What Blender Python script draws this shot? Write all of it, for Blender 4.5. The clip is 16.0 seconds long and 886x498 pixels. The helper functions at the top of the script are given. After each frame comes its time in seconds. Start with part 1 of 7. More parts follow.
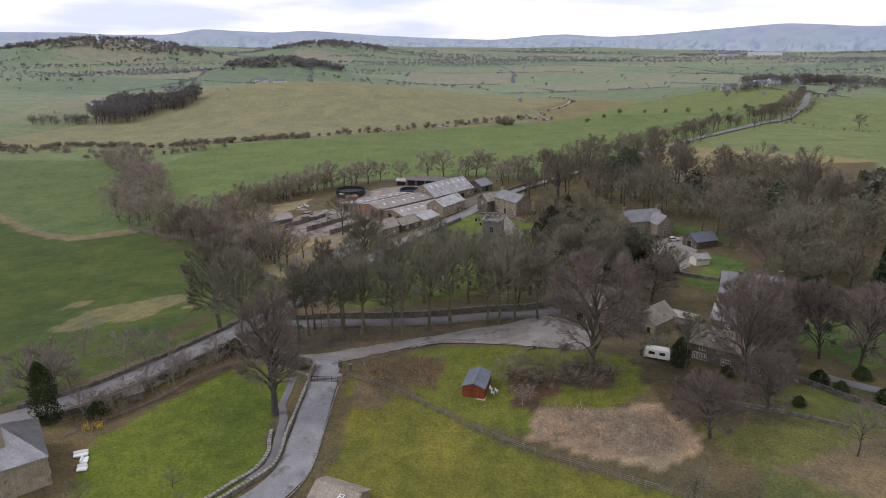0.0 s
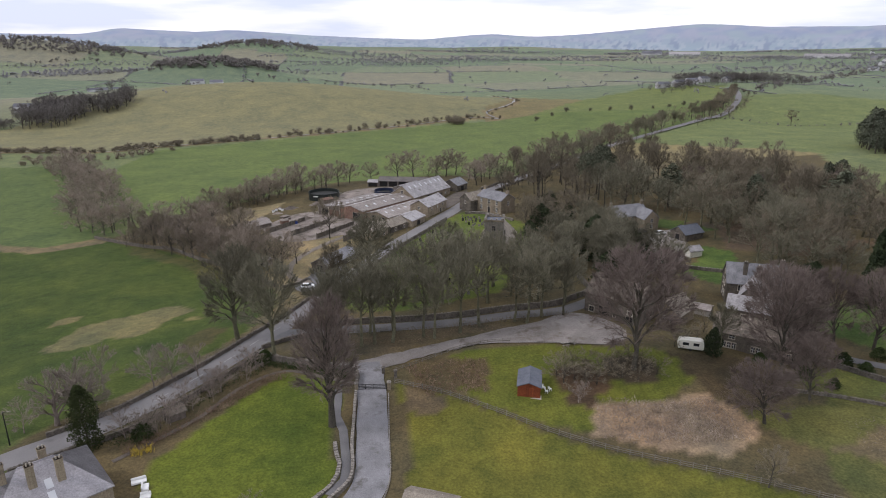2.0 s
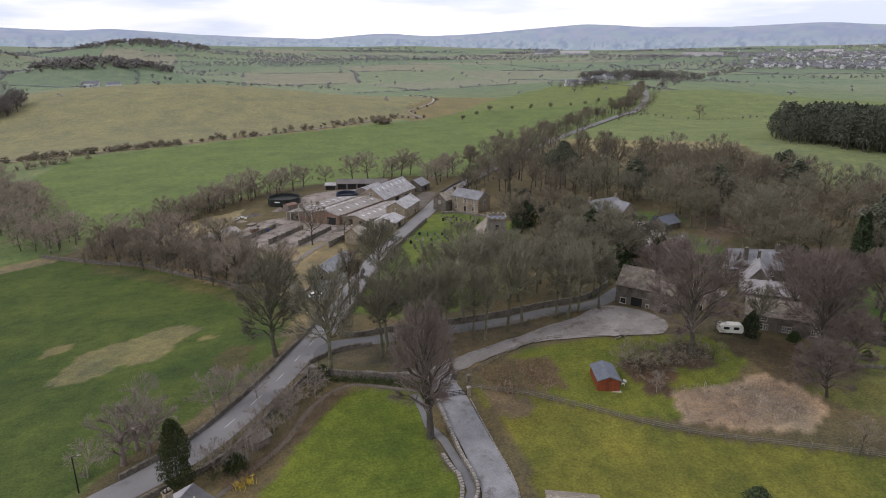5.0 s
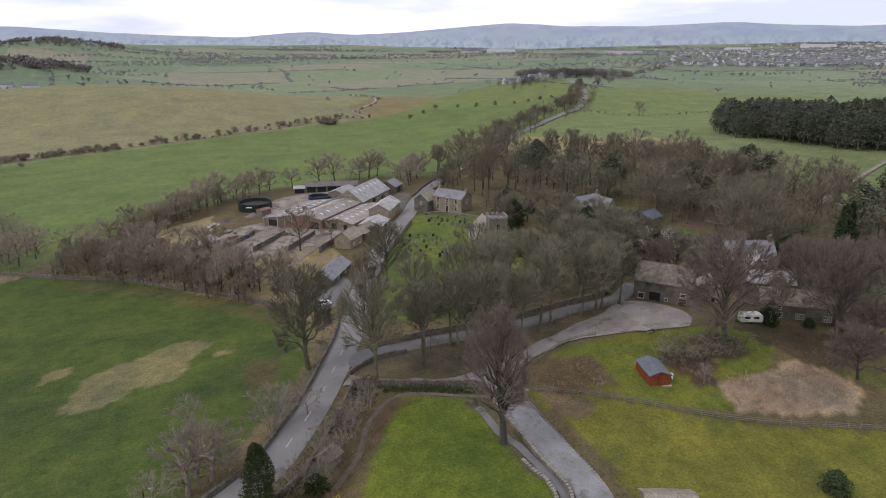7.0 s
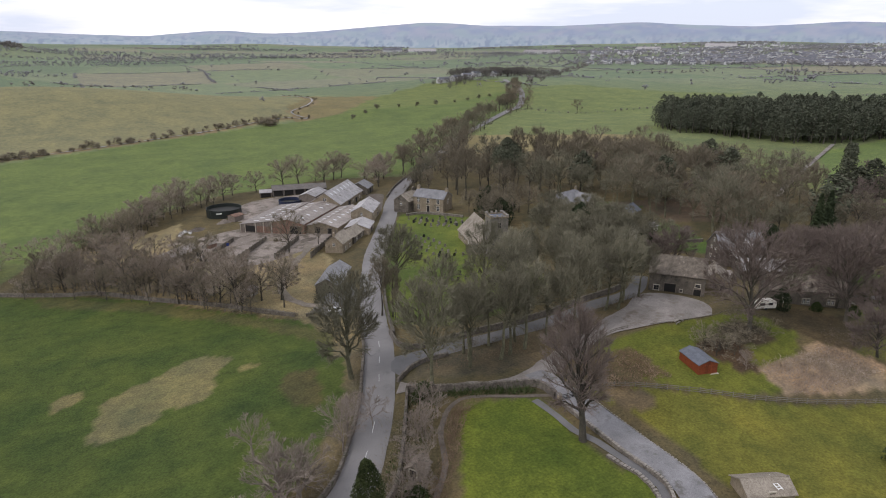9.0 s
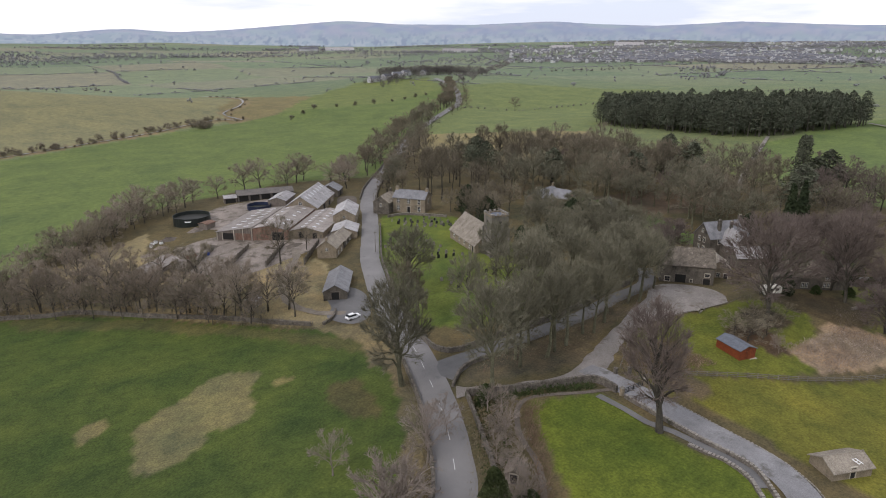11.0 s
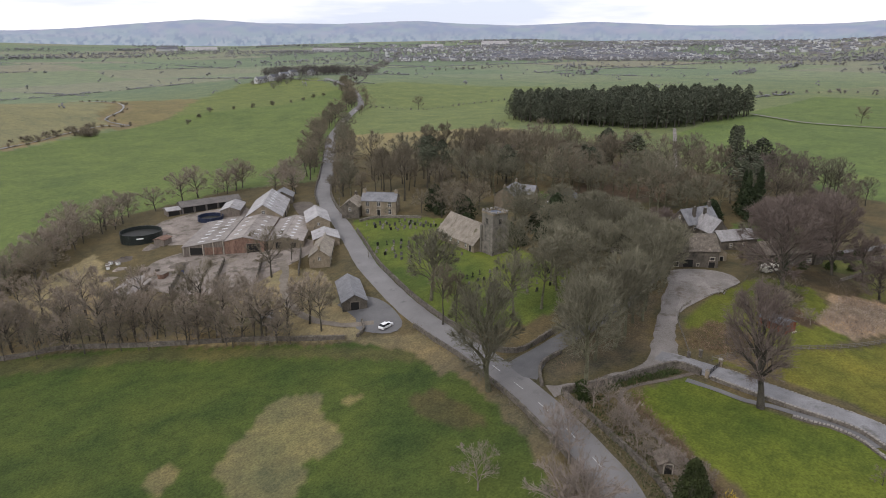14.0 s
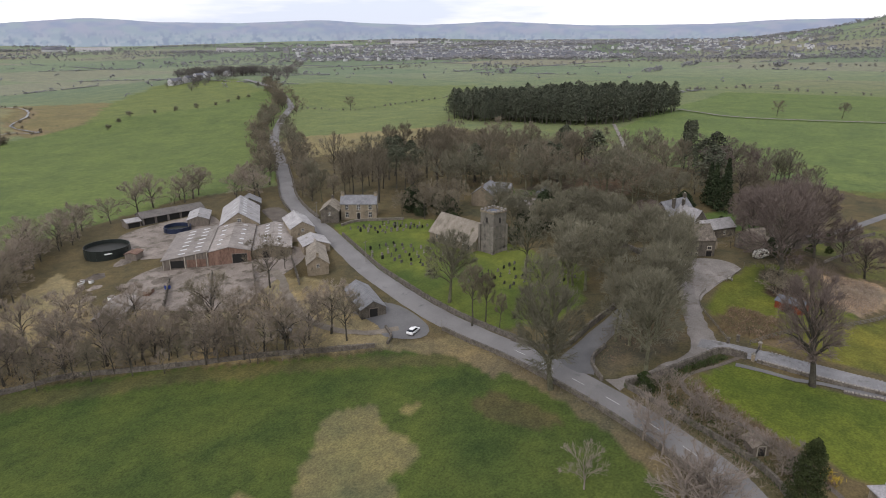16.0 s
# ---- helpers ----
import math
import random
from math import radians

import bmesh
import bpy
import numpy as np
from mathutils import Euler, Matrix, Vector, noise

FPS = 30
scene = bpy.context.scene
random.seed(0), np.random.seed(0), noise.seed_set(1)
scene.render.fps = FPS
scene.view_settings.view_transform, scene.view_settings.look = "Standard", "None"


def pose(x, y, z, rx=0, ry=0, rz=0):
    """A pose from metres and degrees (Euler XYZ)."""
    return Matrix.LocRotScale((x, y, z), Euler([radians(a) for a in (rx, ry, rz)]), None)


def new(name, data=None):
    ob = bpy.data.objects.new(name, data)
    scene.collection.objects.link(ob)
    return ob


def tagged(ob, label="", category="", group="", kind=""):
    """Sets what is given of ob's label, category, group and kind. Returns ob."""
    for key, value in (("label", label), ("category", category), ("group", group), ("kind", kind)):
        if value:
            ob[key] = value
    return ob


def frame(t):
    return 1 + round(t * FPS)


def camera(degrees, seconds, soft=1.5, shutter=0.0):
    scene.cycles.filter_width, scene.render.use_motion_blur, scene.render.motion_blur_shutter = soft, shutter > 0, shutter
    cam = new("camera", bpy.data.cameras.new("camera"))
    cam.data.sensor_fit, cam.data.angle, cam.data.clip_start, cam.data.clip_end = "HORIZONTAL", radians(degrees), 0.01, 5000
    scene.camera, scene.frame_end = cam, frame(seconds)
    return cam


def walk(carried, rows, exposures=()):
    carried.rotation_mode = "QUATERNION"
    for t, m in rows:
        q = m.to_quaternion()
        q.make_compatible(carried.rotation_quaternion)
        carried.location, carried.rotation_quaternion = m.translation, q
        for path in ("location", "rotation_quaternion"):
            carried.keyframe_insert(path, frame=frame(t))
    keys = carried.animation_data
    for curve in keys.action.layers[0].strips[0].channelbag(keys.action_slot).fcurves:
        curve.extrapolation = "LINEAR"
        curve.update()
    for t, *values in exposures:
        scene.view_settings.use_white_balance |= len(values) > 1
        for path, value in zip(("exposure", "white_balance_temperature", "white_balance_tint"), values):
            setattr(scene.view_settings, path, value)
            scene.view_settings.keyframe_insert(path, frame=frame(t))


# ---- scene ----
cam = camera(68.7, 16.0, soft=1.0)
METRES, EYE, TILT, LEAN, TURN = 200.6, 65.0, -0.87, -2.7, 0.0
ROWS = [
    (0.0, 0.0, 0.0, 0.0, -0.8, -16.76, 2.66),
    (0.5, -0.0277, 0.0029, 0.0013, -2.37, -16.84, 2.68),
    (1.0, -0.0554, 0.0064, 0.0025, -3.92, -16.92, 2.69),
    (1.5, -0.0828, 0.0104, 0.0037, -5.46, -17.0, 2.7),
    (2.0, -0.1101, 0.0148, 0.0043, -7.01, -17.07, 2.72),
    (2.5, -0.1374, 0.0199, 0.0055, -8.57, -17.15, 2.74),
    (3.0, -0.1644, 0.0257, 0.0065, -10.12, -17.2, 2.75),
    (3.5, -0.1913, 0.032, 0.0075, -11.64, -17.29, 2.73),
    (4.0, -0.2177, 0.0397, 0.0087, -13.18, -17.38, 2.76),
    (6.5, -0.3489, 0.0937, 0.0168, -21.17, -17.87, 2.77),
    (7.0, -0.3757, 0.1075, 0.0185, -22.89, -17.99, 2.76),
    (7.5, -0.4027, 0.1222, 0.0201, -24.62, -18.1, 2.73),
    (8.0, -0.43, 0.1375, 0.0215, -26.36, -18.18, 2.68),
    (8.5, -0.4574, 0.1537, 0.0226, -28.17, -18.27, 2.67),
    (9.0, -0.4844, 0.1712, 0.0238, -30.02, -18.39, 2.65),
    (11.5, -0.613, 0.2728, 0.0316, -39.36, -18.93, 2.52),
    (12.0, -0.6372, 0.2967, 0.0327, -41.3, -19.03, 2.48),
    (12.5, -0.6607, 0.3216, 0.034, -43.24, -19.14, 2.44),
    (13.0, -0.6836, 0.347, 0.0348, -45.17, -19.22, 2.41),
    (13.5, -0.7058, 0.3736, 0.0361, -47.16, -19.3, 2.37),
    (14.0, -0.7273, 0.4011, 0.037, -49.17, -19.39, 2.33),
    (14.5, -0.7481, 0.4295, 0.0379, -51.22, -19.46, 2.29),
    (15.0, -0.7679, 0.4591, 0.039, -53.27, -19.58, 2.28),
    (15.5, -0.7869, 0.4899, 0.0404, -55.29, -19.67, 2.23),
    (16.0, -0.8046, 0.5216, 0.0415, -57.37, -19.75, 2.17),
]
walk(cam, [(t, pose(0, 0, EYE, TILT, LEAN, TURN) @ pose(METRES * x, METRES * y, METRES * z, 90 + pitch, roll, yaw)) for t, x, y, z, yaw, pitch, roll in ROWS],
     [(0.0, 0.03, 6320, 18), (7.0, 0.03, 6440, 16.5), (16.0, 0.05, 6520, 15)])


# ================= world, sun, exposure =================
SUN_ELEVATION, SUN_TURN = 44.0, 268.0
world = bpy.data.worlds.new("overcast_sky")
scene.world = world
world.use_nodes = True
wt = world.node_tree
wt.nodes.clear()
sky = wt.nodes.new("ShaderNodeTexSky")
sky.sky_type, sky.sun_disc = "NISHITA", False
sky.sun_elevation, sky.sun_rotation = radians(SUN_ELEVATION), radians(SUN_TURN)
sky_bg = wt.nodes.new("ShaderNodeBackground")
sky_bg.inputs["Strength"].default_value = 0.12
wt.links.new(sky.outputs["Color"], sky_bg.inputs["Color"])
cloud_at = wt.nodes.new("ShaderNodeTexCoord")
cloud_map = wt.nodes.new("ShaderNodeMapping")
cloud_map.inputs["Scale"].default_value = (1.0, 1.0, 7.0)
cloud_map.inputs["Location"].default_value = (0.35, 0.1, 0.0)
wt.links.new(cloud_at.outputs["Generated"], cloud_map.inputs["Vector"])
cloud_noise = wt.nodes.new("ShaderNodeTexNoise")
cloud_noise.inputs["Scale"].default_value = 2.6
cloud_noise.inputs["Detail"].default_value = 6.0
wt.links.new(cloud_map.outputs["Vector"], cloud_noise.inputs["Vector"])
cloud_ramp = wt.nodes.new("ShaderNodeValToRGB")
cloud_ramp.color_ramp.elements[0].position, cloud_ramp.color_ramp.elements[0].color = 0.40, (0.66, 0.73, 0.85, 1)
cloud_ramp.color_ramp.elements[1].position, cloud_ramp.color_ramp.elements[1].color = 0.53, (0.97, 0.985, 1.0, 1)
wt.links.new(cloud_noise.outputs["Fac"], cloud_ramp.inputs["Fac"])
cloud_bg = wt.nodes.new("ShaderNodeBackground")
cloud_bg.inputs["Strength"].default_value = 1.17
wt.links.new(cloud_ramp.outputs["Color"], cloud_bg.inputs["Color"])
sky_mix = wt.nodes.new("ShaderNodeMixShader")
sky_mix.inputs["Fac"].default_value = 0.9
wt.links.new(sky_bg.outputs["Background"], sky_mix.inputs[1])
wt.links.new(cloud_bg.outputs["Background"], sky_mix.inputs[2])
sky_out = wt.nodes.new("ShaderNodeOutputWorld")
wt.links.new(sky_mix.outputs["Shader"], sky_out.inputs["Surface"])
sun = new("sun", bpy.data.lights.new("sun", "SUN"))
sun.data.energy, sun.data.angle, sun.data.color = 1.3, radians(14), (1.0, 0.97, 0.93)
sun.matrix_world = pose(0, 0, 300, 90 - SUN_ELEVATION, 0, 180 - SUN_TURN)

# ================= materials =================


def node(tree, kind, **values):
    n = tree.nodes.new(kind)
    for key, value in values.items():
        n.inputs[key.replace("_", " ")].default_value = value
    return n


def surface(name, dark, light, scale=0.5, fine=6.0, rough=0.85, bump=0.3, vary=0.15, stretch=(1, 1, 1), metal=0.0, spots=None, local=False):
    """A weathered surface: two scales of noise between two colours, fine relief, and a slight change from object to object."""
    m = bpy.data.materials.new(name)
    m.use_nodes = True
    t = m.node_tree
    bsdf = t.nodes["Principled BSDF"]
    if local:
        at = t.nodes.new("ShaderNodeTexCoord").outputs["Object"]
    else:
        at = t.nodes.new("ShaderNodeNewGeometry").outputs["Position"]
    mp = node(t, "ShaderNodeMapping", Scale=stretch)
    t.links.new(at, mp.inputs["Vector"])
    big = node(t, "ShaderNodeTexNoise", Scale=scale, Detail=5.0, Roughness=0.6)
    small = node(t, "ShaderNodeTexNoise", Scale=fine, Detail=3.0, Roughness=0.6)
    for n in (big, small):
        t.links.new(mp.outputs["Vector"], n.inputs["Vector"])
    add = t.nodes.new("ShaderNodeMath")
    add.operation = "MULTIPLY_ADD"
    add.inputs[1].default_value = 0.45
    t.links.new(small.outputs["Fac"], add.inputs[0])
    half = t.nodes.new("ShaderNodeMath")
    half.operation = "MULTIPLY"
    half.inputs[1].default_value = 0.55
    t.links.new(big.outputs["Fac"], half.inputs[0])
    t.links.new(half.outputs[0], add.inputs[2])
    ramp = t.nodes.new("ShaderNodeValToRGB")
    ramp.color_ramp.elements[0].position, ramp.color_ramp.elements[0].color = 0.36, (*dark, 1)
    ramp.color_ramp.elements[1].position, ramp.color_ramp.elements[1].color = 0.64, (*light, 1)
    t.links.new(add.outputs[0], ramp.inputs["Fac"])
    colour = ramp.outputs["Color"]
    if spots:
        s_noise = node(t, "ShaderNodeTexNoise", Scale=spots[1], Detail=4.0, Roughness=0.65)
        t.links.new(at, s_noise.inputs["Vector"])
        s_ramp = t.nodes.new("ShaderNodeValToRGB")
        s_ramp.color_ramp.elements[0].position, s_ramp.color_ramp.elements[1].position = spots[2], spots[2] + 0.12
        t.links.new(s_noise.outputs["Fac"], s_ramp.inputs["Fac"])
        mix = t.nodes.new("ShaderNodeMix")
        mix.data_type = "RGBA"
        mix.inputs[7].default_value = (*spots[0], 1)
        t.links.new(s_ramp.outputs["Color"], mix.inputs[0])
        t.links.new(colour, mix.inputs[6])
        colour = mix.outputs[2]
    info = t.nodes.new("ShaderNodeObjectInfo")
    val = t.nodes.new("ShaderNodeMapRange")
    val.inputs["To Min"].default_value, val.inputs["To Max"].default_value = 1 - vary, 1 + vary
    t.links.new(info.outputs["Random"], val.inputs["Value"])
    hsv = t.nodes.new("ShaderNodeHueSaturation")
    t.links.new(val.outputs["Result"], hsv.inputs["Value"])
    t.links.new(colour, hsv.inputs["Color"])
    t.links.new(hsv.outputs["Color"], bsdf.inputs["Base Color"])
    bsdf.inputs["Roughness"].default_value, bsdf.inputs["Metallic"].default_value = rough, metal
    bsdf.inputs["Specular IOR Level"].default_value = 0.3 if bump else 0.04
    if bump:
        b = node(t, "ShaderNodeBump", Strength=bump, Distance=0.08)
        t.links.new(small.outputs["Fac"], b.inputs["Height"])
        t.links.new(b.outputs["Normal"], bsdf.inputs["Normal"])
    return m


def courses(m, scale, depth, strength, local=True):
    """Adds rows of slates, stones or corrugations to a surface as relief and a slight darkening in the joints."""
    t = m.node_tree
    bsdf = t.nodes["Principled BSDF"]
    at = t.nodes.new("ShaderNodeTexCoord")
    mp = node(t, "ShaderNodeMapping", Scale=scale)
    t.links.new(at.outputs["Object"], mp.inputs["Vector"])
    br = node(t, "ShaderNodeTexBrick", Scale=1.0)
    br.inputs["Color1"].default_value = (1, 1, 1, 1)
    br.inputs["Color2"].default_value = (0.72, 0.72, 0.72, 1)
    br.inputs["Mortar"].default_value = (0.5, 0.5, 0.5, 1)
    br.inputs["Mortar Size"].default_value = 0.03
    t.links.new(mp.outputs["Vector"], br.inputs["Vector"])
    mul = t.nodes.new("ShaderNodeMix")
    mul.data_type, mul.blend_type = "RGBA", "MULTIPLY"
    mul.inputs[0].default_value = strength
    src = bsdf.inputs["Base Color"].links[0].from_socket
    t.links.new(src, mul.inputs[6])
    t.links.new(br.outputs["Color"], mul.inputs[7])
    t.links.new(mul.outputs[2], bsdf.inputs["Base Color"])
    return m


def plain(name, colour, rough=0.6, metal=0.0, emit=0.0):
    m = bpy.data.materials.new(name)
    m.use_nodes = True
    b = m.node_tree.nodes["Principled BSDF"]
    b.inputs["Base Color"].default_value = (*colour, 1)
    b.inputs["Roughness"].default_value, b.inputs["Metallic"].default_value = rough, metal
    if emit:
        b.inputs["Emission Color"].default_value, b.inputs["Emission Strength"].default_value = (*colour, 1), emit
    return m


M_STONE = courses(surface("sandstone", (0.17, 0.14, 0.10), (0.34, 0.28, 0.20), 0.6, 5.0, spots=((0.09, 0.085, 0.07), 0.35, 0.58)), (1.2, 1.2, 2.6), 0.1, 0.5)
M_DARKSTONE = courses(surface("weathered_stone", (0.075, 0.066, 0.055), (0.19, 0.165, 0.13), 0.6, 5.0, spots=((0.05, 0.045, 0.04), 0.4, 0.56)), (1.2, 1.2, 2.6), 0.1, 0.5)
M_TOWER = courses(surface("tower_stone", (0.115, 0.104, 0.088), (0.262, 0.238, 0.20), 0.6, 5.0, spots=((0.07, 0.065, 0.056), 0.4, 0.58)), (1.2, 1.2, 2.6), 0.1, 0.5)
M_PALESTONE = surface("dressed_stone", (0.30, 0.27, 0.22), (0.46, 0.42, 0.35), 1.0, 8.0)
M_RENDER = surface("rendered_wall", (0.30, 0.28, 0.25), (0.45, 0.42, 0.38), 0.5, 6.0)
M_SLATE = courses(surface("grey_slate", (0.12, 0.12, 0.125), (0.24, 0.24, 0.25), 0.5, 4.0, rough=0.6), (2.2, 3.0, 3.0), 0.1, 0.35)
M_PALESLATE = courses(surface("pale_weathered_slate", (0.20, 0.19, 0.197), (0.37, 0.355, 0.365), 0.4, 4.0, rough=0.65), (2.2, 3.0, 3.0), 0.1, 0.35)
M_STONESLATE = courses(surface("stone_slate", (0.17, 0.145, 0.115), (0.33, 0.29, 0.235), 0.5, 4.0, spots=((0.10, 0.09, 0.05), 0.3, 0.6)), (1.8, 2.2, 2.2), 0.1, 0.45)
M_MOSSROOF = courses(surface("mossy_stone_slate", (0.08, 0.07, 0.055), (0.24, 0.20, 0.16), 0.9, 4.0, spots=((0.34, 0.29, 0.25), 0.8, 0.60)), (1.8, 2.2, 2.2), 0.1, 0.55)
M_SHEET = surface("fibre_cement_sheet", (0.165, 0.145, 0.13), (0.30, 0.268, 0.243), 0.25, 2.0, rough=0.75, spots=((0.13, 0.11, 0.085), 0.18, 0.57))
M_PALESHEET = surface("pale_sheet_roof", (0.20, 0.19, 0.19), (0.385, 0.37, 0.365), 0.35, 2.0, rough=0.6, spots=((0.15, 0.135, 0.115), 0.4, 0.58))
M_DARKSHEET = surface("old_dark_sheet", (0.085, 0.076, 0.07), (0.17, 0.155, 0.142), 0.3, 2.0, rough=0.8, spots=((0.12, 0.085, 0.06), 0.3, 0.58))
M_RUST = surface("rusty_sheet", (0.10, 0.06, 0.045), (0.24, 0.15, 0.11), 0.7, 3.0, stretch=(1, 1, 0.3))
M_BOARD = surface("weathered_boards", (0.11, 0.09, 0.075), (0.22, 0.19, 0.16), 0.8, 5.0, stretch=(3, 3, 0.4))
M_REDWOOD = courses(surface("red_cedar_boards", (0.15, 0.035, 0.014), (0.24, 0.06, 0.022), 1.5, 6.0, rough=0.6), (0.05, 0.05, 7.0), 0.1, 0.5)
M_FELT = surface("roof_felt", (0.085, 0.095, 0.115), (0.14, 0.15, 0.175), 1.0, 8.0, rough=0.8)
# near-black colour standing for the shade inside doorways and belfry openings
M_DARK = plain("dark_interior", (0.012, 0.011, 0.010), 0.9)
M_PANE = plain("window_glass", (0.02, 0.022, 0.025), 0.12)
M_WHITE = plain("white_paint", (0.72, 0.72, 0.70), 0.5)
M_SKYLIGHT = plain("translucent_sheet", (0.50, 0.51, 0.52), 0.5)
M_CREAM = plain("cream_panel", (0.62, 0.60, 0.52), 0.4)
M_METAL = plain("dark_metal", (0.03, 0.03, 0.032), 0.45, 0.6)
M_TANK = surface("green_black_tank", (0.015, 0.02, 0.018), (0.035, 0.042, 0.038), 0.5, 3.0, rough=0.45)
M_BLUETANK = surface("blue_black_tank", (0.012, 0.018, 0.04), (0.03, 0.04, 0.075), 0.5, 3.0, rough=0.45)
M_SLURRY = plain("slurry", (0.012, 0.013, 0.01), 0.7)
M_ASPHALT = surface("worn_asphalt", (0.165, 0.158, 0.155), (0.245, 0.236, 0.23), 0.12, 9.0, rough=0.8, bump=0.1, spots=((0.125, 0.121, 0.119), 0.22, 0.62))
# kept darker than the road, with tree shade over the lane in its tone
M_LANE = surface("dark_lane_asphalt", (0.098, 0.096, 0.097), (0.155, 0.151, 0.149), 0.2, 9.0, rough=0.8, bump=0.1)
M_GRAVEL = surface("pale_gravel", (0.125, 0.111, 0.098), (0.290, 0.265, 0.244), 0.16, 5.0, bump=0.4, spots=((0.125, 0.104, 0.084), 0.2, 0.54))
M_DRIVE = surface("blue_grey_chippings", (0.12, 0.118, 0.120), (0.225, 0.222, 0.228), 0.25, 5.0, bump=0.2, spots=((0.10, 0.095, 0.088), 0.3, 0.56))
M_CONCRETE = surface("stained_concrete", (0.125, 0.105, 0.088), (0.285, 0.244, 0.21), 0.18, 3.0, bump=0.2, spots=((0.095, 0.08, 0.06), 0.22, 0.51))
M_MUDTRACK = surface("muddy_wheel_track", (0.14, 0.118, 0.092), (0.25, 0.215, 0.172), 0.5, 4.0)
M_DIRT = surface("trodden_earth", (0.070, 0.058, 0.047), (0.145, 0.122, 0.10), 0.3, 4.0)
M_PAINT = surface("road_paint", (0.40, 0.40, 0.39), (0.62, 0.62, 0.60), 2.0, 12.0, bump=0)
M_WALLSTONE = surface("drystone", (0.055, 0.048, 0.04), (0.185, 0.162, 0.135), 0.9, 3.2, bump=0.9, spots=((0.06, 0.065, 0.03), 0.5, 0.58))
M_CAPSTONE = surface("pale_coping", (0.13, 0.118, 0.10), (0.31, 0.285, 0.25), 1.5, 4.0, bump=0.6)
M_TIMBER = surface("grey_fence_timber", (0.10, 0.09, 0.075), (0.20, 0.18, 0.15), 2.0, 9.0)
M_BARK = surface("bark", (0.036, 0.032, 0.025), (0.092, 0.082, 0.063), 0.9, 5.0, vary=0.25)
M_MOSSBARK = surface("mossy_bark", (0.062, 0.060, 0.036), (0.158, 0.150, 0.094), 0.9, 5.0, vary=0.25)
M_TWIG_BROWN = surface("brown_twigs", (0.140, 0.120, 0.086), (0.226, 0.196, 0.146), 0.15, 2.0, bump=0, vary=0.22)
M_TWIG_OLIVE = surface("olive_grey_twigs", (0.126, 0.118, 0.083), (0.206, 0.193, 0.140), 0.15, 2.0, bump=0, vary=0.22)
M_TWIG_RED = surface("reddish_twigs", (0.112, 0.088, 0.076), (0.185, 0.150, 0.132), 0.15, 2.0, bump=0, vary=0.15)
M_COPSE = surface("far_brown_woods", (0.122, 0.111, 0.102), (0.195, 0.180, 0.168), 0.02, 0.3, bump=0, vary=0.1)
M_TWIG_ASH = surface("ash_brown_twigs", (0.190, 0.158, 0.124), (0.295, 0.248, 0.20), 0.15, 2.0, bump=0, vary=0.2)
# distant twigs lightened to grey, so haze is part of their colour
M_FARTWIG = surface("far_hazed_woods", (0.172, 0.170, 0.176), (0.252, 0.250, 0.258), 0.01, 0.1, bump=0, vary=0.1)
M_TWIG_PALE = surface("pale_twigs", (0.165, 0.138, 0.116), (0.285, 0.240, 0.205), 0.2, 2.0, bump=0, vary=0.15)
M_PINE = surface("pine_needles", (0.056, 0.064, 0.043), (0.120, 0.127, 0.088), 0.25, 2.0, bump=0, vary=0.3)
M_PLANTATION = surface("plantation_needles", (0.050, 0.058, 0.042), (0.108, 0.117, 0.082), 0.12, 1.5, bump=0, vary=0.3)
M_YEW = surface("dark_evergreen", (0.022, 0.031, 0.018), (0.055, 0.070, 0.035), 0.3, 2.0, bump=0, vary=0.3)
M_CYPRESS = surface("cypress_foliage", (0.022, 0.030, 0.013), (0.062, 0.075, 0.030), 0.8, 4.0, bump=0, vary=0.1)
M_IVY = surface("shrub_leaves", (0.02, 0.032, 0.012), (0.06, 0.08, 0.03), 0.5, 3.0, bump=0, vary=0.2)
M_HEATHER = surface("dead_stems", (0.12, 0.08, 0.055), (0.26, 0.19, 0.135), 0.4, 3.0, bump=0, vary=0.1)
M_REED = surface("dead_reeds", (0.13, 0.098, 0.078), (0.40, 0.33, 0.26), 0.35, 2.5, bump=0, vary=0.1)
M_GORSE = plain("yellow_flowers", (0.45, 0.33, 0.03), 0.8)
M_GRAVE = surface("gravestone", (0.05, 0.048, 0.045), (0.16, 0.15, 0.14), 2.0, 6.0, vary=0.5)
M_WHITECAR = plain("white_car_paint", (0.78, 0.78, 0.78), 0.25)
M_DARKCAR = plain("dark_grey_car_paint", (0.06, 0.065, 0.07), 0.25)
M_TYRE = plain("tyre_rubber", (0.02, 0.02, 0.02), 0.8)

# ================= the land =================
SPOTS_NEAR = [(0, 0, -2), (0, 92, -0.4), (25, 87, -1.8), (-25, 106, 0.2), (-25, 122, 0.6), (8, 110, 1.0), (9, 133, 1.1), (46, 121, 1.0), (35, 145, 1.6), (-56, 108, 0.4), (-70, 98, 0.2), (-52, 148, -2.4), (-40, 191, -6.4), (-73, 176, -7), (-103, 157, -7.6), (-88, 181, -8.4), (-59, 217, -8), (-100, 255, -11), (-130, 300, -14), (33, 258, -3.6), (20, 203, -2.5), (12, 300, -6), (-42, 322, -8.4), (75, 225, -3), (100, 100, 0), (-150, 60, -5), (-260, 150, -14), (120, 160, 0), (84, 158, -3.8), (77, 144, -2.6)]
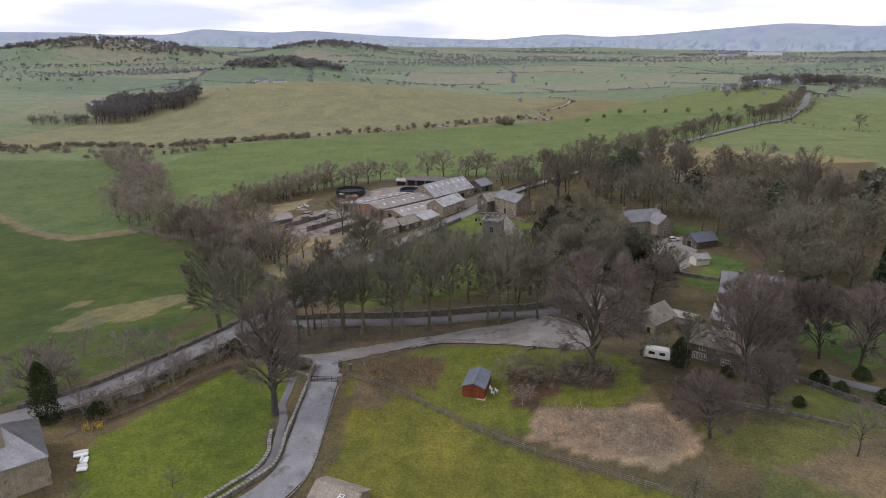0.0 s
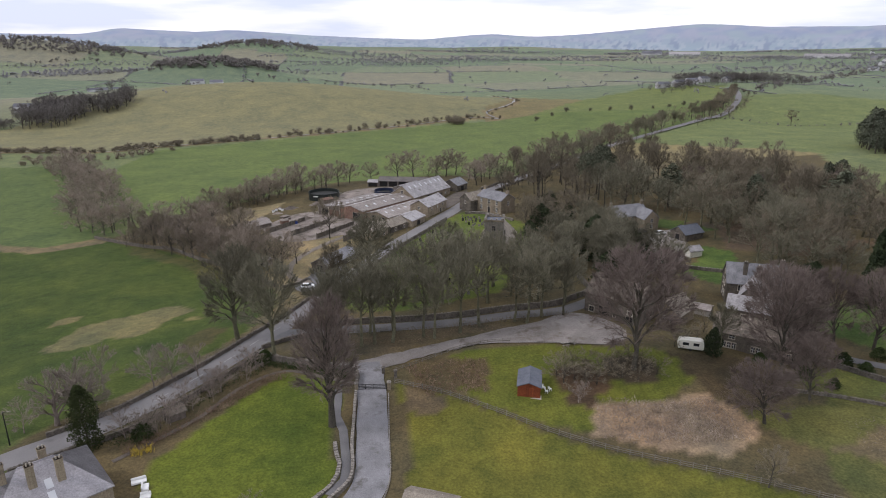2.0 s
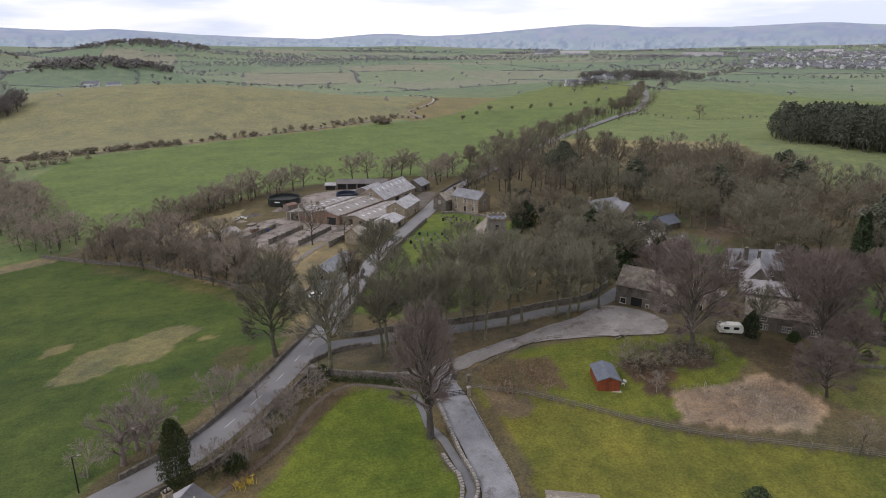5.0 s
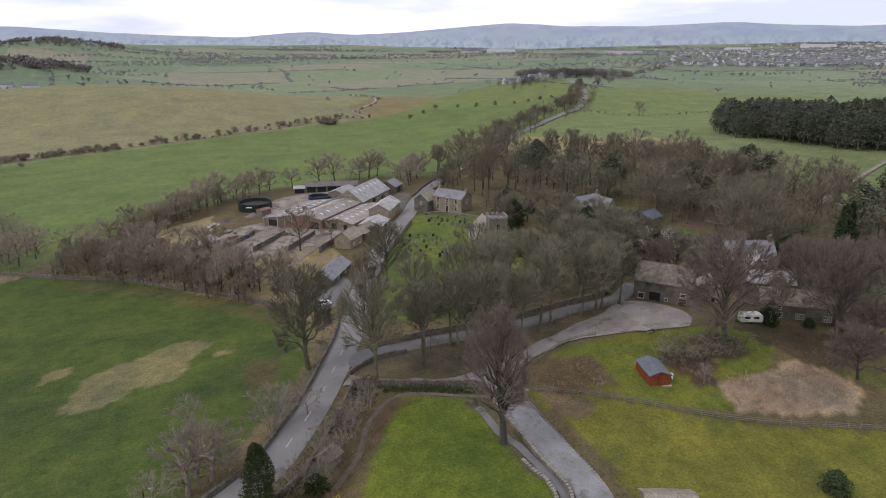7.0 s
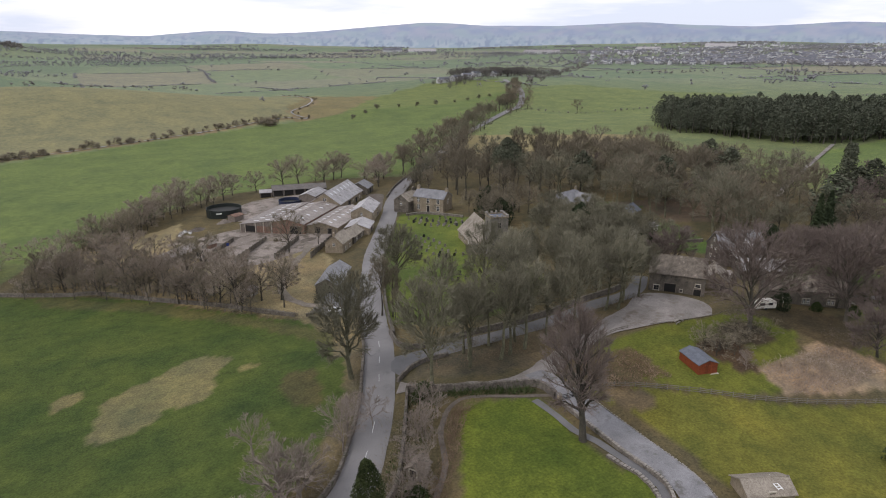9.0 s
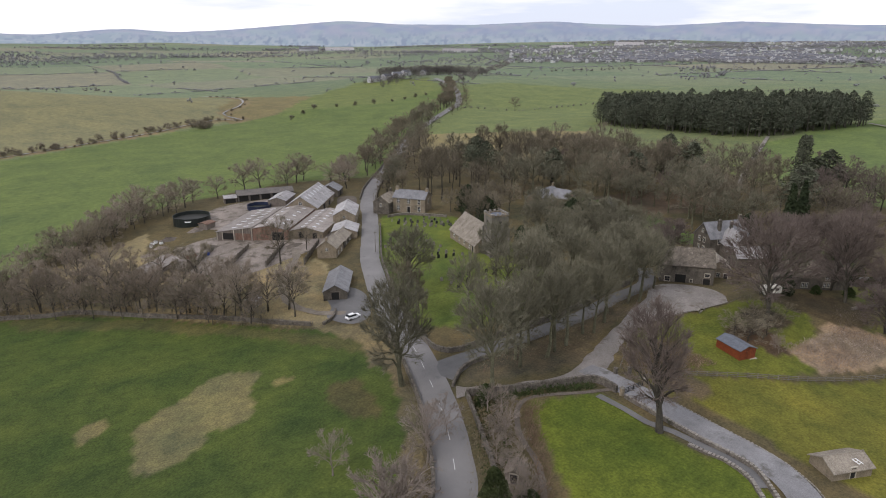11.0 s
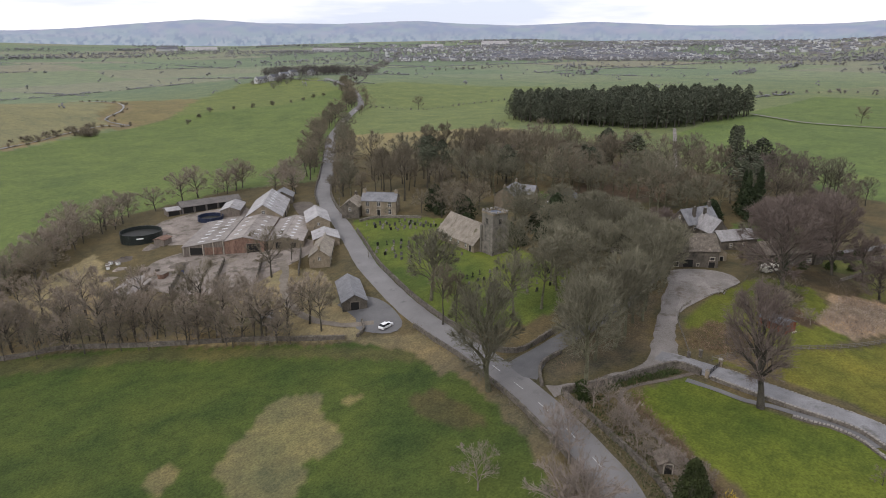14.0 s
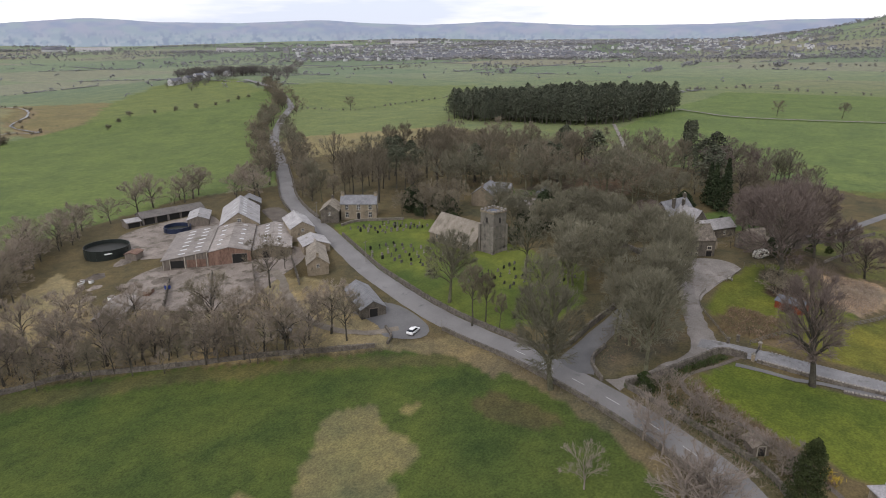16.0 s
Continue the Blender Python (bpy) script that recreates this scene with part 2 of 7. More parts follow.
SPOTS_FAR = [(170, 170, 3), (290, 253, 5), (419, 163, 6), (386, 231, 7.5), (250, 345, 4), (366, 557, -6.5), (285, 567, -0.5), (109, 701, -15), (53, 647, -13.5), (189, 671, -3.5), (-105, 557, -15), (-191, 536, -14), (-276, 640, -20), (463, 903, 13), (-86, 1374, -12), (830, 747, 8), (-8, 1390, -16), (1280, 2600, 12), (-1500, 2500, 34), (0, 3500, 46), (2500, 2500, 56), (2800, 800, 60), (1200, -300, 20), (-600, -300, -10), (-1000, 800, 0), (-3000, 3000, 60)]
# mounds: x, y, radius along, radius across, turn, height
MOUNDS = [(-140, 850, 270, 150, -12, 40), (-330, 1480, 150, 90, 0, 34), (-300, 1010, 120, 70, 0, 12), (-920, 1920, 330, 160, 10, 60), (-380, 2560, 260, 160, 0, 40), (430, 690, 160, 110, 40, 8), (2660, -470, 650, 650, 0, 215)]


def mounds(x, y):
    z = 0.0 * x
    for mx, my, a, b, turn, h in MOUNDS:
        c, s = math.cos(radians(turn)), math.sin(radians(turn))
        z = z + h * np.exp(-((c * (x - mx) + s * (y - my)) / a) ** 2 - ((c * (y - my) - s * (x - mx)) / b) ** 2)
    return z


SPOTS = np.array(SPOTS_NEAR + SPOTS_FAR, float)
_d = np.hypot(SPOTS[:, None, 0] - SPOTS[None, :, 0], SPOTS[:, None, 1] - SPOTS[None, :, 1])
_n = len(SPOTS)
_a = np.ones((_n + 1, _n + 1))
_a[:_n, :_n] = -_d - 3 * np.eye(_n)
_a[_n, _n] = 0
WEIGHTS = np.linalg.solve(_a, np.append(SPOTS[:, 2] - mounds(SPOTS[:, 0], SPOTS[:, 1]), 0))


TABLES = {}


def lattice(x, y, size, seed):
    """Smooth value noise on a grid of cells of that size."""
    if seed not in TABLES:
        TABLES[seed] = np.random.RandomState(seed).rand(64, 64)
    r = TABLES[seed]
    u, v = x / size, y / size
    i, j = np.floor(u).astype(int), np.floor(v).astype(int)
    f, g = u - i, v - j
    f, g = f * f * (3 - 2 * f), g * g * (3 - 2 * g)
    q = lambda a, b: r[a % 64, b % 64]
    return (q(i, j) * (1 - f) + q(i + 1, j) * f) * (1 - g) + (q(i, j + 1) * (1 - f) + q(i + 1, j + 1) * f) * g


def height(x, y):
    """Height of the land, smooth between the spot heights."""
    x, y = np.asarray(x, float), np.asarray(y, float)
    z = mounds(x, y) + WEIGHTS[-1]
    for (px, py, _), w in zip(SPOTS, WEIGHTS):
        z = z - w * np.sqrt((x - px) ** 2 + (y - py) ** 2 + 16)
    return z + np.clip((np.hypot(x, y) - 900) / 900, 0, 1) * 16 * (lattice(x, y, 420, 2) - 0.5)


SPOT_ROWS = [(px, py, w) for (px, py, _), w in zip(SPOTS.tolist(), WEIGHTS.tolist())]


def ground_z(x, y):
    """The same for one place, quickly."""
    if math.hypot(x, y) > 900:
        return float(height(x, y))
    z = float(WEIGHTS[-1])
    for px, py, w in SPOT_ROWS:
        z -= w * math.sqrt((x - px) ** 2 + (y - py) ** 2 + 16)
    for mx, my, a, b, turn, h in MOUNDS:
        c, s = math.cos(radians(turn)), math.sin(radians(turn))
        e = ((c * (x - mx) + s * (y - my)) / a) ** 2 + ((c * (y - my) - s * (x - mx)) / b) ** 2
        if e < 30:
            z += h * math.exp(-e)
    return z


def inside(px, py, poly):
    hit = np.zeros(px.shape, bool)
    n = len(poly)
    for i in range(n):
        (x0, y0), (x1, y1) = poly[i], poly[(i + 1) % n]
        if y0 == y1:
            continue
        cross = (y0 > py) != (y1 > py)
        hit ^= cross & (px < (x1 - x0) * (py - y0) / (y1 - y0) + x0)
    return hit


def smooth_line(points, step=2.0):
    """Points along a smooth curve (Catmull-Rom) through the given ones."""
    p = [np.array(q, float) for q in points]
    p = [2 * p[0] - p[1]] + p + [2 * p[-1] - p[-2]]
    out = []
    for i in range(1, len(p) - 2):
        n = max(1, int(np.linalg.norm(p[i + 1] - p[i]) / step))
        for k in range(n):
            t = k / n
            out.append(0.5 * (2 * p[i] + (p[i + 1] - p[i - 1]) * t + (2 * p[i - 1] - 5 * p[i] + 4 * p[i + 1] - p[i + 2]) * t * t
                              + (3 * p[i] - p[i - 1] - 3 * p[i + 1] + p[i + 2]) * t ** 3))
    out.append(p[-2])
    return np.array(out)


def normals(line):
    d = np.gradient(line, axis=0)
    d /= np.linalg.norm(d, axis=1)[:, None] + 1e-9
    return np.stack([-d[:, 1], d[:, 0]], 1)


def mesh(name, verts, faces, material=None, smooth=False):
    me = bpy.data.meshes.new(name)
    me.from_pydata([tuple(v) for v in verts], [], [tuple(f) for f in faces])
    if material:
        me.materials.append(material)
    if smooth:
        me.polygons.foreach_set("use_smooth", [True] * len(me.polygons))
    me.update()
    return me


MAIN_ROAD = smooth_line([(-420, -60), (-300, -12), (-210, 32), (-150, 62), (-110, 84), (-84, 101.5), (-69.2, 111.3), (-60, 123.6), (-52.6, 136.6), (-46.6, 149.2), (-40.8, 162), (-35, 178), (-26.5, 199), (-19.5, 214), (-12, 229), (4, 255),
                         (16, 275), (27, 295), (45, 321), (70, 349), (107, 391), (166, 458), (232, 520), (275, 556), (308, 584), (350, 632), (400, 704), (462, 825)], 3.0)

# land use: (colour, outline); later ones lie over earlier ones
MEADOW = [(-44, 174), (-50, 160), (-57, 144), (-64, 131), (-73, 121), (-86, 108), (-112, 90), (-170, 60), (-330, 40), (-300, 250), (-213, 309), (-177, 276), (-152, 263), (-127, 273),
          (-108, 257), (-85, 237), (-72, 219), (-60, 203), (-48, 189)]
LAND = [
    ((0.168, 0.172, 0.112), [(-420, 560), (-308, 551), (-191, 536), (-139, 566), (-45, 620), (29, 655), (109, 705), (160, 740), (165, 830), (90, 930), (-60, 960), (-250, 930), (-330, 800)]),
    ((0.098, 0.138, 0.055), [(-139, 555), (-45, 610), (29, 642), (109, 690), (160, 690), (211, 669), (280, 664), (412, 722), (347, 644), (285, 567), (166, 460), (105, 392), (65, 350), (25, 365), (-30, 362), (-60, 345), (-110, 300), (-150, 330), (-185, 420), (-180, 520)]),
    ((0.115, 0.148, 0.062), [(160, 690), (211, 669), (280, 664), (395, 715), (470, 850), (380, 900), (250, 800)]),
    ((0.150, 0.138, 0.082), [(110, 690), (160, 690), (255, 800), (180, 860), (120, 760)]),
    ((0.122, 0.158, 0.076), [(290, 565), (170, 455), (140, 395), (245, 348), (275, 366), (398, 439), (640, 560), (500, 720), (400, 715)]),
    ((0.185, 0.168, 0.100), [(170, 455), (110, 392), (100, 350), (160, 330), (245, 350), (240, 372)]),
    ((0.098, 0.142, 0.058), [(170, 180), (270, 245), (380, 252), (640, 240), (640, -100), (180, 60), (160, 110)]),
    ((0.080, 0.116, 0.050), [(-127, 276), (-152, 268), (-177, 281), (-213, 314), (-360, 330), (-330, 480), (-230, 470), (-185, 420), (-150, 330)]),
    ((0.088, 0.078, 0.050), [(-108, 257), (-48, 189), (-36, 178), (-85, 106), (-40, 60), (140, 60), (165, 120), (175, 190), (240, 348), (150, 360), (105, 390), (60, 345), (20, 366), (-45, 362), (-115, 300), (-130, 275)]),
    ((0.052, 0.077, 0.024), MEADOW),
    ((0.128, 0.126, 0.072), [(-70.9, 179), (-75.1, 175.6), (-77.3, 170.6), (-77.5, 164.9), (-79.8, 161.3), (-84.6, 161.2), (-89.6, 163.5), (-90.1, 157.8), (-95.1, 157.1), (-101.4, 156.1), (-103.1, 158.7), (-101.5, 165.3), (-98.7, 169.6), (-99.9, 175.4), (-88.9, 180.1), (-83.3, 183.9), (-76.3, 185.7)]),
    ((0.130, 0.122, 0.068), [(-100.8, 182.9), (-103.9, 184.3), (-107.5, 182.5), (-108.8, 178.8), (-107.8, 176.1), (-103.5, 178.4)]),
    ((0.064, 0.064, 0.034), [(-63.5, 162.2), (-57.6, 159.4), (-59.6, 149), (-62.2, 141.1), (-65.7, 143.6), (-67.6, 150.6), (-66.6, 158.7)]),
    ((0.066, 0.072, 0.034), [(-112, 260), (-81, 230), (-55, 194), (-45, 176), (-50, 168), (-53, 178), (-62, 196), (-84, 224), (-112, 250)]),
    ((0.135, 0.132, 0.068), [(-69, 174), (-72, 174), (-71, 170), (-67, 171)]),
    ((0.140, 0.122, 0.080), [(-52, 200), (-36, 178), (-40, 168), (-47, 160), (-52, 161), (-47, 176)]),
    ((0.110, 0.098, 0.068), [(-50, 160), (-64, 131), (-73, 121), (-71, 118), (-60, 131), (-46, 160)]),
    ((0.145, 0.126, 0.084), [(-130, 282), (-152, 269), (-180, 282), (-213, 315), (-215, 308), (-177, 274), (-150, 260), (-128, 270)]),
    ((0.205, 0.180, 0.120), [(-108, 259), (-85, 239), (-72, 221), (-48, 192), (-40, 198), (-24, 238), (-30, 252), (-60, 248), (-70, 285), (-60, 320), (-80, 310), (-118, 295)]),
    ((0.165, 0.140, 0.092), [(-32, 245), (-40, 228), (-36, 216), (-29, 226), (-26, 240)]),
    ((0.088, 0.118, 0.032), [(28, 269), (36, 256), (42, 240), (36, 215), (26, 194), (14, 166), (-10, 158), (-24, 160), (-33, 174), (-24, 195), (-9, 229), (7, 254), (18, 270)]),
    ((0.083, 0.112, 0.023), [(-40, 125), (-28, 119), (-28, 112), (-29, 103), (-28, 93), (-31, 78), (-52, 76), (-58, 96), (-53, 104), (-47, 114)]),
    ((0.106, 0.114, 0.029), [(-17, 117), (-9, 113), (0, 105), (8, 98), (16, 93), (30, 87), (50, 75), (50, 40), (-20, 40), (-17, 84), (-16, 97)]),
    ((0.092, 0.110, 0.026), [(-12, 121), (-5, 128), (4, 131), (18, 129), (32, 127), (41, 124), (44, 113), (36, 107), (23, 104), (17, 98), (8, 100), (0, 107)]),
    ((0.235, 0.185, 0.145), [(19, 106), (29, 105), (42, 107), (48, 98), (44, 92), (36, 89), (27, 92), (16, 97)]),
    # brown soil under trees, their shade put into its dark colour
    ((0.062, 0.052, 0.036), [(41, 124), (55, 121), (62, 112), (57, 104), (47, 99), (43, 108)]),
    ((0.070, 0.052, 0.040), [(13.5, 113), (16, 109), (20, 108.5), (24.5, 111), (25.5, 116), (22, 120), (16, 119)]),
    ((0.070, 0.052, 0.040), [(14, 106.5), (17, 104.5), (20, 106), (19, 109), (15.5, 109.5)]),
    ((0.075, 0.060, 0.045), [(24.5, 114), (29, 110.5), (35, 112), (37.5, 117), (34, 122), (28, 122)]),
    ((0.062, 0.080, 0.028), [(64, 92), (70, 95), (78, 92), (76, 86), (68, 86)]),
    ((0.098, 0.086, 0.064), [(-44, 140), (-38, 146), (-28, 145), (-10, 143), (8, 144), (12, 141), (-5, 137), (-20, 131), (-30, 131)]),
    ((0.082, 0.070, 0.044), [(-15, 112.5), (-14, 123), (-8, 127), (2, 125), (1, 112), (-7, 115)]),
    ((0.108, 0.092, 0.066), [(-15, 116), (-11, 113), (-7, 108), (-12, 105), (-17, 108)]),
    ((0.073, 0.112, 0.038), [(90, 150), (104, 152), (116, 140), (104, 124), (92, 122), (85, 138)]),
    ((0.092, 0.112, 0.042), [(72, 117), (84, 106), (80, 98), (66, 102), (63, 110)]),
    ((0.090, 0.100, 0.042), [(46, 100), (52, 88), (50, 74), (110, 70), (104, 98), (88, 102), (70, 104), (60, 101)]),
    ((0.135, 0.112, 0.080), [(72, 96), (92, 100), (100, 84), (78, 80)]),
    ((0.125, 0.108, 0.075), [(86, 100), (76, 96), (92, 100), (100, 84), (70, 78), (54, 88)]),
    ((0.073, 0.116, 0.038), [(72, 180), (84, 190), (92, 206), (100, 198), (94, 176), (84, 168)]),
    ((0.073, 0.107, 0.038), [(86, 246), (104, 236), (108, 222), (96, 222), (88, 232)]),
    ((0.102, 0.082, 0.067), [(100, 236), (128, 224), (150, 190), (118, 186), (100, 200), (108, 222)]),
]


def axis(lo, a, b, hi, step, rate):
    mid = list(np.arange(a, b + step, step))
    up, s = [], step
    while mid[-1] + sum(up) < hi:
        s *= 1 + rate
        up.append(s)
    top = list(mid[-1] + np.cumsum(up))
    down, s = [], step
    while a - sum(down) > lo:
        s *= 1 + rate
        down.append(s)
    return np.array(list(a - np.cumsum(down))[::-1] + mid + top)


def field_cell(x, y):
    """A number for each field of the far patchwork, with winding borders."""
    wx, wy = x + 70 * lattice(x, y, 330, 3), y + 70 * lattice(x, y, 330, 4)
    return (np.floor(wx / 230).astype(int) * 7919 + np.floor((wy + 0.4 * wx) / 290).astype(int) * 104729) % 997 / 997.0


def build_ground():
    xs, ys = axis(-3200, -150, 112, 4300, 1.5, 0.021), axis(-500, 72, 330, 4300, 1.5, 0.021)
    gx, gy = np.meshgrid(xs, ys)
    nx, ny = len(xs), len(ys)
    x, y = gx.ravel(), gy.ravel()
    z = height(x, y) + 0.10 * (lattice(x, y, 7, 1) - 0.5) * np.clip(1 - (np.hypot(x, y - 150) - 100) / 300, 0, 1)
    r = np.hypot(x, y)
    cell = field_cell(x, y)
    # far field colours made paler and bluer to hold the distance haze
    hazed_tones = np.array([(0.125, 0.176, 0.112), (0.150, 0.192, 0.125), (0.118, 0.165, 0.108), (0.168, 0.190, 0.134), (0.135, 0.186, 0.118), (0.148, 0.192, 0.120), (0.178, 0.190, 0.138)]) * (1.02, 1.0, 1.18)
    col = hazed_tones[(cell * 31).astype(int) % 7]
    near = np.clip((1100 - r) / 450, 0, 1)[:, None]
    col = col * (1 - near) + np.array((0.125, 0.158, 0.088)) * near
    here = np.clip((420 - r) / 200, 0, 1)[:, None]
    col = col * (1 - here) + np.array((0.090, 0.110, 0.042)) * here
    jit = np.clip(r / 400, 0.6, 3.0)
    jx = x + jit * 2.2 * (lattice(x, y, 4.0, 5) - 0.5) + jit * 2.4 * (lattice(x, y, 11, 6) - 0.5)
    jy = y + jit * 2.2 * (lattice(x, y, 4.0, 7) - 0.5) + jit * 2.4 * (lattice(x, y, 11, 8) - 0.5)
    for colour, poly in LAND:
        col[inside(jx, jy, poly)] = colour
    # rough pale margins along the stream
    for line, half in ((STREAM, 7.0),):
        d = np.full(x.shape, 1e9)
        for q in line[::3]:
            d = np.minimum(d, np.hypot(jx - q[0], jy - q[1]))
        col[d < half] = (0.175, 0.148, 0.102)
    # tussocks and worn spots in the near grass
    close = np.clip((260 - np.hypot(x, y - 130)) / 120, 0, 1)
    tuft = 0.55 * lattice(x, y, 12, 91) + 0.45 * lattice(x, y, 4.5, 92) - 0.5
    col = col * (1 + (close * tuft)[:, None] * np.array((0.75, 0.5, 0.35)))
    verts = np.stack([x, y, z], 1)
    idx = np.arange(nx * ny).reshape(ny, nx)
    faces = np.stack([idx[:-1, :-1], idx[:-1, 1:], idx[1:, 1:], idx[1:, :-1]], -1).reshape(-1, 4)
    me = bpy.data.meshes.new("ground")
    me.vertices.add(len(verts))
    me.vertices.foreach_set("co", verts.ravel())
    me.loops.add(faces.size)
    me.loops.foreach_set("vertex_index", faces.ravel())
    me.polygons.add(len(faces))
    me.polygons.foreach_set("loop_start", np.arange(0, faces.size, 4))
    me.polygons.foreach_set("use_smooth", np.ones(len(faces), bool))
    me.update(calc_edges=True)
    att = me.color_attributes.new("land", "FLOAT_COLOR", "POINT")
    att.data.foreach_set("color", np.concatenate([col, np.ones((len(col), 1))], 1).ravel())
    m = bpy.data.materials.new("grass_and_soil")
    m.use_nodes = True
    t = m.node_tree
    bsdf = t.nodes["Principled BSDF"]
    land = t.nodes.new("ShaderNodeAttribute")
    land.attribute_name = "land"
    pos = t.nodes.new("ShaderNodeNewGeometry").outputs["Position"]
    out = land.outputs["Color"]
    # mottling: wide, tuft-sized and fine
    for scale, lo, hi, detail, yellow in ((0.05, 0.84, 1.16, 6.0, (1.14, 1.0, 0.86)), (0.35, 0.80, 1.20, 5.0, (1.10, 1.0, 0.88)), (2.2, 0.68, 1.32, 4.0, (1.05, 1.0, 0.95))):
        n = node(t, "ShaderNodeTexNoise", Scale=scale, Detail=detail, Roughness=0.62)
        t.links.new(pos, n.inputs["Vector"])
        ramp = t.nodes.new("ShaderNodeValToRGB")
        ramp.color_ramp.elements[0].position, ramp.color_ramp.elements[1].position = 0.3, 0.7
        ramp.color_ramp.elements[0].color = (lo, lo, lo, 1)
        ramp.color_ramp.elements[1].color = (hi * yellow[0] / 1.05, hi * yellow[1], hi * yellow[2], 1)
        t.links.new(n.outputs["Fac"], ramp.inputs["Fac"])
        mul = t.nodes.new("ShaderNodeMix")
        mul.data_type, mul.blend_type = "RGBA", "MULTIPLY"
        mul.inputs[0].default_value = 1.0
        t.links.new(out, mul.inputs[6])
        t.links.new(ramp.outputs["Color"], mul.inputs[7])
        out = mul.outputs[2]
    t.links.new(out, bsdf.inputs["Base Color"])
    bsdf.inputs["Roughness"].default_value = 0.95
    bsdf.inputs["Specular IOR Level"].default_value = 0.1
    fine = node(t, "ShaderNodeTexNoise", Scale=2.5, Detail=4.0)
    t.links.new(pos, fine.inputs["Vector"])
    bump = node(t, "ShaderNodeBump", Strength=0.5, Distance=0.25)
    t.links.new(fine.outputs["Fac"], bump.inputs["Height"])
    t.links.new(bump.outputs["Normal"], bsdf.inputs["Normal"])
    me.materials.append(m)
    return tagged(new("ground", me), "green winter pasture, lawns and rough grass over rolling land", "ground", kind="structure")


STREAM = smooth_line([(-420, 600), (-344, 535), (-300, 560), (-219, 530), (-180, 548), (-134, 578), (-40, 620), (29, 655), (70, 690), (105, 715), (125, 700), (118, 735), (150, 770), (170, 830), (150, 900)], 4.0)
build_ground()


def strip(name, line, half, material, lift, label, category, wander=0.0, seed=0, kind="structure"):
    """A sheet laid over the land along a line; half: half its width, one number or one a point."""
    rnd = np.random.RandomState(seed)
    nrm = normals(line)
    half = np.broadcast_to(half, (len(line),))
    cols = 5
    verts, faces = [], []
    for i in range(len(line)):
        l, r = half[i] + wander * (rnd.rand() - 0.5), half[i] + wander * (rnd.rand() - 0.5)
        for k in range(cols):
            p = line[i] + nrm[i] * (l + (-r - l) * k / (cols - 1))
            dist = max(0.0, math.hypot(p[0], p[1] - 150) - 160)
            verts.append((p[0], p[1], ground_z(*p) + lift + 0.0022 * dist + (0.05 if 0 < k < cols - 1 else 0.0)))
    for i in range(len(line) - 1):
        for k in range(cols - 1):
            a = i * cols + k
            faces.append((a, a + 1, a + cols + 1, a + cols))
    return tagged(new(name, mesh(name, verts, faces, material, True)), label, category, kind=kind)


def apron(name, outline, material, lift, label, category, step=2.0):
    """A flat area laid over the land, filled on a grid and trimmed to its outline."""
    line = smooth_line(list(outline) + [outline[0]], step)[:-1]
    bm = bmesh.new()
    vs = [bm.verts.new((p[0], p[1], 0)) for p in line]
    bm.faces.new(vs)
    x0, x1 = line[:, 0].min(), line[:, 0].max()
    y0, y1 = line[:, 1].min(), line[:, 1].max()
    for k in np.arange(x0 + step, x1, 2 * step):
        bmesh.ops.bisect_plane(bm, geom=bm.verts[:] + bm.edges[:] + bm.faces[:], plane_co=(k, 0, 0), plane_no=(1, 0, 0))
    for k in np.arange(y0 + step, y1, 2 * step):
        bmesh.ops.bisect_plane(bm, geom=bm.verts[:] + bm.edges[:] + bm.faces[:], plane_co=(0, k, 0), plane_no=(0, 1, 0))
    for v in bm.verts:
        v.co.z = ground_z(v.co.x, v.co.y) + lift
    bmesh.ops.recalc_face_normals(bm, faces=bm.faces)
    if sum(f.normal.z for f in bm.faces) < 0:
        bmesh.ops.reverse_faces(bm, faces=bm.faces)
    me = bpy.data.meshes.new(name)
    bm.to_mesh(me)
    bm.free()
    me.materials.append(material)
    return tagged(new(name, me), label, category, kind="structure")


road = strip("road", MAIN_ROAD, np.interp(np.arange(len(MAIN_ROAD)), [0, len(MAIN_ROAD)], [3.3, 3.2]), M_ASPHALT, 0.10, "worn grey two-lane asphalt country road", "road", 0.25, 1)
LANE = smooth_line([(-45.5, 147.5), (-37, 148.5), (-28, 147.9), (-14, 146.5), (0, 146), (12, 147.5), (24, 147.5), (31, 150.5), (40, 158)])
lane = strip("lane", LANE, np.interp(np.arange(len(LANE)), [0, 5, len(LANE)], [5.0, 2.8, 2.2]), M_LANE, 0.07, "dark asphalt lane beside the churchyard wall", "lane", 0.2, 2)
TRACK = smooth_line([(-47.5, 138), (-42, 134), (-35, 129.8), (-26, 126.2), (-18, 127.5), (-8, 131.5), (2, 134.5), (12, 138)])
gravel_track = strip("gravel_track", TRACK, np.interp(np.arange(len(TRACK)) / len(TRACK), [0, 0.05, 0.3, 0.42, 0.6, 1], [2.4, 1.2, 1.3, 2.6, 2.4, 2.3]), M_GRAVEL, 0.17, "pale gravel track from road to yard", "track", 1.0, 3)
gravel_yard = apron("gravel_yard", [(2, 131.8), (6, 131.9), (9.7, 131.2), (15.5, 130.3), (22, 128.7), (27, 127.9), (32, 127.2), (35, 129.6), (36.6, 133.5), (35.4, 138), (31.2, 143.3), (27.5, 145.4), (23, 144.6), (18.5, 141.8), (14, 140.6), (8, 138.8), (4, 137)], M_GRAVEL, 0.20, "pale compacted gravel yard before the stone barn", "yard")
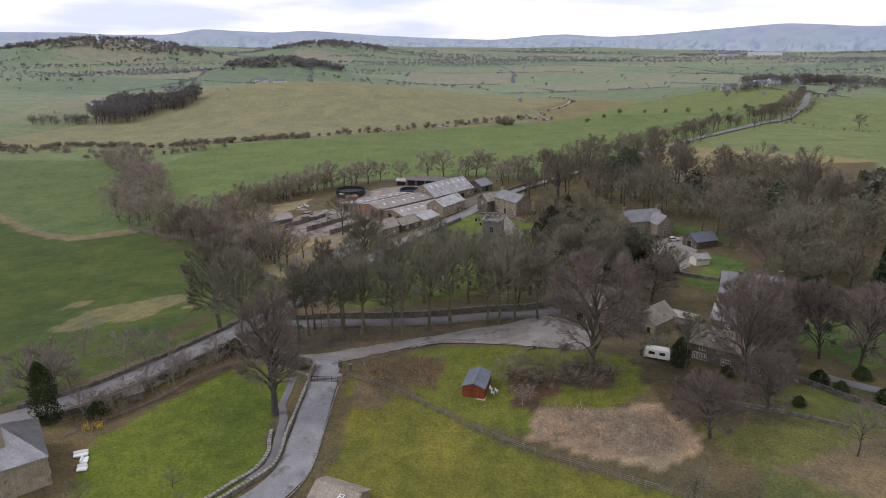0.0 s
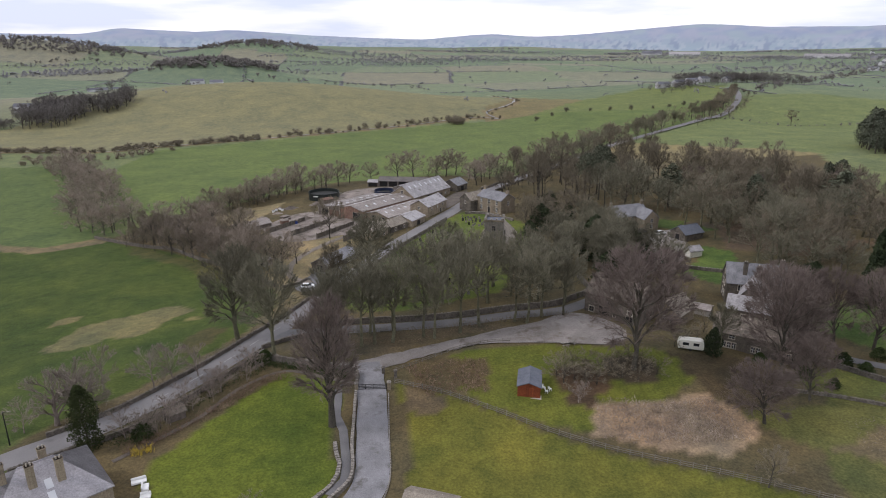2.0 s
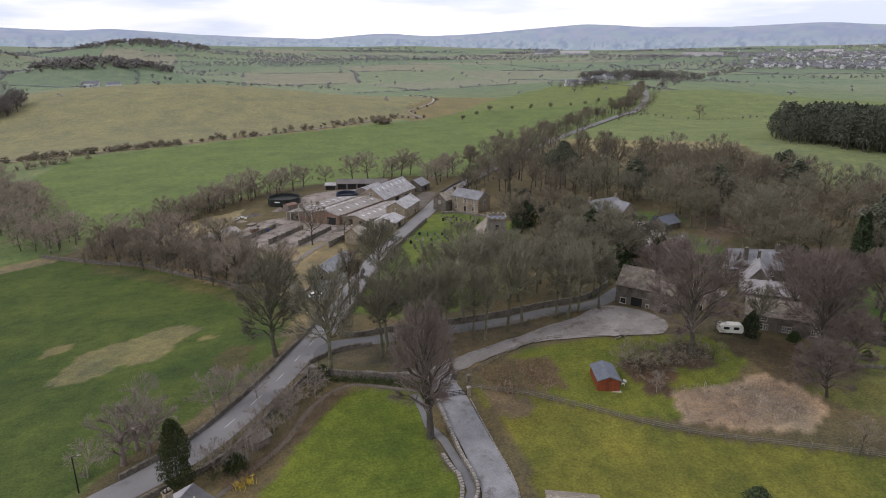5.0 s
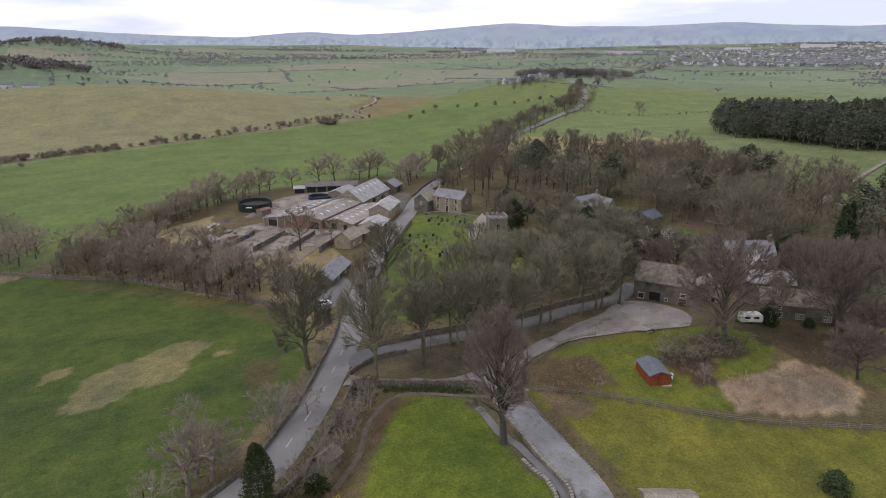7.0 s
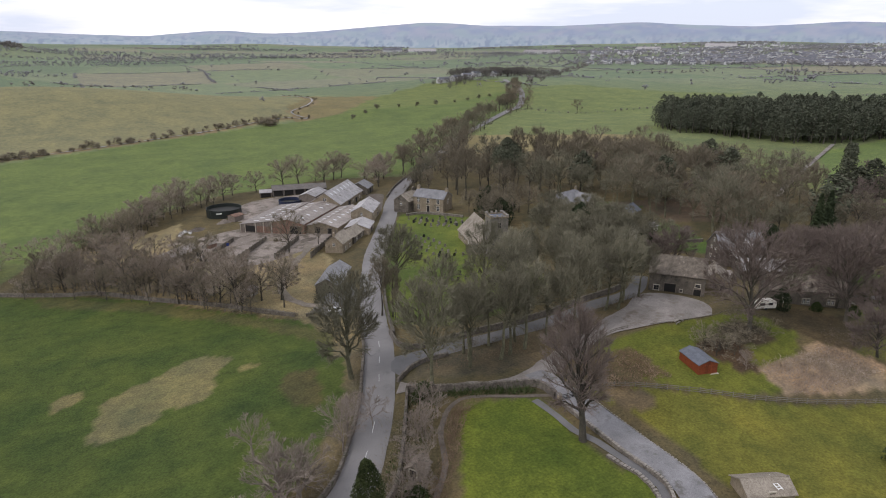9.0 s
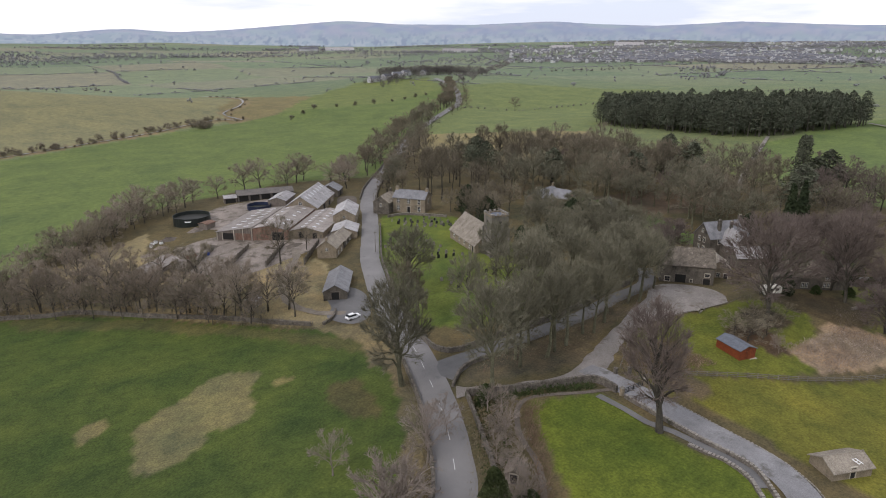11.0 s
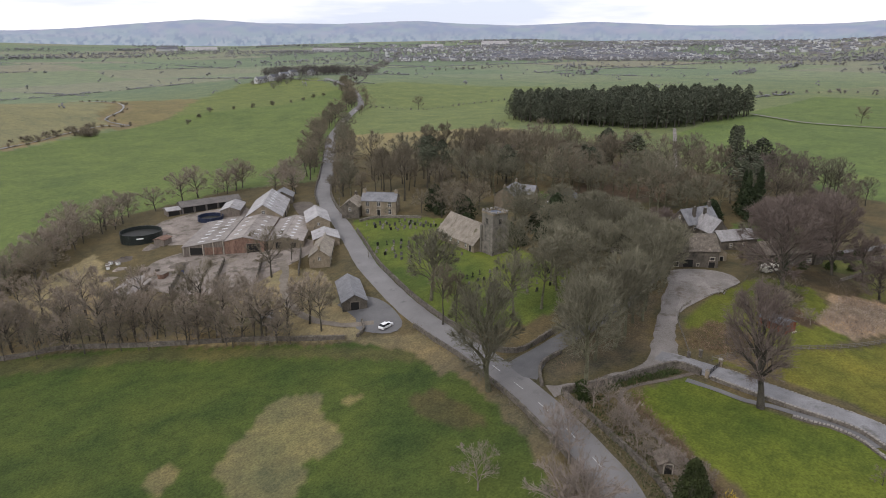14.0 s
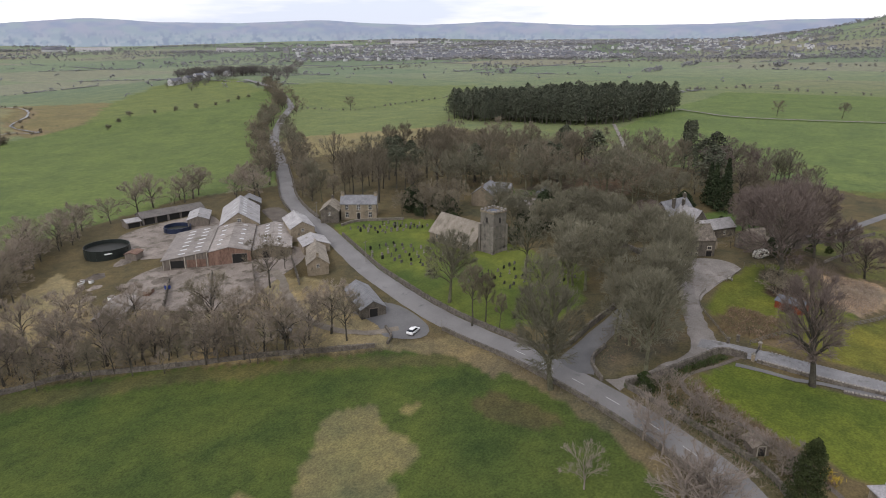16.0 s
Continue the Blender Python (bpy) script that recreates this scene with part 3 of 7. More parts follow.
driveway = strip("driveway", smooth_line([(-22.4, 127), (-22.3, 119), (-22.0, 112), (-22.2, 104), (-22.3, 97), (-22.4, 91), (-23.2, 86.8), (-25.6, 82.3), (-31, 76), (-40, 66), (-62, 56), (-90, 62), (-112, 80)]), 2.75, M_DRIVE, 0.20, "blue-grey chippings driveway edged with low stones", "driveway", 0.15, 4)
farm_yard = apron("farm_yard", [(-66, 274), (-52, 293), (-30, 290), (-6, 268), (-12, 256), (-30, 250), (-50, 246), (-60, 258)], M_CONCRETE, 0.12, "stained concrete farmyard", "yard", 3.0)
rear_yard = apron("rear_yard", [(-40, 306), (-30, 336), (-10, 340), (8, 330), (-8, 302), (-26, 292)], M_CONCRETE, 0.12, "stained concrete yard behind the sheds", "yard", 3.0)
roadside_yard = apron("roadside_yard", [(6, 283), (14, 299), (24, 316), (30, 312), (24, 299), (14, 281)], M_DIRT, 0.10, "earth forecourt beside the road barn", "yard", 3.0)
parking = apron("parking", [(-38, 213), (-31, 214), (-29, 204), (-35.5, 190), (-42, 188), (-45, 197), (-41, 202)], M_LANE, 0.12, "dark asphalt parking spot beside the stone shed", "parking")
farm_track = strip("farm_track", smooth_line([(-40, 196), (-46, 203), (-48, 214), (-45, 226), (-38, 238), (-30, 248), (-26, 256)]), 1.3, M_MUDTRACK, 0.12, "muddy farm track with wheel ruts", "track", 0.7, 5)
courtyard = apron("courtyard", [(68, 206), (76, 220), (92, 226), (92, 214), (86, 203), (80, 192), (72, 190)], M_GRAVEL, 0.12, "grey gravel courtyard before the farmhouse", "yard")
east_lane = strip("east_lane", smooth_line([(80, 119.5), (89, 112), (100, 104), (130, 90)]), 1.6, M_LANE, 0.12, "grey lane running past the gardens", "lane", 0.2, 6)
footpath = strip("footpath", smooth_line([(-24.5, 118), (-30, 121), (-40, 126.5), (-48, 120), (-53, 110), (-60, 102), (-64, 98)]), 0.5, M_DIRT, 0.10, "narrow dark trodden garden path", "path", 0.1, 7)
drive_path = strip("drive_path", smooth_line([(-28.6, 118.5), (-28.4, 112), (-28.6, 107.5), (-27.3, 103), (-26.9, 98), (-26.5, 93), (-26.8, 89.6), (-29, 86)]), 0.75, M_LANE, 0.10, "narrow dark path beside the driveway wall", "path", 0.1, 8)
wood_track = strip("wood_track", smooth_line([(160, 196), (185, 207), (211, 218), (250, 234), (303, 256)]), 1.1, M_GRAVEL, 0.3, "pale track across the pasture to the wood", "track", 0.3, 9)
wood_track_east = strip("pasture_track", smooth_line([(418, 240), (398, 215), (386, 190), (396, 140), (410, 90), (430, 20)]), 1.8, M_GRAVEL, 0.3, "pale track crossing the green pasture", "track", 0.3, 10)
stream = strip("stream", STREAM, 0.8, plain("stream_water", (0.07, 0.075, 0.07), 0.3), -0.25, "narrow winding stream between rough banks", "stream", 1.5, 11)

# ================= helpers for things =================


def thing(name, at, label, category, group="", kind=""):
    """An Empty at the base of a thing, which parents its parts."""
    ob = new(name)
    ob.empty_display_size = 0.5
    ob.matrix_basis = at
    return tagged(ob, label, category, group, kind)


def part(name, bm, material, parent, label="", smooth=False):
    me = bpy.data.meshes.new(name)
    bmesh.ops.recalc_face_normals(bm, faces=bm.faces)
    bm.to_mesh(me)
    bm.free()
    me.materials.append(material)
    if smooth:
        me.polygons.foreach_set("use_smooth", [True] * len(me.polygons))
    ob = new(name, me)
    ob.parent = parent
    return tagged(ob, label)


def shared(name, me, parent, label=""):
    ob = new(name, me)
    ob.parent = parent
    return tagged(ob, label)


def box(bm, x0, x1, y0, y1, z0, z1):
    v = [bm.verts.new(p) for p in ((x0, y0, z0), (x1, y0, z0), (x1, y1, z0), (x0, y1, z0), (x0, y0, z1), (x1, y0, z1), (x1, y1, z1), (x0, y1, z1))]
    for f in ((0, 3, 2, 1), (4, 5, 6, 7), (0, 1, 5, 4), (1, 2, 6, 5), (2, 3, 7, 6), (3, 0, 4, 7)):
        bm.faces.new([v[i] for i in f])


def prism(bm, outline, x0, x1):
    """An outline in the y-z plane drawn out along x."""
    a = [bm.verts.new((x0, y, z)) for y, z in outline]
    b = [bm.verts.new((x1, y, z)) for y, z in outline]
    bm.faces.new(a)
    bm.faces.new(b[::-1])
    for i in range(len(a)):
        j = (i + 1) % len(a)
        bm.faces.new((a[i], b[i], b[j], a[j]))


def tube(bm, p0, p1, r0, r1, n=8):
    p0, p1 = Vector(p0), Vector(p1)
    q = (p1 - p0).to_track_quat("Z", "Y")
    ra = [bm.verts.new(p0 + q @ Vector((math.cos(a) * r0, math.sin(a) * r0, 0))) for a in [2 * math.pi * k / n for k in range(n)]]
    rb = [bm.verts.new(p1 + q @ Vector((math.cos(a) * r1, math.sin(a) * r1, 0))) for a in [2 * math.pi * k / n for k in range(n)]]
    for i in range(n):
        j = (i + 1) % n
        bm.faces.new((ra[i], ra[j], rb[j], rb[i]))
    bm.faces.new(ra[::-1])
    bm.faces.new(rb)


def face_frame(side, length, width):
    """Origin, along and outward directions of a wall, in the building's own axes."""
    if side == "F":
        return Vector((0, -width / 2, 0)), Vector((1, 0, 0)), Vector((0, -1, 0))
    if side == "B":
        return Vector((0, width / 2, 0)), Vector((-1, 0, 0)), Vector((0, 1, 0))
    if side == "L":
        return Vector((-length / 2, 0, 0)), Vector((0, -1, 0)), Vector((-1, 0, 0))
    return Vector((length / 2, 0, 0)), Vector((0, 1, 0)), Vector((1, 0, 0))


def oriented_box(bm, o, u, n, u0, u1, n0, n1, z0, z1):
    start = len(bm.verts)
    box(bm, u0, u1, n0, n1, z0, z1)
    bm.verts.ensure_lookup_table()
    for v in bm.verts[start:]:
        c = v.co.copy()
        v.co = o + u * c.x + n * c.y + Vector((0, 0, c.z))


def opening(parent, kind, side, length, width, u, z, w, h, frame_mat, pane_mat, bars=True, surround=None):
    """A window or door: a stone surround that stands proud, with glass or a near-black panel for the shade inside set
    back in it.
    """
    o, au, n = face_frame(side, length, width)
    bm = bmesh.new()
    s = 0.16
    oriented_box(bm, o, au, n, u - w / 2 - s, u + w / 2 + s, -0.1, 0.10, z + h, z + h + s * 1.4)
    if kind == "window":
        oriented_box(bm, o, au, n, u - w / 2 - s * 1.2, u + w / 2 + s * 1.2, -0.1, 0.16, z - s, z)
    for e in (-1, 1):
        oriented_box(bm, o, au, n, u + e * (w / 2 + s / 2) - s / 2, u + e * (w / 2 + s / 2) + s / 2, -0.1, 0.09, z, z + h)
    win = part(kind, bm, surround or M_PALESTONE, parent)
    bm = bmesh.new()
    oriented_box(bm, o, au, n, u - w / 2, u + w / 2, -0.1, 0.02, z, z + h)
    part("pane" if kind == "window" else "door_leaf", bm, pane_mat, win, "dark glass" if kind == "window" else "")
    if bars and kind == "window":
        bm = bmesh.new()
        oriented_box(bm, o, au, n, u - 0.04, u + 0.04, 0.0, 0.045, z, z + h)
        oriented_box(bm, o, au, n, u - w / 2, u + w / 2, 0.0, 0.045, z + h * 0.5 - 0.04, z + h * 0.5 + 0.04)
        part("glazing_bar", bm, frame_mat, win)
    return win


def building(name, label, category, cx, cy, turn, length, width, wall_h, roof_h, wall_mat, roof_mat, openings=(), chimneys=(), lights=(), eave=0.35, base=None, group="", verge=0.25, hip=0.0, frame_mat=None):
    """A gabled building; its ridge runs along its own x. openings: kind, side, u, z, w, h. chimneys: x, y, size, height. lights: x, side."""
    c, s = math.cos(radians(turn)), math.sin(radians(turn))
    corners = [(cx + c * a * length / 2 - s * b * width / 2, cy + s * a * length / 2 + c * b * width / 2) for a in (-1, 1) for b in (-1, 1)]
    z0 = min(ground_z(*q) for q in corners) if base is None else base
    top = max(ground_z(*q) for q in corners)
    ob = thing(name, pose(cx, cy, z0, 0, 0, turn), label, category, group)
    w2 = width / 2
    bm = bmesh.new()
    outline = [(-w2, -0.4), (w2, -0.4), (w2, wall_h), (0, wall_h + roof_h - 0.05), (-w2, wall_h)] if not hip else [(-w2, -0.4), (w2, -0.4), (w2, wall_h), (-w2, wall_h)]
    prism(bm, outline, -length / 2, length / 2)
    part("wall", bm, wall_mat, ob)
    slope = roof_h / w2
    th = 0.16
    lx = length / 2 + verge
    for side in (-1, 1):
        bm = bmesh.new()
        ye, ze = side * (w2 + eave), wall_h - slope * eave + 0.02
        prism(bm, [(0, wall_h + roof_h + 0.02), (ye, ze), (ye, ze + th), (0, wall_h + roof_h + th + 0.02)], -lx, lx)
        if hip:
            bm.verts.ensure_lookup_table()
            for v in bm.verts:
                if abs(v.co.y) < 0.01:
                    v.co.x *= (lx - hip) / lx
        bmesh.ops.subdivide_edges(bm, edges=[e for e in bm.edges if abs(e.verts[0].co.x - e.verts[1].co.x) > 2 * lx - 2 * hip - 0.1], cuts=max(2, int(length / 3)))
        rnd = random.Random(int(cx * 7 + cy * 3 + side))
        sag = {}
        for v in bm.verts:
            k = round(v.co.x, 1)
            sag.setdefault(k, rnd.uniform(-0.05, 0.05))
            v.co.z += sag[k]
        part("roof", bm, roof_mat, ob)
    if hip:
        for e in (-1, 1):
            bm = bmesh.new()
            a = [bm.verts.new(p) for p in ((e * lx, -w2 - eave, wall_h), (e * lx, w2 + eave, wall_h), (e * (lx - hip), 0, wall_h + roof_h + 0.1))]
            bm.faces.new(a)
            bmesh.ops.solidify(bm, geom=bm.faces[:], thickness=0.12)
            part("roof", bm, roof_mat, ob)
    bm = bmesh.new()
    tube(bm, (-lx + hip, 0, wall_h + roof_h + 0.12), (lx - hip, 0, wall_h + roof_h + 0.12), 0.14, 0.14, 6)
    part("ridge", bm, roof_mat, ob)
    for o in openings:
        kind, side, u, z, w, h = o[:6]
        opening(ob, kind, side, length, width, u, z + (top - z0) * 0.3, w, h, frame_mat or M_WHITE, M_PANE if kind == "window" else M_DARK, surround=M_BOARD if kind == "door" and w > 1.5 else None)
    for x, y, size, ht in chimneys:
        zr = wall_h + roof_h * (1 - abs(y) / w2)
        bm = bmesh.new()
        box(bm, x - size / 2, x + size / 2, y - size * 0.4, y + size * 0.4, zr - 0.6, zr + ht)
        box(bm, x - size / 2 - 0.08, x + size / 2 + 0.08, y - size * 0.4 - 0.08, y + size * 0.4 + 0.08, zr + ht - 0.15, zr + ht)
        ch = part("chimney", bm, wall_mat, ob)
        for k in (-1, 1):
            bm = bmesh.new()
            tube(bm, (x + k * size * 0.22, y, zr + ht), (x + k * size * 0.22, y, zr + ht + 0.4), 0.13, 0.11, 8)
            part("chimney_pot", bm, M_PALESTONE, ch)
    for x, side, f in lights:
        bm = bmesh.new()
        prism(bm, [(side * w2 * f0, wall_h + roof_h * (1 - f0) + th + 0.08) for f0 in (f, f + 0.2)] + [(side * w2 * f0, wall_h + roof_h * (1 - f0) + th - 0.02) for f0 in (f + 0.2, f)], x - 0.45, x + 0.45)
        part("roof_light", bm, M_SKYLIGHT, ob, "pale translucent roof sheet")
    return ob


def windows(side, us, z, w, h):
    return [("window", side, u, z, w, h) for u in us]


# ================= church and churchyard =================
A_CHURCH = 74.0
church = building("church", "low old stone church nave with stone-slate roof", "church", 23.3, 215.0, A_CHURCH, 22.0, 11.5, 3.4, 5.6, M_STONE, M_STONESLATE,
                  windows("B", (-7, -2.5, 2, 6.5), 1.1, 0.9, 1.6) + [("door", "B", 9, 0.2, 1.2, 2.2)] + windows("R", (0,), 2.0, 1.6, 2.6) + windows("F", (-6, 0, 6), 1.1, 0.9, 1.6), eave=0.45)


def build_tower():
    x, y = 19.2, 201.0
    ob = thing("church_tower", pose(x, y, ground_z(x, y) - 0.3, 0, 0, A_CHURCH), "square weathered stone church tower with battlements", "tower")
    h, r = 13.6, 2.95
    bm = bmesh.new()
    box(bm, -r, r, -r, r, -0.4, h)
    part("wall", bm, M_TOWER, ob)
    for e in (-1, 1):
        for f in (-1, 1):
            bm = bmesh.new()
            box(bm, e * r - 0.45, e * r + 0.45, f * r - 0.45, f * r + 0.45, -0.4, 9.4)
            part("buttress", bm, M_TOWER, ob)
    for z, e, hh in ((-0.4, 0.18, 1.6), (5.2, 0.09, 0.22), (9.6, 0.09, 0.22)):
        bm = bmesh.new()
        box(bm, -r - e, r + e, -r - e, r + e, z, z + hh)
        part("string_course" if z > 0 else "plinth", bm, M_TOWER, ob)
    bm = bmesh.new()
    box(bm, -r - 0.15, r + 0.15, -r - 0.15, -r + 0.3, h, h + 0.5)
    box(bm, -r - 0.15, r + 0.15, r - 0.3, r + 0.15, h, h + 0.5)
    box(bm, -r - 0.15, -r + 0.3, -r + 0.3, r - 0.3, h, h + 0.5)
    box(bm, r - 0.3, r + 0.15, -r + 0.3, r - 0.3, h, h + 0.5)
    par = part("parapet", bm, M_STONE, ob)
    for k in range(4):
        u = -r + 0.5 + k * (2 * r - 1.0) / 3
        for n in ((u, -r + 0.07), (u, r - 0.07), (-r + 0.07, u), (r - 0.07, u)):
            bm = bmesh.new()
            box(bm, n[0] - 0.42, n[0] + 0.42, n[1] - 0.26, n[1] + 0.26, h + 0.5, h + 1.05)
            part("merlon", bm, M_CAPSTONE, par)
    bm = bmesh.new()
    box(bm, -r + 0.3, r - 0.3, -r + 0.3, r - 0.3, h, h + 0.12)
    part("roof", bm, M_FELT, ob, "grey lead roof")
    for side in "FBLR":
        # near-black panes instead of glass, for the unlit belfry
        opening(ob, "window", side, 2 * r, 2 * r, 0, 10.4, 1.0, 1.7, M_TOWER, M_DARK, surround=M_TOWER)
    opening(ob, "window", "F", 2 * r, 2 * r, 0, 2.0, 1.4, 2.6, M_TOWER, M_PANE)


build_tower()


def gravestone_mesh(w, h, kind):
    bm = bmesh.new()
    if kind == 0:
        n = 6
        outline = [(-w / 2, -0.2), (w / 2, -0.2), (w / 2, h * 0.75)] + [(w / 2 * math.cos(math.pi * k / n), h * 0.75 + h * 0.25 * math.sin(math.pi * k / n)) for k in range(1, n)] + [(-w / 2, h * 0.75)]
        prism(bm, outline, -0.07, 0.07)
    elif kind == 1:
        box(bm, -0.08, 0.08, -w / 2, w / 2, -0.2, h)
        box(bm, -0.2, 0.2, -w / 2 - 0.12, w / 2 + 0.12, -0.2, 0.15)
    else:
        box(bm, -0.07, 0.07, -0.09, 0.09, -0.2, h * 1.3)
        box(bm, -0.07, 0.07, -0.38, 0.38, h * 0.8, h * 0.98)
        box(bm, -0.25, 0.25, -0.35, 0.35, -0.2, 0.2)
    bmesh.ops.recalc_face_normals(bm, faces=bm.faces)
    me = bpy.data.meshes.new("gravestone")
    bm.to_mesh(me)
    bm.free()
    return me


def build_graves():
    rnd = random.Random(5)
    meshes = []
    for mat in (M_GRAVE, M_METAL, M_CAPSTONE):
        for w, h, k in ((0.8, 1.1, 0), (0.7, 0.9, 1), (0.6, 1.1, 2), (0.9, 1.35, 0)):
            me = gravestone_mesh(w, h, k)
            me.materials.append(mat)
            meshes.append(me)
    names = {0: "mossy grey stone headstone in mown churchyard grass", 1: "dark polished headstone in mown churchyard grass", 2: "pale stone headstone in mown churchyard grass"}
    # rows beside the church, toward the road and the house
    spots = [(20 + 2.0 * k - 0.7 * r + rnd.uniform(-.5, .5), 246 + 3.2 * r - 1.3 * k + rnd.uniform(-.6, .6)) for r in range(6) for k in range(8)]
    spots += [(-2 + 2.6 * k + rnd.uniform(-.6, .6), 214 + 4.0 * r - 1.2 * k + rnd.uniform(-.7, .7)) for r in range(8) for k in range(6)]
    spots += [(-8 + 2.6 * k + rnd.uniform(-.8, .8), 172 + 4.5 * r - 0.9 * k + rnd.uniform(-.9, .9)) for r in range(6) for k in range(9)]
    yard = [(29, 266), (36, 255), (42, 240), (36, 215), (26, 194), (14, 168), (-10, 161), (-22, 164), (-29, 176), (-20, 197), (-5, 231), (10, 254), (19, 266)]
    for x, y in spots:
        if not inside(np.array([x]), np.array([y]), yard)[0]:
            continue
        u, v = x - 23.3, y - 215
        if abs(u * math.cos(radians(A_CHURCH)) + v * math.sin(radians(A_CHURCH))) < 19 and abs(-u * math.sin(radians(A_CHURCH)) + v * math.cos(radians(A_CHURCH))) < 8:
            continue
        if rnd.random() < 0.12:
            continue
        i = rnd.choice((0, 0, 1, 1, 2, 2))
        ob = new("gravestone", meshes[i * 4 + rnd.randrange(4)])
        ob.matrix_basis = pose(x, y, ground_z(x, y), rnd.uniform(-5, 5), rnd.uniform(-7, 7), A_CHURCH + 90 * 0 + rnd.uniform(-8, 8))
        tagged(ob, names[i], "gravestone", "gravestones of the churchyard")


build_graves()

# ================= houses =================
# Georgian house that faces the churchyard
A_HOUSE = -56.3
building("stone_house", "square two-storey sandstone house with grey slate roof", "house", 33.9, 269.8, A_HOUSE, 14.2, 8.4, 6.4, 2.6, M_STONE, M_SLATE,
         windows("F", (-4.6, 4.6), 0.9, 1.2, 2.0) + windows("F", (-4.6, 0, 4.6), 4.0, 1.2, 1.8) + [("door", "F", 0, 0.1, 1.3, 2.6)] + windows("R", (0,), 3.8, 1.0, 1.6),
         chimneys=((-6.6, 0, 1.3, 1.3), (6.6, 0, 1.3, 1.2)), eave=0.3)
building("house_wing", "stone side wing with brown stone-slate roof beside the road", "house", 25.8, 277.6, A_HOUSE + 90, 11.0, 7.0, 5.2, 2.6, M_DARKSTONE, M_STONESLATE,
         windows("B", (-3, 0, 3), 3.2, 0.9, 1.3) + windows("B", (-3, 2.5), 0.8, 0.9, 1.3) + windows("L", (0,), 3.2, 0.8, 1.2), chimneys=((4.8, 0, 1.2, 1.2),))
# cottage at the farm entrance
building("cottage", "small stone cottage with a gable chimney beside the road", "cottage", -19.0, 243.5, 46, 9.0, 6.6, 3.9, 2.5, M_STONE, M_STONESLATE,
         windows("F", (-2, 2), 0.9, 0.9, 1.1) + windows("L", (0,), 2.6, 0.8, 1.0), chimneys=((-4.2, 0, 0.9, 1.0),))
building("stone_outhouse", "low stone outhouse with patched slate roof", "outhouse", -10.5, 252.0, 46, 12.0, 6.0, 3.0, 2.0, M_DARKSTONE, M_STONESLATE, windows("F", (-3, 2), 0.9, 0.9, 1.0))
building("lean_to_barn", "low barn with pale sheet roof beside the farm road", "barn", -4.4, 258.8, 55, 10.5, 9.0, 3.2, 1.6, M_STONE, M_PALESHEET, [("door", "F", 0, 0, 2.4, 2.2)])
# barns of the farm
A_FARM = 47.7
building("tall_barn", "tall stone barn with rooflights in its grey sheet roof", "barn", 4.8, 306.7, A_FARM, 28.7, 14.0, 4.5, 4.6, M_STONE, M_PALESHEET,
         [("window", "L", 0, 5.2, 1.3, 1.3), ("door", "F", -3, 0.1, 3.0, 3.2), ("door", "F", 6, 0.1, 2.4, 2.6)] + windows("F", (1.5, 10.5), 1.6, 1.0, 1.0),
         lights=[(x, -1, 0.18) for x in (-11, -7, -3, 1, 5, 9, 12)] + [(x, 1, 0.18) for x in (-9, -2, 6)], eave=0.4)
building("road_barn", "stone roadside barn with pale slate roof", "barn", 5.4, 275.7, 55.2, 16.8, 8.6, 5.0, 2.4, M_STONE, M_PALESHEET, windows("F", (-5, 0, 5), 3.0, 0.8, 0.9) + [("door", "F", 3, 0.1, 1.2, 2.1)] + windows("L", (0,), 3.6, 0.8, 0.9))
def lean_shed(cx, cy, turn, length, width, low, high):
    """A long shed under one slope that falls from the tall shed beside it, with rows of rooflights and a near-black
    panel for the shade in its doorway.
    """
    ob = thing("cattle_shed", pose(cx, cy, ground_z(cx, cy), 0, 0, turn), "long lean-to cattle shed with stained fibre-cement roof", "shed")
    l, w = length / 2, width / 2
    slope = (high - low) / width
    at = lambda y: low + slope * (w - y)
    bm = bmesh.new()
    prism(bm, [(-w, -1.0), (w, -1.0), (w, at(w)), (-w, at(-w))], -l + 0.25, l)
    part("wall", bm, M_BOARD, ob)
    bm = bmesh.new()
    prism(bm, [(-w - 0.2, at(-w - 0.2) + 0.02), (w + 0.4, at(w + 0.4) + 0.02), (w + 0.4, at(w + 0.4) + 0.16), (-w - 0.2, at(-w - 0.2) + 0.16)], -l, l + 0.3)
    roof = part("roof", bm, M_SHEET, ob)
    for x in (-13, -8.5, -4, 0.5, 5, 9.5, 13.5):
        for y in (-3.5, 1.5):
            bm = bmesh.new()
            prism(bm, [(y - 1.1, at(y - 1.1) + 0.165), (y + 1.1, at(y + 1.1) + 0.165), (y + 1.1, at(y + 1.1) + 0.19), (y - 1.1, at(y - 1.1) + 0.19)], x - 0.45, x + 0.45)
            part("rooflight", bm, M_SKYLIGHT, roof)
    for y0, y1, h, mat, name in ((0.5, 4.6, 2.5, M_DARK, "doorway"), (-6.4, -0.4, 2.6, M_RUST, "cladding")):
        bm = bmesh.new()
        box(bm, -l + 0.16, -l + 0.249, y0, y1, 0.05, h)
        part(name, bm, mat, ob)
    for y in (-6.9, -3.4, 0.2, 4.8, 6.9):
        bm = bmesh.new()
        box(bm, -l + 0.08, -l + 0.24, y - 0.12, y + 0.12, -0.5, at(y) - 0.05)
        part("post", bm, M_PALESTONE, ob)


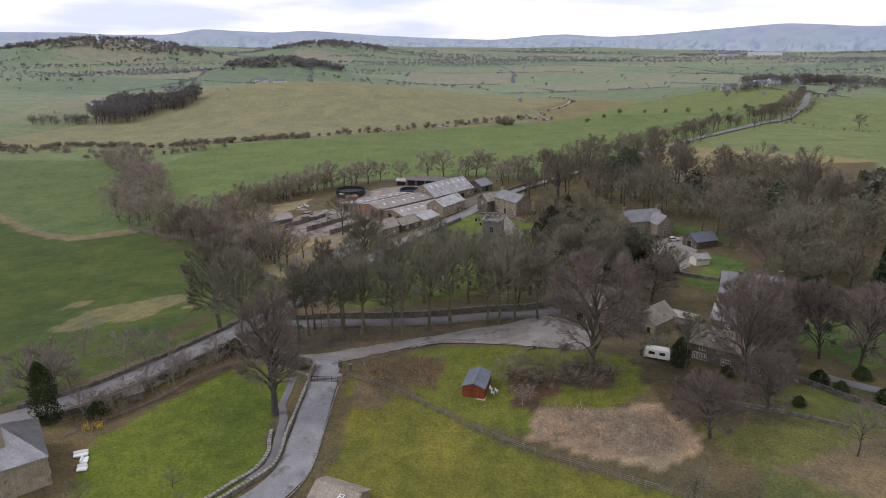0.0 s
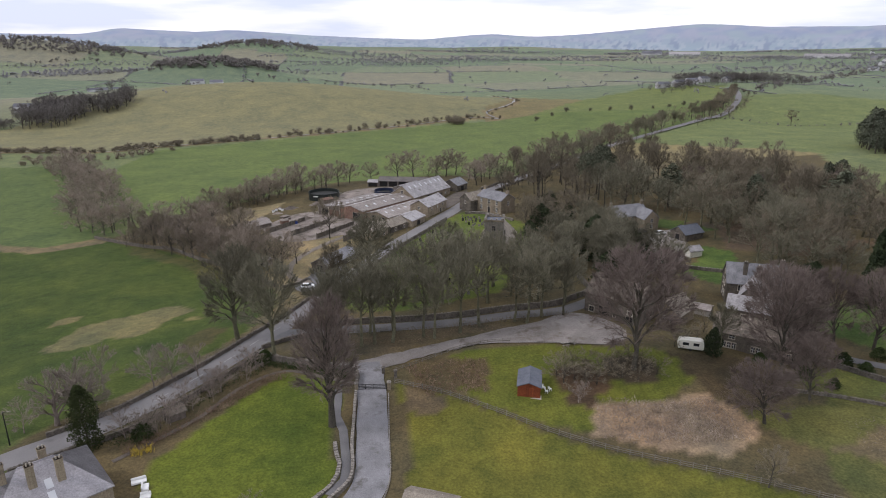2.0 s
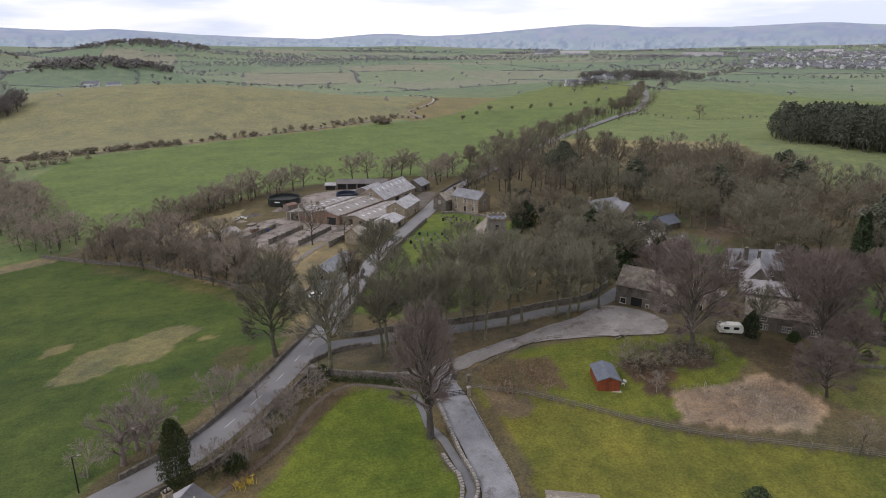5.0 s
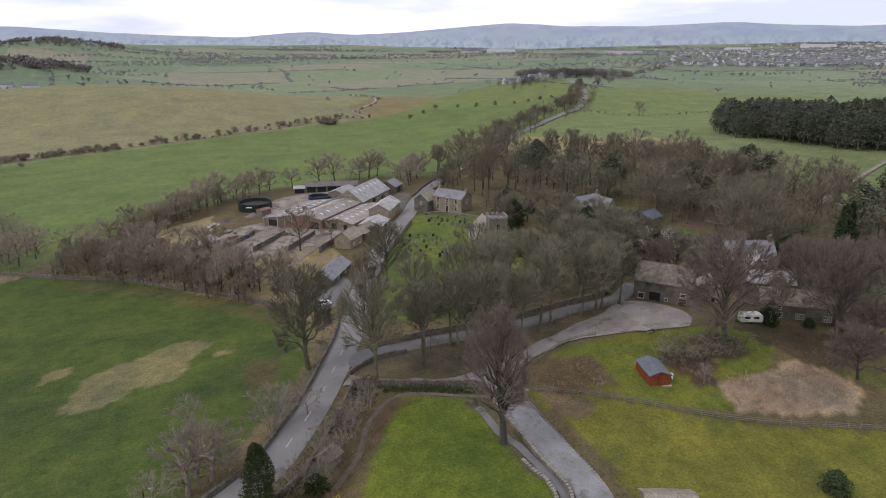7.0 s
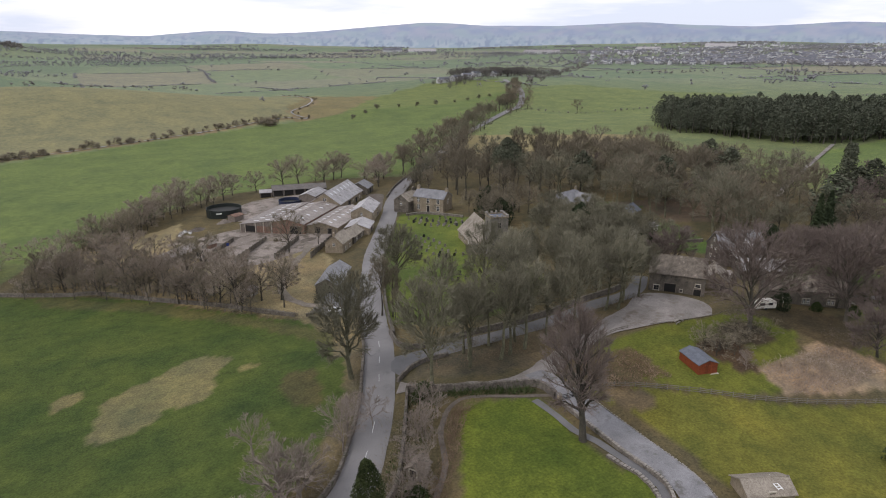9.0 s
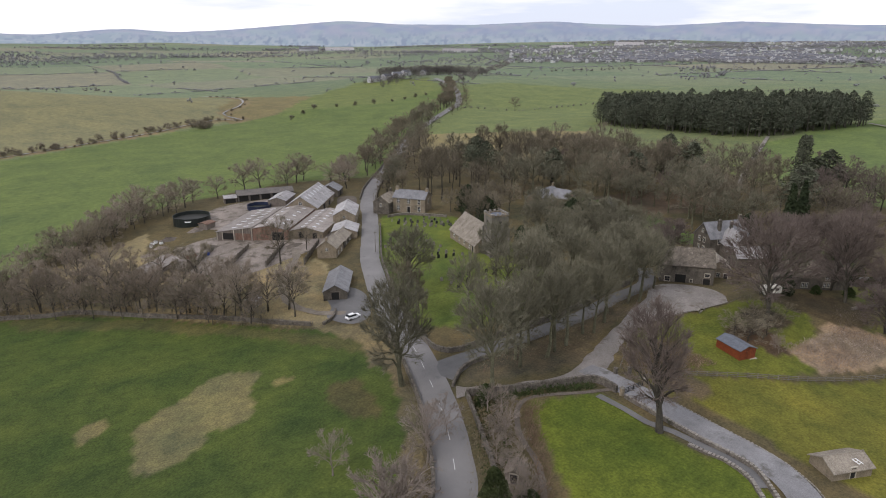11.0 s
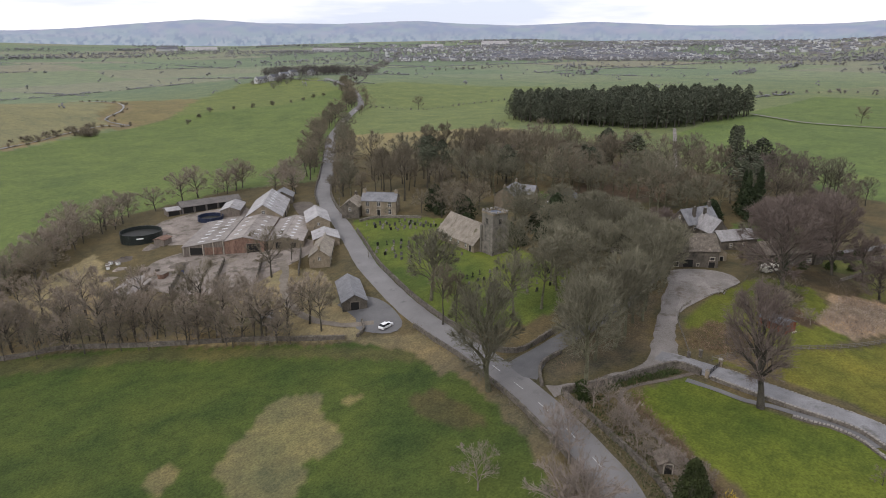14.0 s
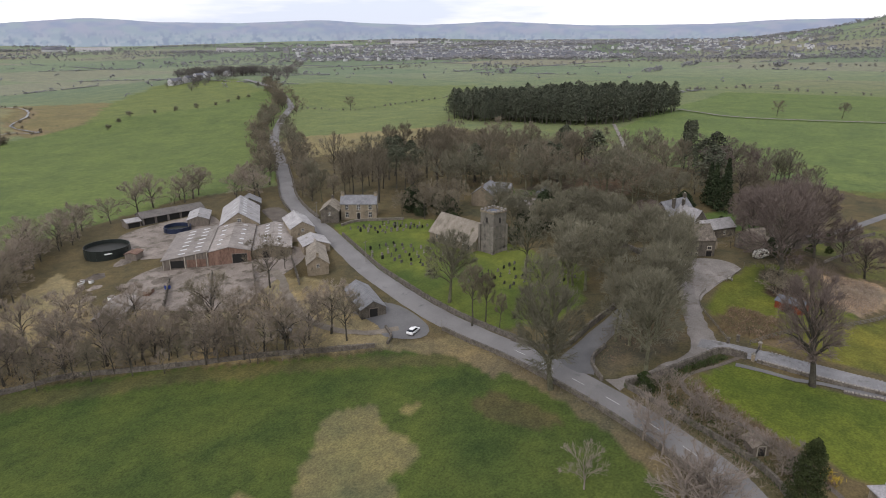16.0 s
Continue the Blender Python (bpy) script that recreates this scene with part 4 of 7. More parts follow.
lean_shed(-26.3, 295.8, A_FARM - 3, 33.0, 14.4, 2.7, 5.0)
building("cattle_shed", "wide low cattle shed with dark open front", "shed", -16.0, 286.6, A_FARM - 3, 34.0, 14.0, 4.7, 1.5, M_RUST, M_SHEET, [("door", "L", 3.4, 0.1, 4.6, 3.2)], lights=[(x, k, 0.4) for x in (-11, -6, 0.5, 6, 12) for k in (-1, 1)], eave=0.2)
building("cattle_shed", "low shed with rooflights beside the road barn", "shed", -6.5, 276.5, A_FARM - 3, 30.0, 13.0, 3.2, 1.5, M_STONE, M_SHEET, [("door", "L", -2, 0.1, 2.0, 2.4), ("door", "L", 3.2, 0.1, 1.6, 2.2)], lights=[(x, k, 0.25) for x in (-12, -8, -4, 0, 4, 8, 12) for k in (-1, 1)], eave=0.2)
building("back_shed", "long dark open-fronted pole shed with sheet roof", "shed", -1.0, 343.6, -14, 26.0, 8.0, 3.4, 1.5, M_DARKSHEET, M_DARKSHEET, [("door", "F", u, 0.1, 4.2, 2.7) for u in (-10.2, -5.1, 0, 5.1, 10.2)], eave=0.5)
building("side_shed", "small lean shed with white sheet roof", "shed", -16.8, 347.0, -14, 5.6, 6.0, 2.6, 0.8, M_BOARD, M_PALESHEET, [("door", "F", 0, 0.1, 4.5, 2.0)])
building("link_shed", "low shed with bright sheet roof", "shed", 0.0, 326.0, A_FARM, 14.0, 8.0, 3.0, 1.4, M_BOARD, M_PALESHEET)
building("rear_barn", "small stone barn at the back of the tall barn", "barn", 23.5, 322.5, A_FARM, 9.0, 9.0, 3.6, 2.4, M_DARKSTONE, M_SLATE, [("door", "F", 0, 0.1, 2.6, 2.6)])
building("road_shed", "stone shed with grey slate roof beside the parking spot", "shed", -32.6, 213.2, 55.5, 17.0, 6.8, 2.8, 2.0, M_DARKSTONE, M_SLATE, [("door", "L", 0, 0.1, 2.2, 2.3)] + windows("F", (-3, 3), 1.0, 0.9, 0.9))
# barn beside the gravel yard
A_YARD = -50.5
building("yard_barn", "converted stone barn with arched doors and mossy roof", "barn", 39.4, 144.6, A_YARD, 14.0, 9.6, 6.0, 3.6, M_DARKSTONE, M_MOSSROOF,
         [("door", "F", -1.6, 0.1, 2.8, 3.0), ("window", "F", -5.0, 1.0, 1.3, 1.3), ("window", "F", 1.2, 1.2, 0.6, 0.6), ("door", "F", 5.2, 0.1, 1.8, 2.2), ("window", "F", 5.2, 2.9, 1.2, 0.8)]
         + windows("R", (-2.0,), 3.6, 1.2, 1.2) + windows("R", (2.4,), 0.9, 1.1, 1.2), frame_mat=M_DARKSTONE)
building("barn_wing", "small gabled stone wing with a stone-slate roof behind the barn", "barn", 52.5, 142.8, 39.5, 9.0, 7.0, 3.4, 2.6, M_STONE, M_STONESLATE, windows("L", (0,), 1.2, 0.9, 1.0) + [("door", "L", 2.0, 0.1, 1.0, 2.0)])
building("annex", "long dark stone cottage range with mullioned windows", "cottage", 64.5, 124.2, -38, 20.0, 8.0, 4.6, 2.8, M_DARKSTONE, M_MOSSROOF,
         windows("F", (-7.4, -6.4, -5.4), 0.9, 0.7, 1.2) + windows("F", (-1.5, -0.5), 0.9, 0.7, 1.2) + windows("F", (4.5, 5.5), 0.9, 0.7, 1.2) + windows("F", (-6, 5), 3.1, 1.1, 0.9), chimneys=((9.0, 0, 1.0, 1.2),))
building("manor_house", "tall gabled stone manor house with grey slate roof", "house", 84.0, 159.5, -22, 15.0, 8.5, 6.0, 4.4, M_DARKSTONE, M_SLATE,
         windows("L", (-1.2, 1.2), 1.0, 1.0, 1.6) + windows("L", (-1.2, 1.2), 4.0, 1.0, 1.5) + windows("L", (0,), 7.2, 0.8, 1.1) + windows("F", (-4, 0, 4), 3.8, 1.1, 1.5), chimneys=((-3.0, -2.2, 1.1, 3.4), (6.5, 0, 1.2, 1.6)), frame_mat=M_WHITE)
building("manor_gable", "stone cross wing with steep pale gable", "house", 79.5, 152.0, 52, 11.0, 6.5, 5.4, 4.2, M_DARKSTONE, M_PALESHEET, windows("L", (0,), 1.0, 1.4, 1.5) + windows("L", (0,), 4.0, 1.2, 1.4), chimneys=((4.5, 0, 1.0, 2.0),))
building("pale_roof_range", "low range with pale slate roof behind the annex", "house", 75.0, 143.0, -35, 14.0, 6.5, 4.0, 2.4, M_DARKSTONE, M_PALESHEET, windows("F", (-3, 2), 1.4, 0.9, 1.1))
building("glass_porch", "low white lean-to roof beside the manor", "outhouse", 62.5, 148.5, -40, 6.0, 4.0, 2.2, 0.6, M_RENDER, M_SHEET)
# farmhouse and sheds east of the church
building("farmhouse", "stone farmhouse with grey slate roof and white door", "house", 78.0, 236.0, 14, 15.0, 9.0, 5.2, 3.2, M_STONE, M_SLATE, windows("F", (-5, -1.5, 5), 0.9, 1.0, 1.3) + windows("F", (-5, 0, 5), 3.4, 1.0, 1.2) + [("door", "F", 2.0, 0.1, 1.1, 2.1)], chimneys=((-7, 0, 1.0, 1.3), (7, 0, 1.0, 1.3)))
building("farmhouse_gable", "projecting stone gable of the farmhouse", "house", 84.0, 231.5, 104, 8.0, 6.5, 4.8, 3.0, M_STONE, M_SLATE, windows("L", (0,), 0.9, 1.2, 1.3) + windows("L", (0,), 3.2, 1.1, 1.2))
building("garden_shed", "stone shed with dark blue-grey roof", "shed", 93.0, 215.5, 20, 9.0, 7.0, 2.8, 2.2, M_DARKSTONE, M_FELT, [("door", "L", 0, 0.1, 2.0, 2.1)])
building("greenhouse", "small pale greenhouse beside the lawn", "greenhouse", 85.5, 196.5, 15, 5.0, 3.6, 2.2, 1.2, M_CREAM, M_PALESHEET)
# house beside the main road, near the drive
building("slate_house", "large stone house with a hipped grey slate roof and tall chimneys", "house", -68.7, 86.0, 36, 15.0, 12.6, 5.9, 4.0, M_STONE, M_PALESLATE, windows("R", (-3, 3), 0.9, 1.1, 1.5) + windows("R", (-3, 3), 3.6, 1.1, 1.4) + windows("B", (-4, 0, 4), 3.6, 1.1, 1.4) + windows("B", (-4, 4), 0.9, 1.1, 1.5),
         chimneys=((1.0, 0.6, 1.0, 2.0), (2.2, -3.2, 1.0, 3.4), (-1.2, -2.8, 1.0, 3.4), (-4.2, -0.6, 1.0, 2.4)), lights=((0.6, -1, 0.42), (0.5, -1, 0.68)), hip=5.5)
building("mossy_outbuilding", "small pinkish stone outbuilding with a stone roof", "outhouse", -14.2, 81.4, -24, 7.4, 4.8, 1.7, 1.2, M_STONE, M_STONESLATE, [("door", "F", 0, 0.1, 0.9, 1.9)])

# red shed on the lawn
red_shed = building("red_shed", "red-brown timber garden shed with grey felt roof", "shed", 8.3, 111.9, 74, 6.6, 4.3, 2.2, 0.8, M_REDWOOD, M_FELT, (), eave=0.2, verge=0.2)
bm = bmesh.new()
box(bm, -3.7, 3.6, -2.4, 2.4, -0.35, 0.06)
part("base_slab", bm, M_PALESTONE, red_shed)
for k in (-1, 1):
    bm = bmesh.new()
    box(bm, -3.36, -3.30, min(0.03 * k, 0.85 * k), max(0.03 * k, 0.85 * k), 0.12, 2.0)
    part("door_leaf", bm, M_REDWOOD, red_shed)
building("bus_hut", "small weathered timber hut among roadside shrubs", "hut", -57.6, 110.6, 35, 3.2, 2.6, 1.7, 0.8, M_BOARD, M_MOSSROOF, [("door", "L", 0, 0.05, 1.2, 1.7)])
building("field_hut", "small pale block hut on rough grass", "hut", -56.5, 219.5, 40, 3.2, 2.8, 2.3, 0.35, M_RENDER, M_PALESHEET, [("door", "L", 0, 0.05, 1.6, 1.9)])
building("tank_shed", "small dark shed with a rusty pale roof", "shed", -40.0, 309.5, 30, 5.0, 4.0, 2.4, 0.5, M_BOARD, M_RUST)
building("low_barn", "derelict low barn with a brown roof behind the trees", "barn", -70.0, 272.0, 40, 16.0, 7.0, 2.6, 1.4, M_BOARD, M_SHEET)

# ================= farm things =================


def build_tank(x, y, r, h, mat, label):
    z = ground_z(x, y) - 0.2
    ob = thing("slurry_tank", pose(x, y, z), label, "tank")
    n = 36
    bm = bmesh.new()
    rings = [(r, -0.4), (r, h), (r + 0.12, h), (r + 0.12, h + 0.12), (r - 0.08, h + 0.12), (r - 0.08, h - 1.4)]
    vs = [[bm.verts.new((a * math.cos(2 * math.pi * k / n), a * math.sin(2 * math.pi * k / n), b)) for k in range(n)] for a, b in rings]
    for i in range(len(rings) - 1):
        for k in range(n):
            bm.faces.new((vs[i][k], vs[i][(k + 1) % n], vs[i + 1][(k + 1) % n], vs[i + 1][k]))
    part("shell", bm, mat, ob)
    bm = bmesh.new()
    bm.faces.new([bm.verts.new(((r - 0.08) * math.cos(2 * math.pi * k / n), (r - 0.08) * math.sin(2 * math.pi * k / n), h - 1.3)) for k in range(n)])
    part("slurry", bm, M_SLURRY, ob)
    for k in range(12):
        a = 2 * math.pi * k / 12
        bm = bmesh.new()
        tube(bm, ((r + 0.06) * math.cos(a), (r + 0.06) * math.sin(a), -0.4), ((r + 0.06) * math.cos(a), (r + 0.06) * math.sin(a), h), 0.07, 0.07, 4)
        part("rib", bm, mat, ob)
    return ob


tank = build_tank(-42.0, 322.3, 7.4, 3.4, M_TANK, "round dark green slurry tank beside the yard")
bm = bmesh.new()
oriented_box(bm, Vector((-3.6, -6.7, 0)), Vector((0.92, -0.30, 0)).normalized(), Vector((-0.35, -0.94, 0)), -1.2, 1.2, -0.2, 0.12, 2.2, 2.6)
part("maker_plate", bm, M_WHITE, tank, "pale lettered plate")
build_tank(-12.0, 324.0, 5.0, 2.0, M_BLUETANK, "round dark blue slurry tank behind the sheds")


def clamp_wall(x0, y0, x1, y1, h):
    """A silage clamp wall of upright concrete panels between posts."""
    length = math.hypot(x1 - x0, y1 - y0)
    turn = math.degrees(math.atan2(y1 - y0, x1 - x0))
    ob = thing("clamp_wall", pose(x0, y0, min(ground_z(x0, y0), ground_z(x1, y1)), 0, 0, turn), "stained concrete panel silage wall", "wall", "silage clamp walls")
    n = max(2, int(length / 2.6))
    for k in range(n + 1):
        bm = bmesh.new()
        box(bm, k * length / n - 0.12, k * length / n + 0.12, -0.22, 0.22, -0.4, h + 0.15)
        part("post", bm, M_TIMBER, ob)
    for k in range(n):
        bm = bmesh.new()
        box(bm, k * length / n + 0.12, (k + 1) * length / n - 0.12, -0.09, 0.09, -0.4, h - random.uniform(0, 0.25))
        part("panel", bm, M_DARKSTONE, ob)


for k in range(4):
    clamp_wall(-62 + 10.5 * k, 262 - 7.2 * k, -62 + 10.5 * k + 14, 262 - 7.2 * k + 17, 2.3)

def crate(name, x, y, turn, sx, sy, sz, mat, label, category):
    ob = thing(name, pose(x, y, ground_z(x, y), 0, 0, turn), label, category)
    bm = bmesh.new()
    box(bm, -sx / 2, sx / 2, -sy / 2, sy / 2, -0.1, sz)
    bmesh.ops.bevel(bm, geom=bm.edges[:], offset=0.06, segments=1, affect="EDGES")
    part("body", bm, mat, ob)
    bm = bmesh.new()
    box(bm, -sx / 2 - 0.04, sx / 2 + 0.04, -sy / 2 - 0.04, sy / 2 + 0.04, sz - 0.12, sz + 0.05)
    part("rim", bm, M_BOARD, ob)
    return ob


crate("skip", -56.5, 277.0, 30, 3.4, 1.9, 1.5, M_RUST, "rusty brown metal skip in the yard", "skip")
crate("feed_box", -51.5, 275.0, 10, 1.4, 1.2, 1.5, plain("blue_plastic", (0.02, 0.05, 0.22), 0.4), "blue plastic feed box in the yard", "box")
crate("bale", -64.5, 283.5, 20, 1.8, 1.3, 1.2, M_WHITE, "white wrapped bale on rough grass", "bale")
crate("scrap_pile", -57.5, 288.0, 50, 3.6, 2.6, 0.8, M_DIRT, "dark heap of muck beside the yard", "heap")


for x, y in ((11.2, 109.9), (12.0, 110.6), (11.0, 111.2)):
    ob = thing("garden_chair", pose(x, y, ground_z(x, y), 0, 0, x * 70), "white plastic garden chair beside the red shed", "chair", "shed chairs")
    bm = bmesh.new()
    box(bm, -0.28, 0.28, -0.28, 0.28, 0.40, 0.45)
    part("seat", bm, M_WHITE, ob)
    bm = bmesh.new()
    box(bm, -0.28, 0.28, 0.24, 0.29, 0.45, 0.95)
    part("backrest", bm, M_WHITE, ob)
    for a in (-0.24, 0.24):
        for b in (-0.24, 0.24):
            bm = bmesh.new()
            box(bm, a - 0.03, a + 0.03, b - 0.03, b + 0.03, -0.05, 0.40)
            part("leg", bm, M_WHITE, ob)


def heap(x, y, r, h, mat, label, seed):
    """An uneven mound of loose stuff."""
    rnd = np.random.RandomState(seed)
    z = ground_z(x, y)
    n, rings = 26, 8
    V, F = [(0, 0, h)], []
    for j in range(1, rings):
        for i in range(n):
            a, f = 2 * math.pi * i / n, j / (rings - 1)
            rr = r * f * (0.8 + 0.4 * lattice(np.array([3 * math.cos(a)]), np.array([3 * math.sin(a)]), 1.3, seed)[0])
            px, py = rr * math.cos(a), 0.7 * rr * math.sin(a)
            V.append((px, py, h * (1 - f) ** 1.2 + rnd.normal() * 0.10 * h * (1 - f) + ground_z(x + px, y + py) - z - 0.08 * f))
    for i in range(n):
        F.append((0, 1 + i, 1 + (i + 1) % n))
        for j in range(rings - 2):
            a, b = 1 + j * n + i, 1 + j * n + (i + 1) % n
            F.append((a, a + n, b + n, b))
    ob = new("spoil_mound", mesh("spoil_mound", V, F, mat))
    ob.matrix_basis = pose(x, y, z)
    return tagged(ob, label, "mound", "yard mounds")


for k, (x, y, r, h, mat, label) in enumerate(((-57, 305, 4.2, 1.3, M_DIRT, "dark heap of spoil on the farm grass"), (-45, 309, 3.6, 1.5, M_CONCRETE, "brown rubble heap beside the slurry tank"), (-39, 332, 5.5, 1.6, M_GRAVEL, "long pale rubble heap behind the tank"),
                                              (-62, 297, 2.6, 0.9, M_CONCRETE, "small heap of broken concrete"), (-48, 283, 4.5, 1.0, M_DIRT, "low dark muck heap in the silage clamp"), (-36, 272, 4.8, 0.9, M_MUDTRACK, "spread straw muck in the silage clamp"), (-24, 262, 4.2, 0.8, M_DIRT, "low muck heap in the silage clamp"), (-68, 291, 3.0, 0.9, M_MUDTRACK, "heap of soil and brash"))):
    heap(x, y, r, h, mat, label, 300 + k)
for x, y, a in ((-63, 303, 10), (-61.4, 304.4, 40), (-64, 300.6, 70), (-60, 302, 20)):
    crate("bulk_bag", x, y, a, 1.1, 1.1, 1.1, M_WHITE, "white bulk bag on rough grass", "bag")
for x, y, a in ((-30.5, 283, 20), (-37, 288, 60), (-8, 266, 30), (-22, 272, 15), (-55, 284, 80)):
    crate("pallet_stack", x, y, a, 1.3, 1.1, 0.9, M_BOARD, "stack of weathered wooden pallets in the yard", "pallets")


# ================= vehicles =================


def car(x, y, turn, paint, label, group="parked cars"):
    ob = thing("car", pose(x, y, ground_z(x, y) + 0.14, 0, 0, turn), label, "car", group)
    bm = bmesh.new()
    prof = [(-2.05, 0.3), (2.05, 0.3), (2.1, 0.62), (1.95, 0.86), (1.05, 0.98), (-1.85, 1.0), (-2.1, 0.8)]
    a = [bm.verts.new((px, -0.86, pz)) for px, pz in prof]
    b = [bm.verts.new((px, 0.86, pz)) for px, pz in prof]
    bm.faces.new(a[::-1])
    bm.faces.new(b)
    for i in range(len(a)):
        j = (i + 1) % len(a)
        bm.faces.new((a[i], a[j], b[j], b[i]))
    bmesh.ops.recalc_face_normals(bm, faces=bm.faces)
    bmesh.ops.bevel(bm, geom=bm.edges[:], offset=0.07, segments=2, affect="EDGES")
    body = part("body", bm, paint, ob, smooth=False)
    bm = bmesh.new()
    lower = [(1.15, 0.96), (-1.8, 0.98)]
    v = [bm.verts.new(q) for q in ((1.15, -0.80, 0.95), (1.15, 0.80, 0.95), (-1.85, 0.80, 0.97), (-1.85, -0.80, 0.97), (0.35, -0.64, 1.42), (0.35, 0.64, 1.42), (-1.45, 0.64, 1.44), (-1.45, -0.64, 1.44))]
    for f in ((4, 5, 6, 7), (0, 1, 5, 4), (1, 2, 6, 5), (2, 3, 7, 6), (3, 0, 4, 7)):
        bm.faces.new([v[i] for i in f])
    part("glasshouse", bm, M_PANE, ob, "dark windows")
    bm = bmesh.new()
    box(bm, -1.45, 0.3, -0.62, 0.62, 1.42, 1.48)
    bmesh.ops.bevel(bm, geom=bm.edges[:], offset=0.02, segments=1, affect="EDGES")
    part("roof", bm, paint, ob)
    for wx in (-1.3, 1.3):
        for wy in (-0.82, 0.82):
            bm = bmesh.new()
            tube(bm, (wx, wy - 0.1, 0.31), (wx, wy + 0.1, 0.31), 0.31, 0.31, 14)
            wheel = part("wheel", bm, M_TYRE, ob)
            bm = bmesh.new()
            e = 0.11 if wy > 0 else -0.11
            tube(bm, (wx, wy + e * 0.9, 0.31), (wx, wy + e * 1.1, 0.31), 0.18, 0.18, 10)
            part("rim", bm, M_CAPSTONE, wheel)
    for wy in (-0.6, 0.6):
        bm = bmesh.new()
        box(bm, 1.98, 2.1, wy - 0.2, wy + 0.2, 0.66, 0.8)
        part("headlight", bm, M_SKYLIGHT, body)
    return ob


car(-40.2, 191.3, 5, M_WHITECAR, "white hatchback parked beside the road")
car(80.5, 225.0, 25, M_DARKCAR, "dark grey car parked in the courtyard")
car(86.0, 221.5, 15, M_WHITECAR, "pale silver car parked in the courtyard")
car(96.5, 226.5, 40, M_DARKCAR, "dark car parked beside the farmhouse lawn")
car(277.5, 556.0, 42, M_WHITECAR, "white car on the far road")


def caravan(x, y, turn):
    ob = thing("caravan", pose(x, y, ground_z(x, y), 0, 0, turn), "cream touring caravan parked under a tree", "caravan")
    bm = bmesh.new()
    prism(bm, [(-2.6, 0.5), (2.6, 0.5), (2.75, 1.3), (2.45, 2.3), (2.0, 2.5), (-2.0, 2.5), (-2.6, 2.2), (-2.75, 1.2)], -1.1, 1.1)
    bmesh.ops.recalc_face_normals(bm, faces=bm.faces)
    bmesh.ops.bevel(bm, geom=bm.edges[:], offset=0.1, segments=2, affect="EDGES")
    part("body", bm, M_CREAM, ob)
    for y0, y1 in ((-1.7, -0.5), (0.4, 1.7)):
        for e in (-1, 1):
            bm = bmesh.new()
            box(bm, e * 1.1 - 0.02, e * 1.1 + 0.02, y0, y1, 1.35, 2.0)
            part("window", bm, M_PANE, ob, "dark window")
    bm = bmesh.new()
    box(bm, -0.8, 0.8, -2.72, -2.6, 1.3, 2.0)
    part("window", bm, M_PANE, ob, "dark window")
    for e in (-1, 1):
        bm = bmesh.new()
        tube(bm, (e * 0.95, 0, 0.33), (e * 1.12, 0, 0.33), 0.33, 0.33, 14)
        part("wheel", bm, M_TYRE, ob)
    bm = bmesh.new()
    tube(bm, (0, -2.6, 0.5), (0, -3.6, 0.5), 0.06, 0.06, 6)
    tube(bm, (0, -3.5, 0.5), (0, -3.5, -0.05), 0.04, 0.04, 6)
    part("drawbar", bm, M_METAL, ob)


caravan(47.5, 124.2, 66)


def bench_table(x, y, turn):
    ob = thing("picnic_table", pose(x, y, ground_z(x, y), 0, 0, turn), "pale weathered picnic table on the grass", "table", "picnic tables")
    for y0, z, w in ((0, 0.74, 0.36), (0.72, 0.44, 0.14), (-0.72, 0.44, 0.14)):
        bm = bmesh.new()
        box(bm, -0.9, 0.9, y0 - w, y0 + w, z - 0.05, z)
        part("tabletop" if y0 == 0 else "seat", bm, M_CAPSTONE, ob)
    for e in (-0.6, 0.6):
        for s in (-1, 1):
            bm = bmesh.new()
            tube(bm, (e, s * 0.2, 0.7), (e, s * 0.8, -0.05), 0.05, 0.05, 4)
            part("leg", bm, M_CAPSTONE, ob)


for x, y, a in ((20.5, 128.4, 10), (22.3, 128.9, 60), (69.0, 117.6, 20), (73.0, 116.6, 70)):
    bench_table(x, y, a)


# ================= walls, fences and gates =================


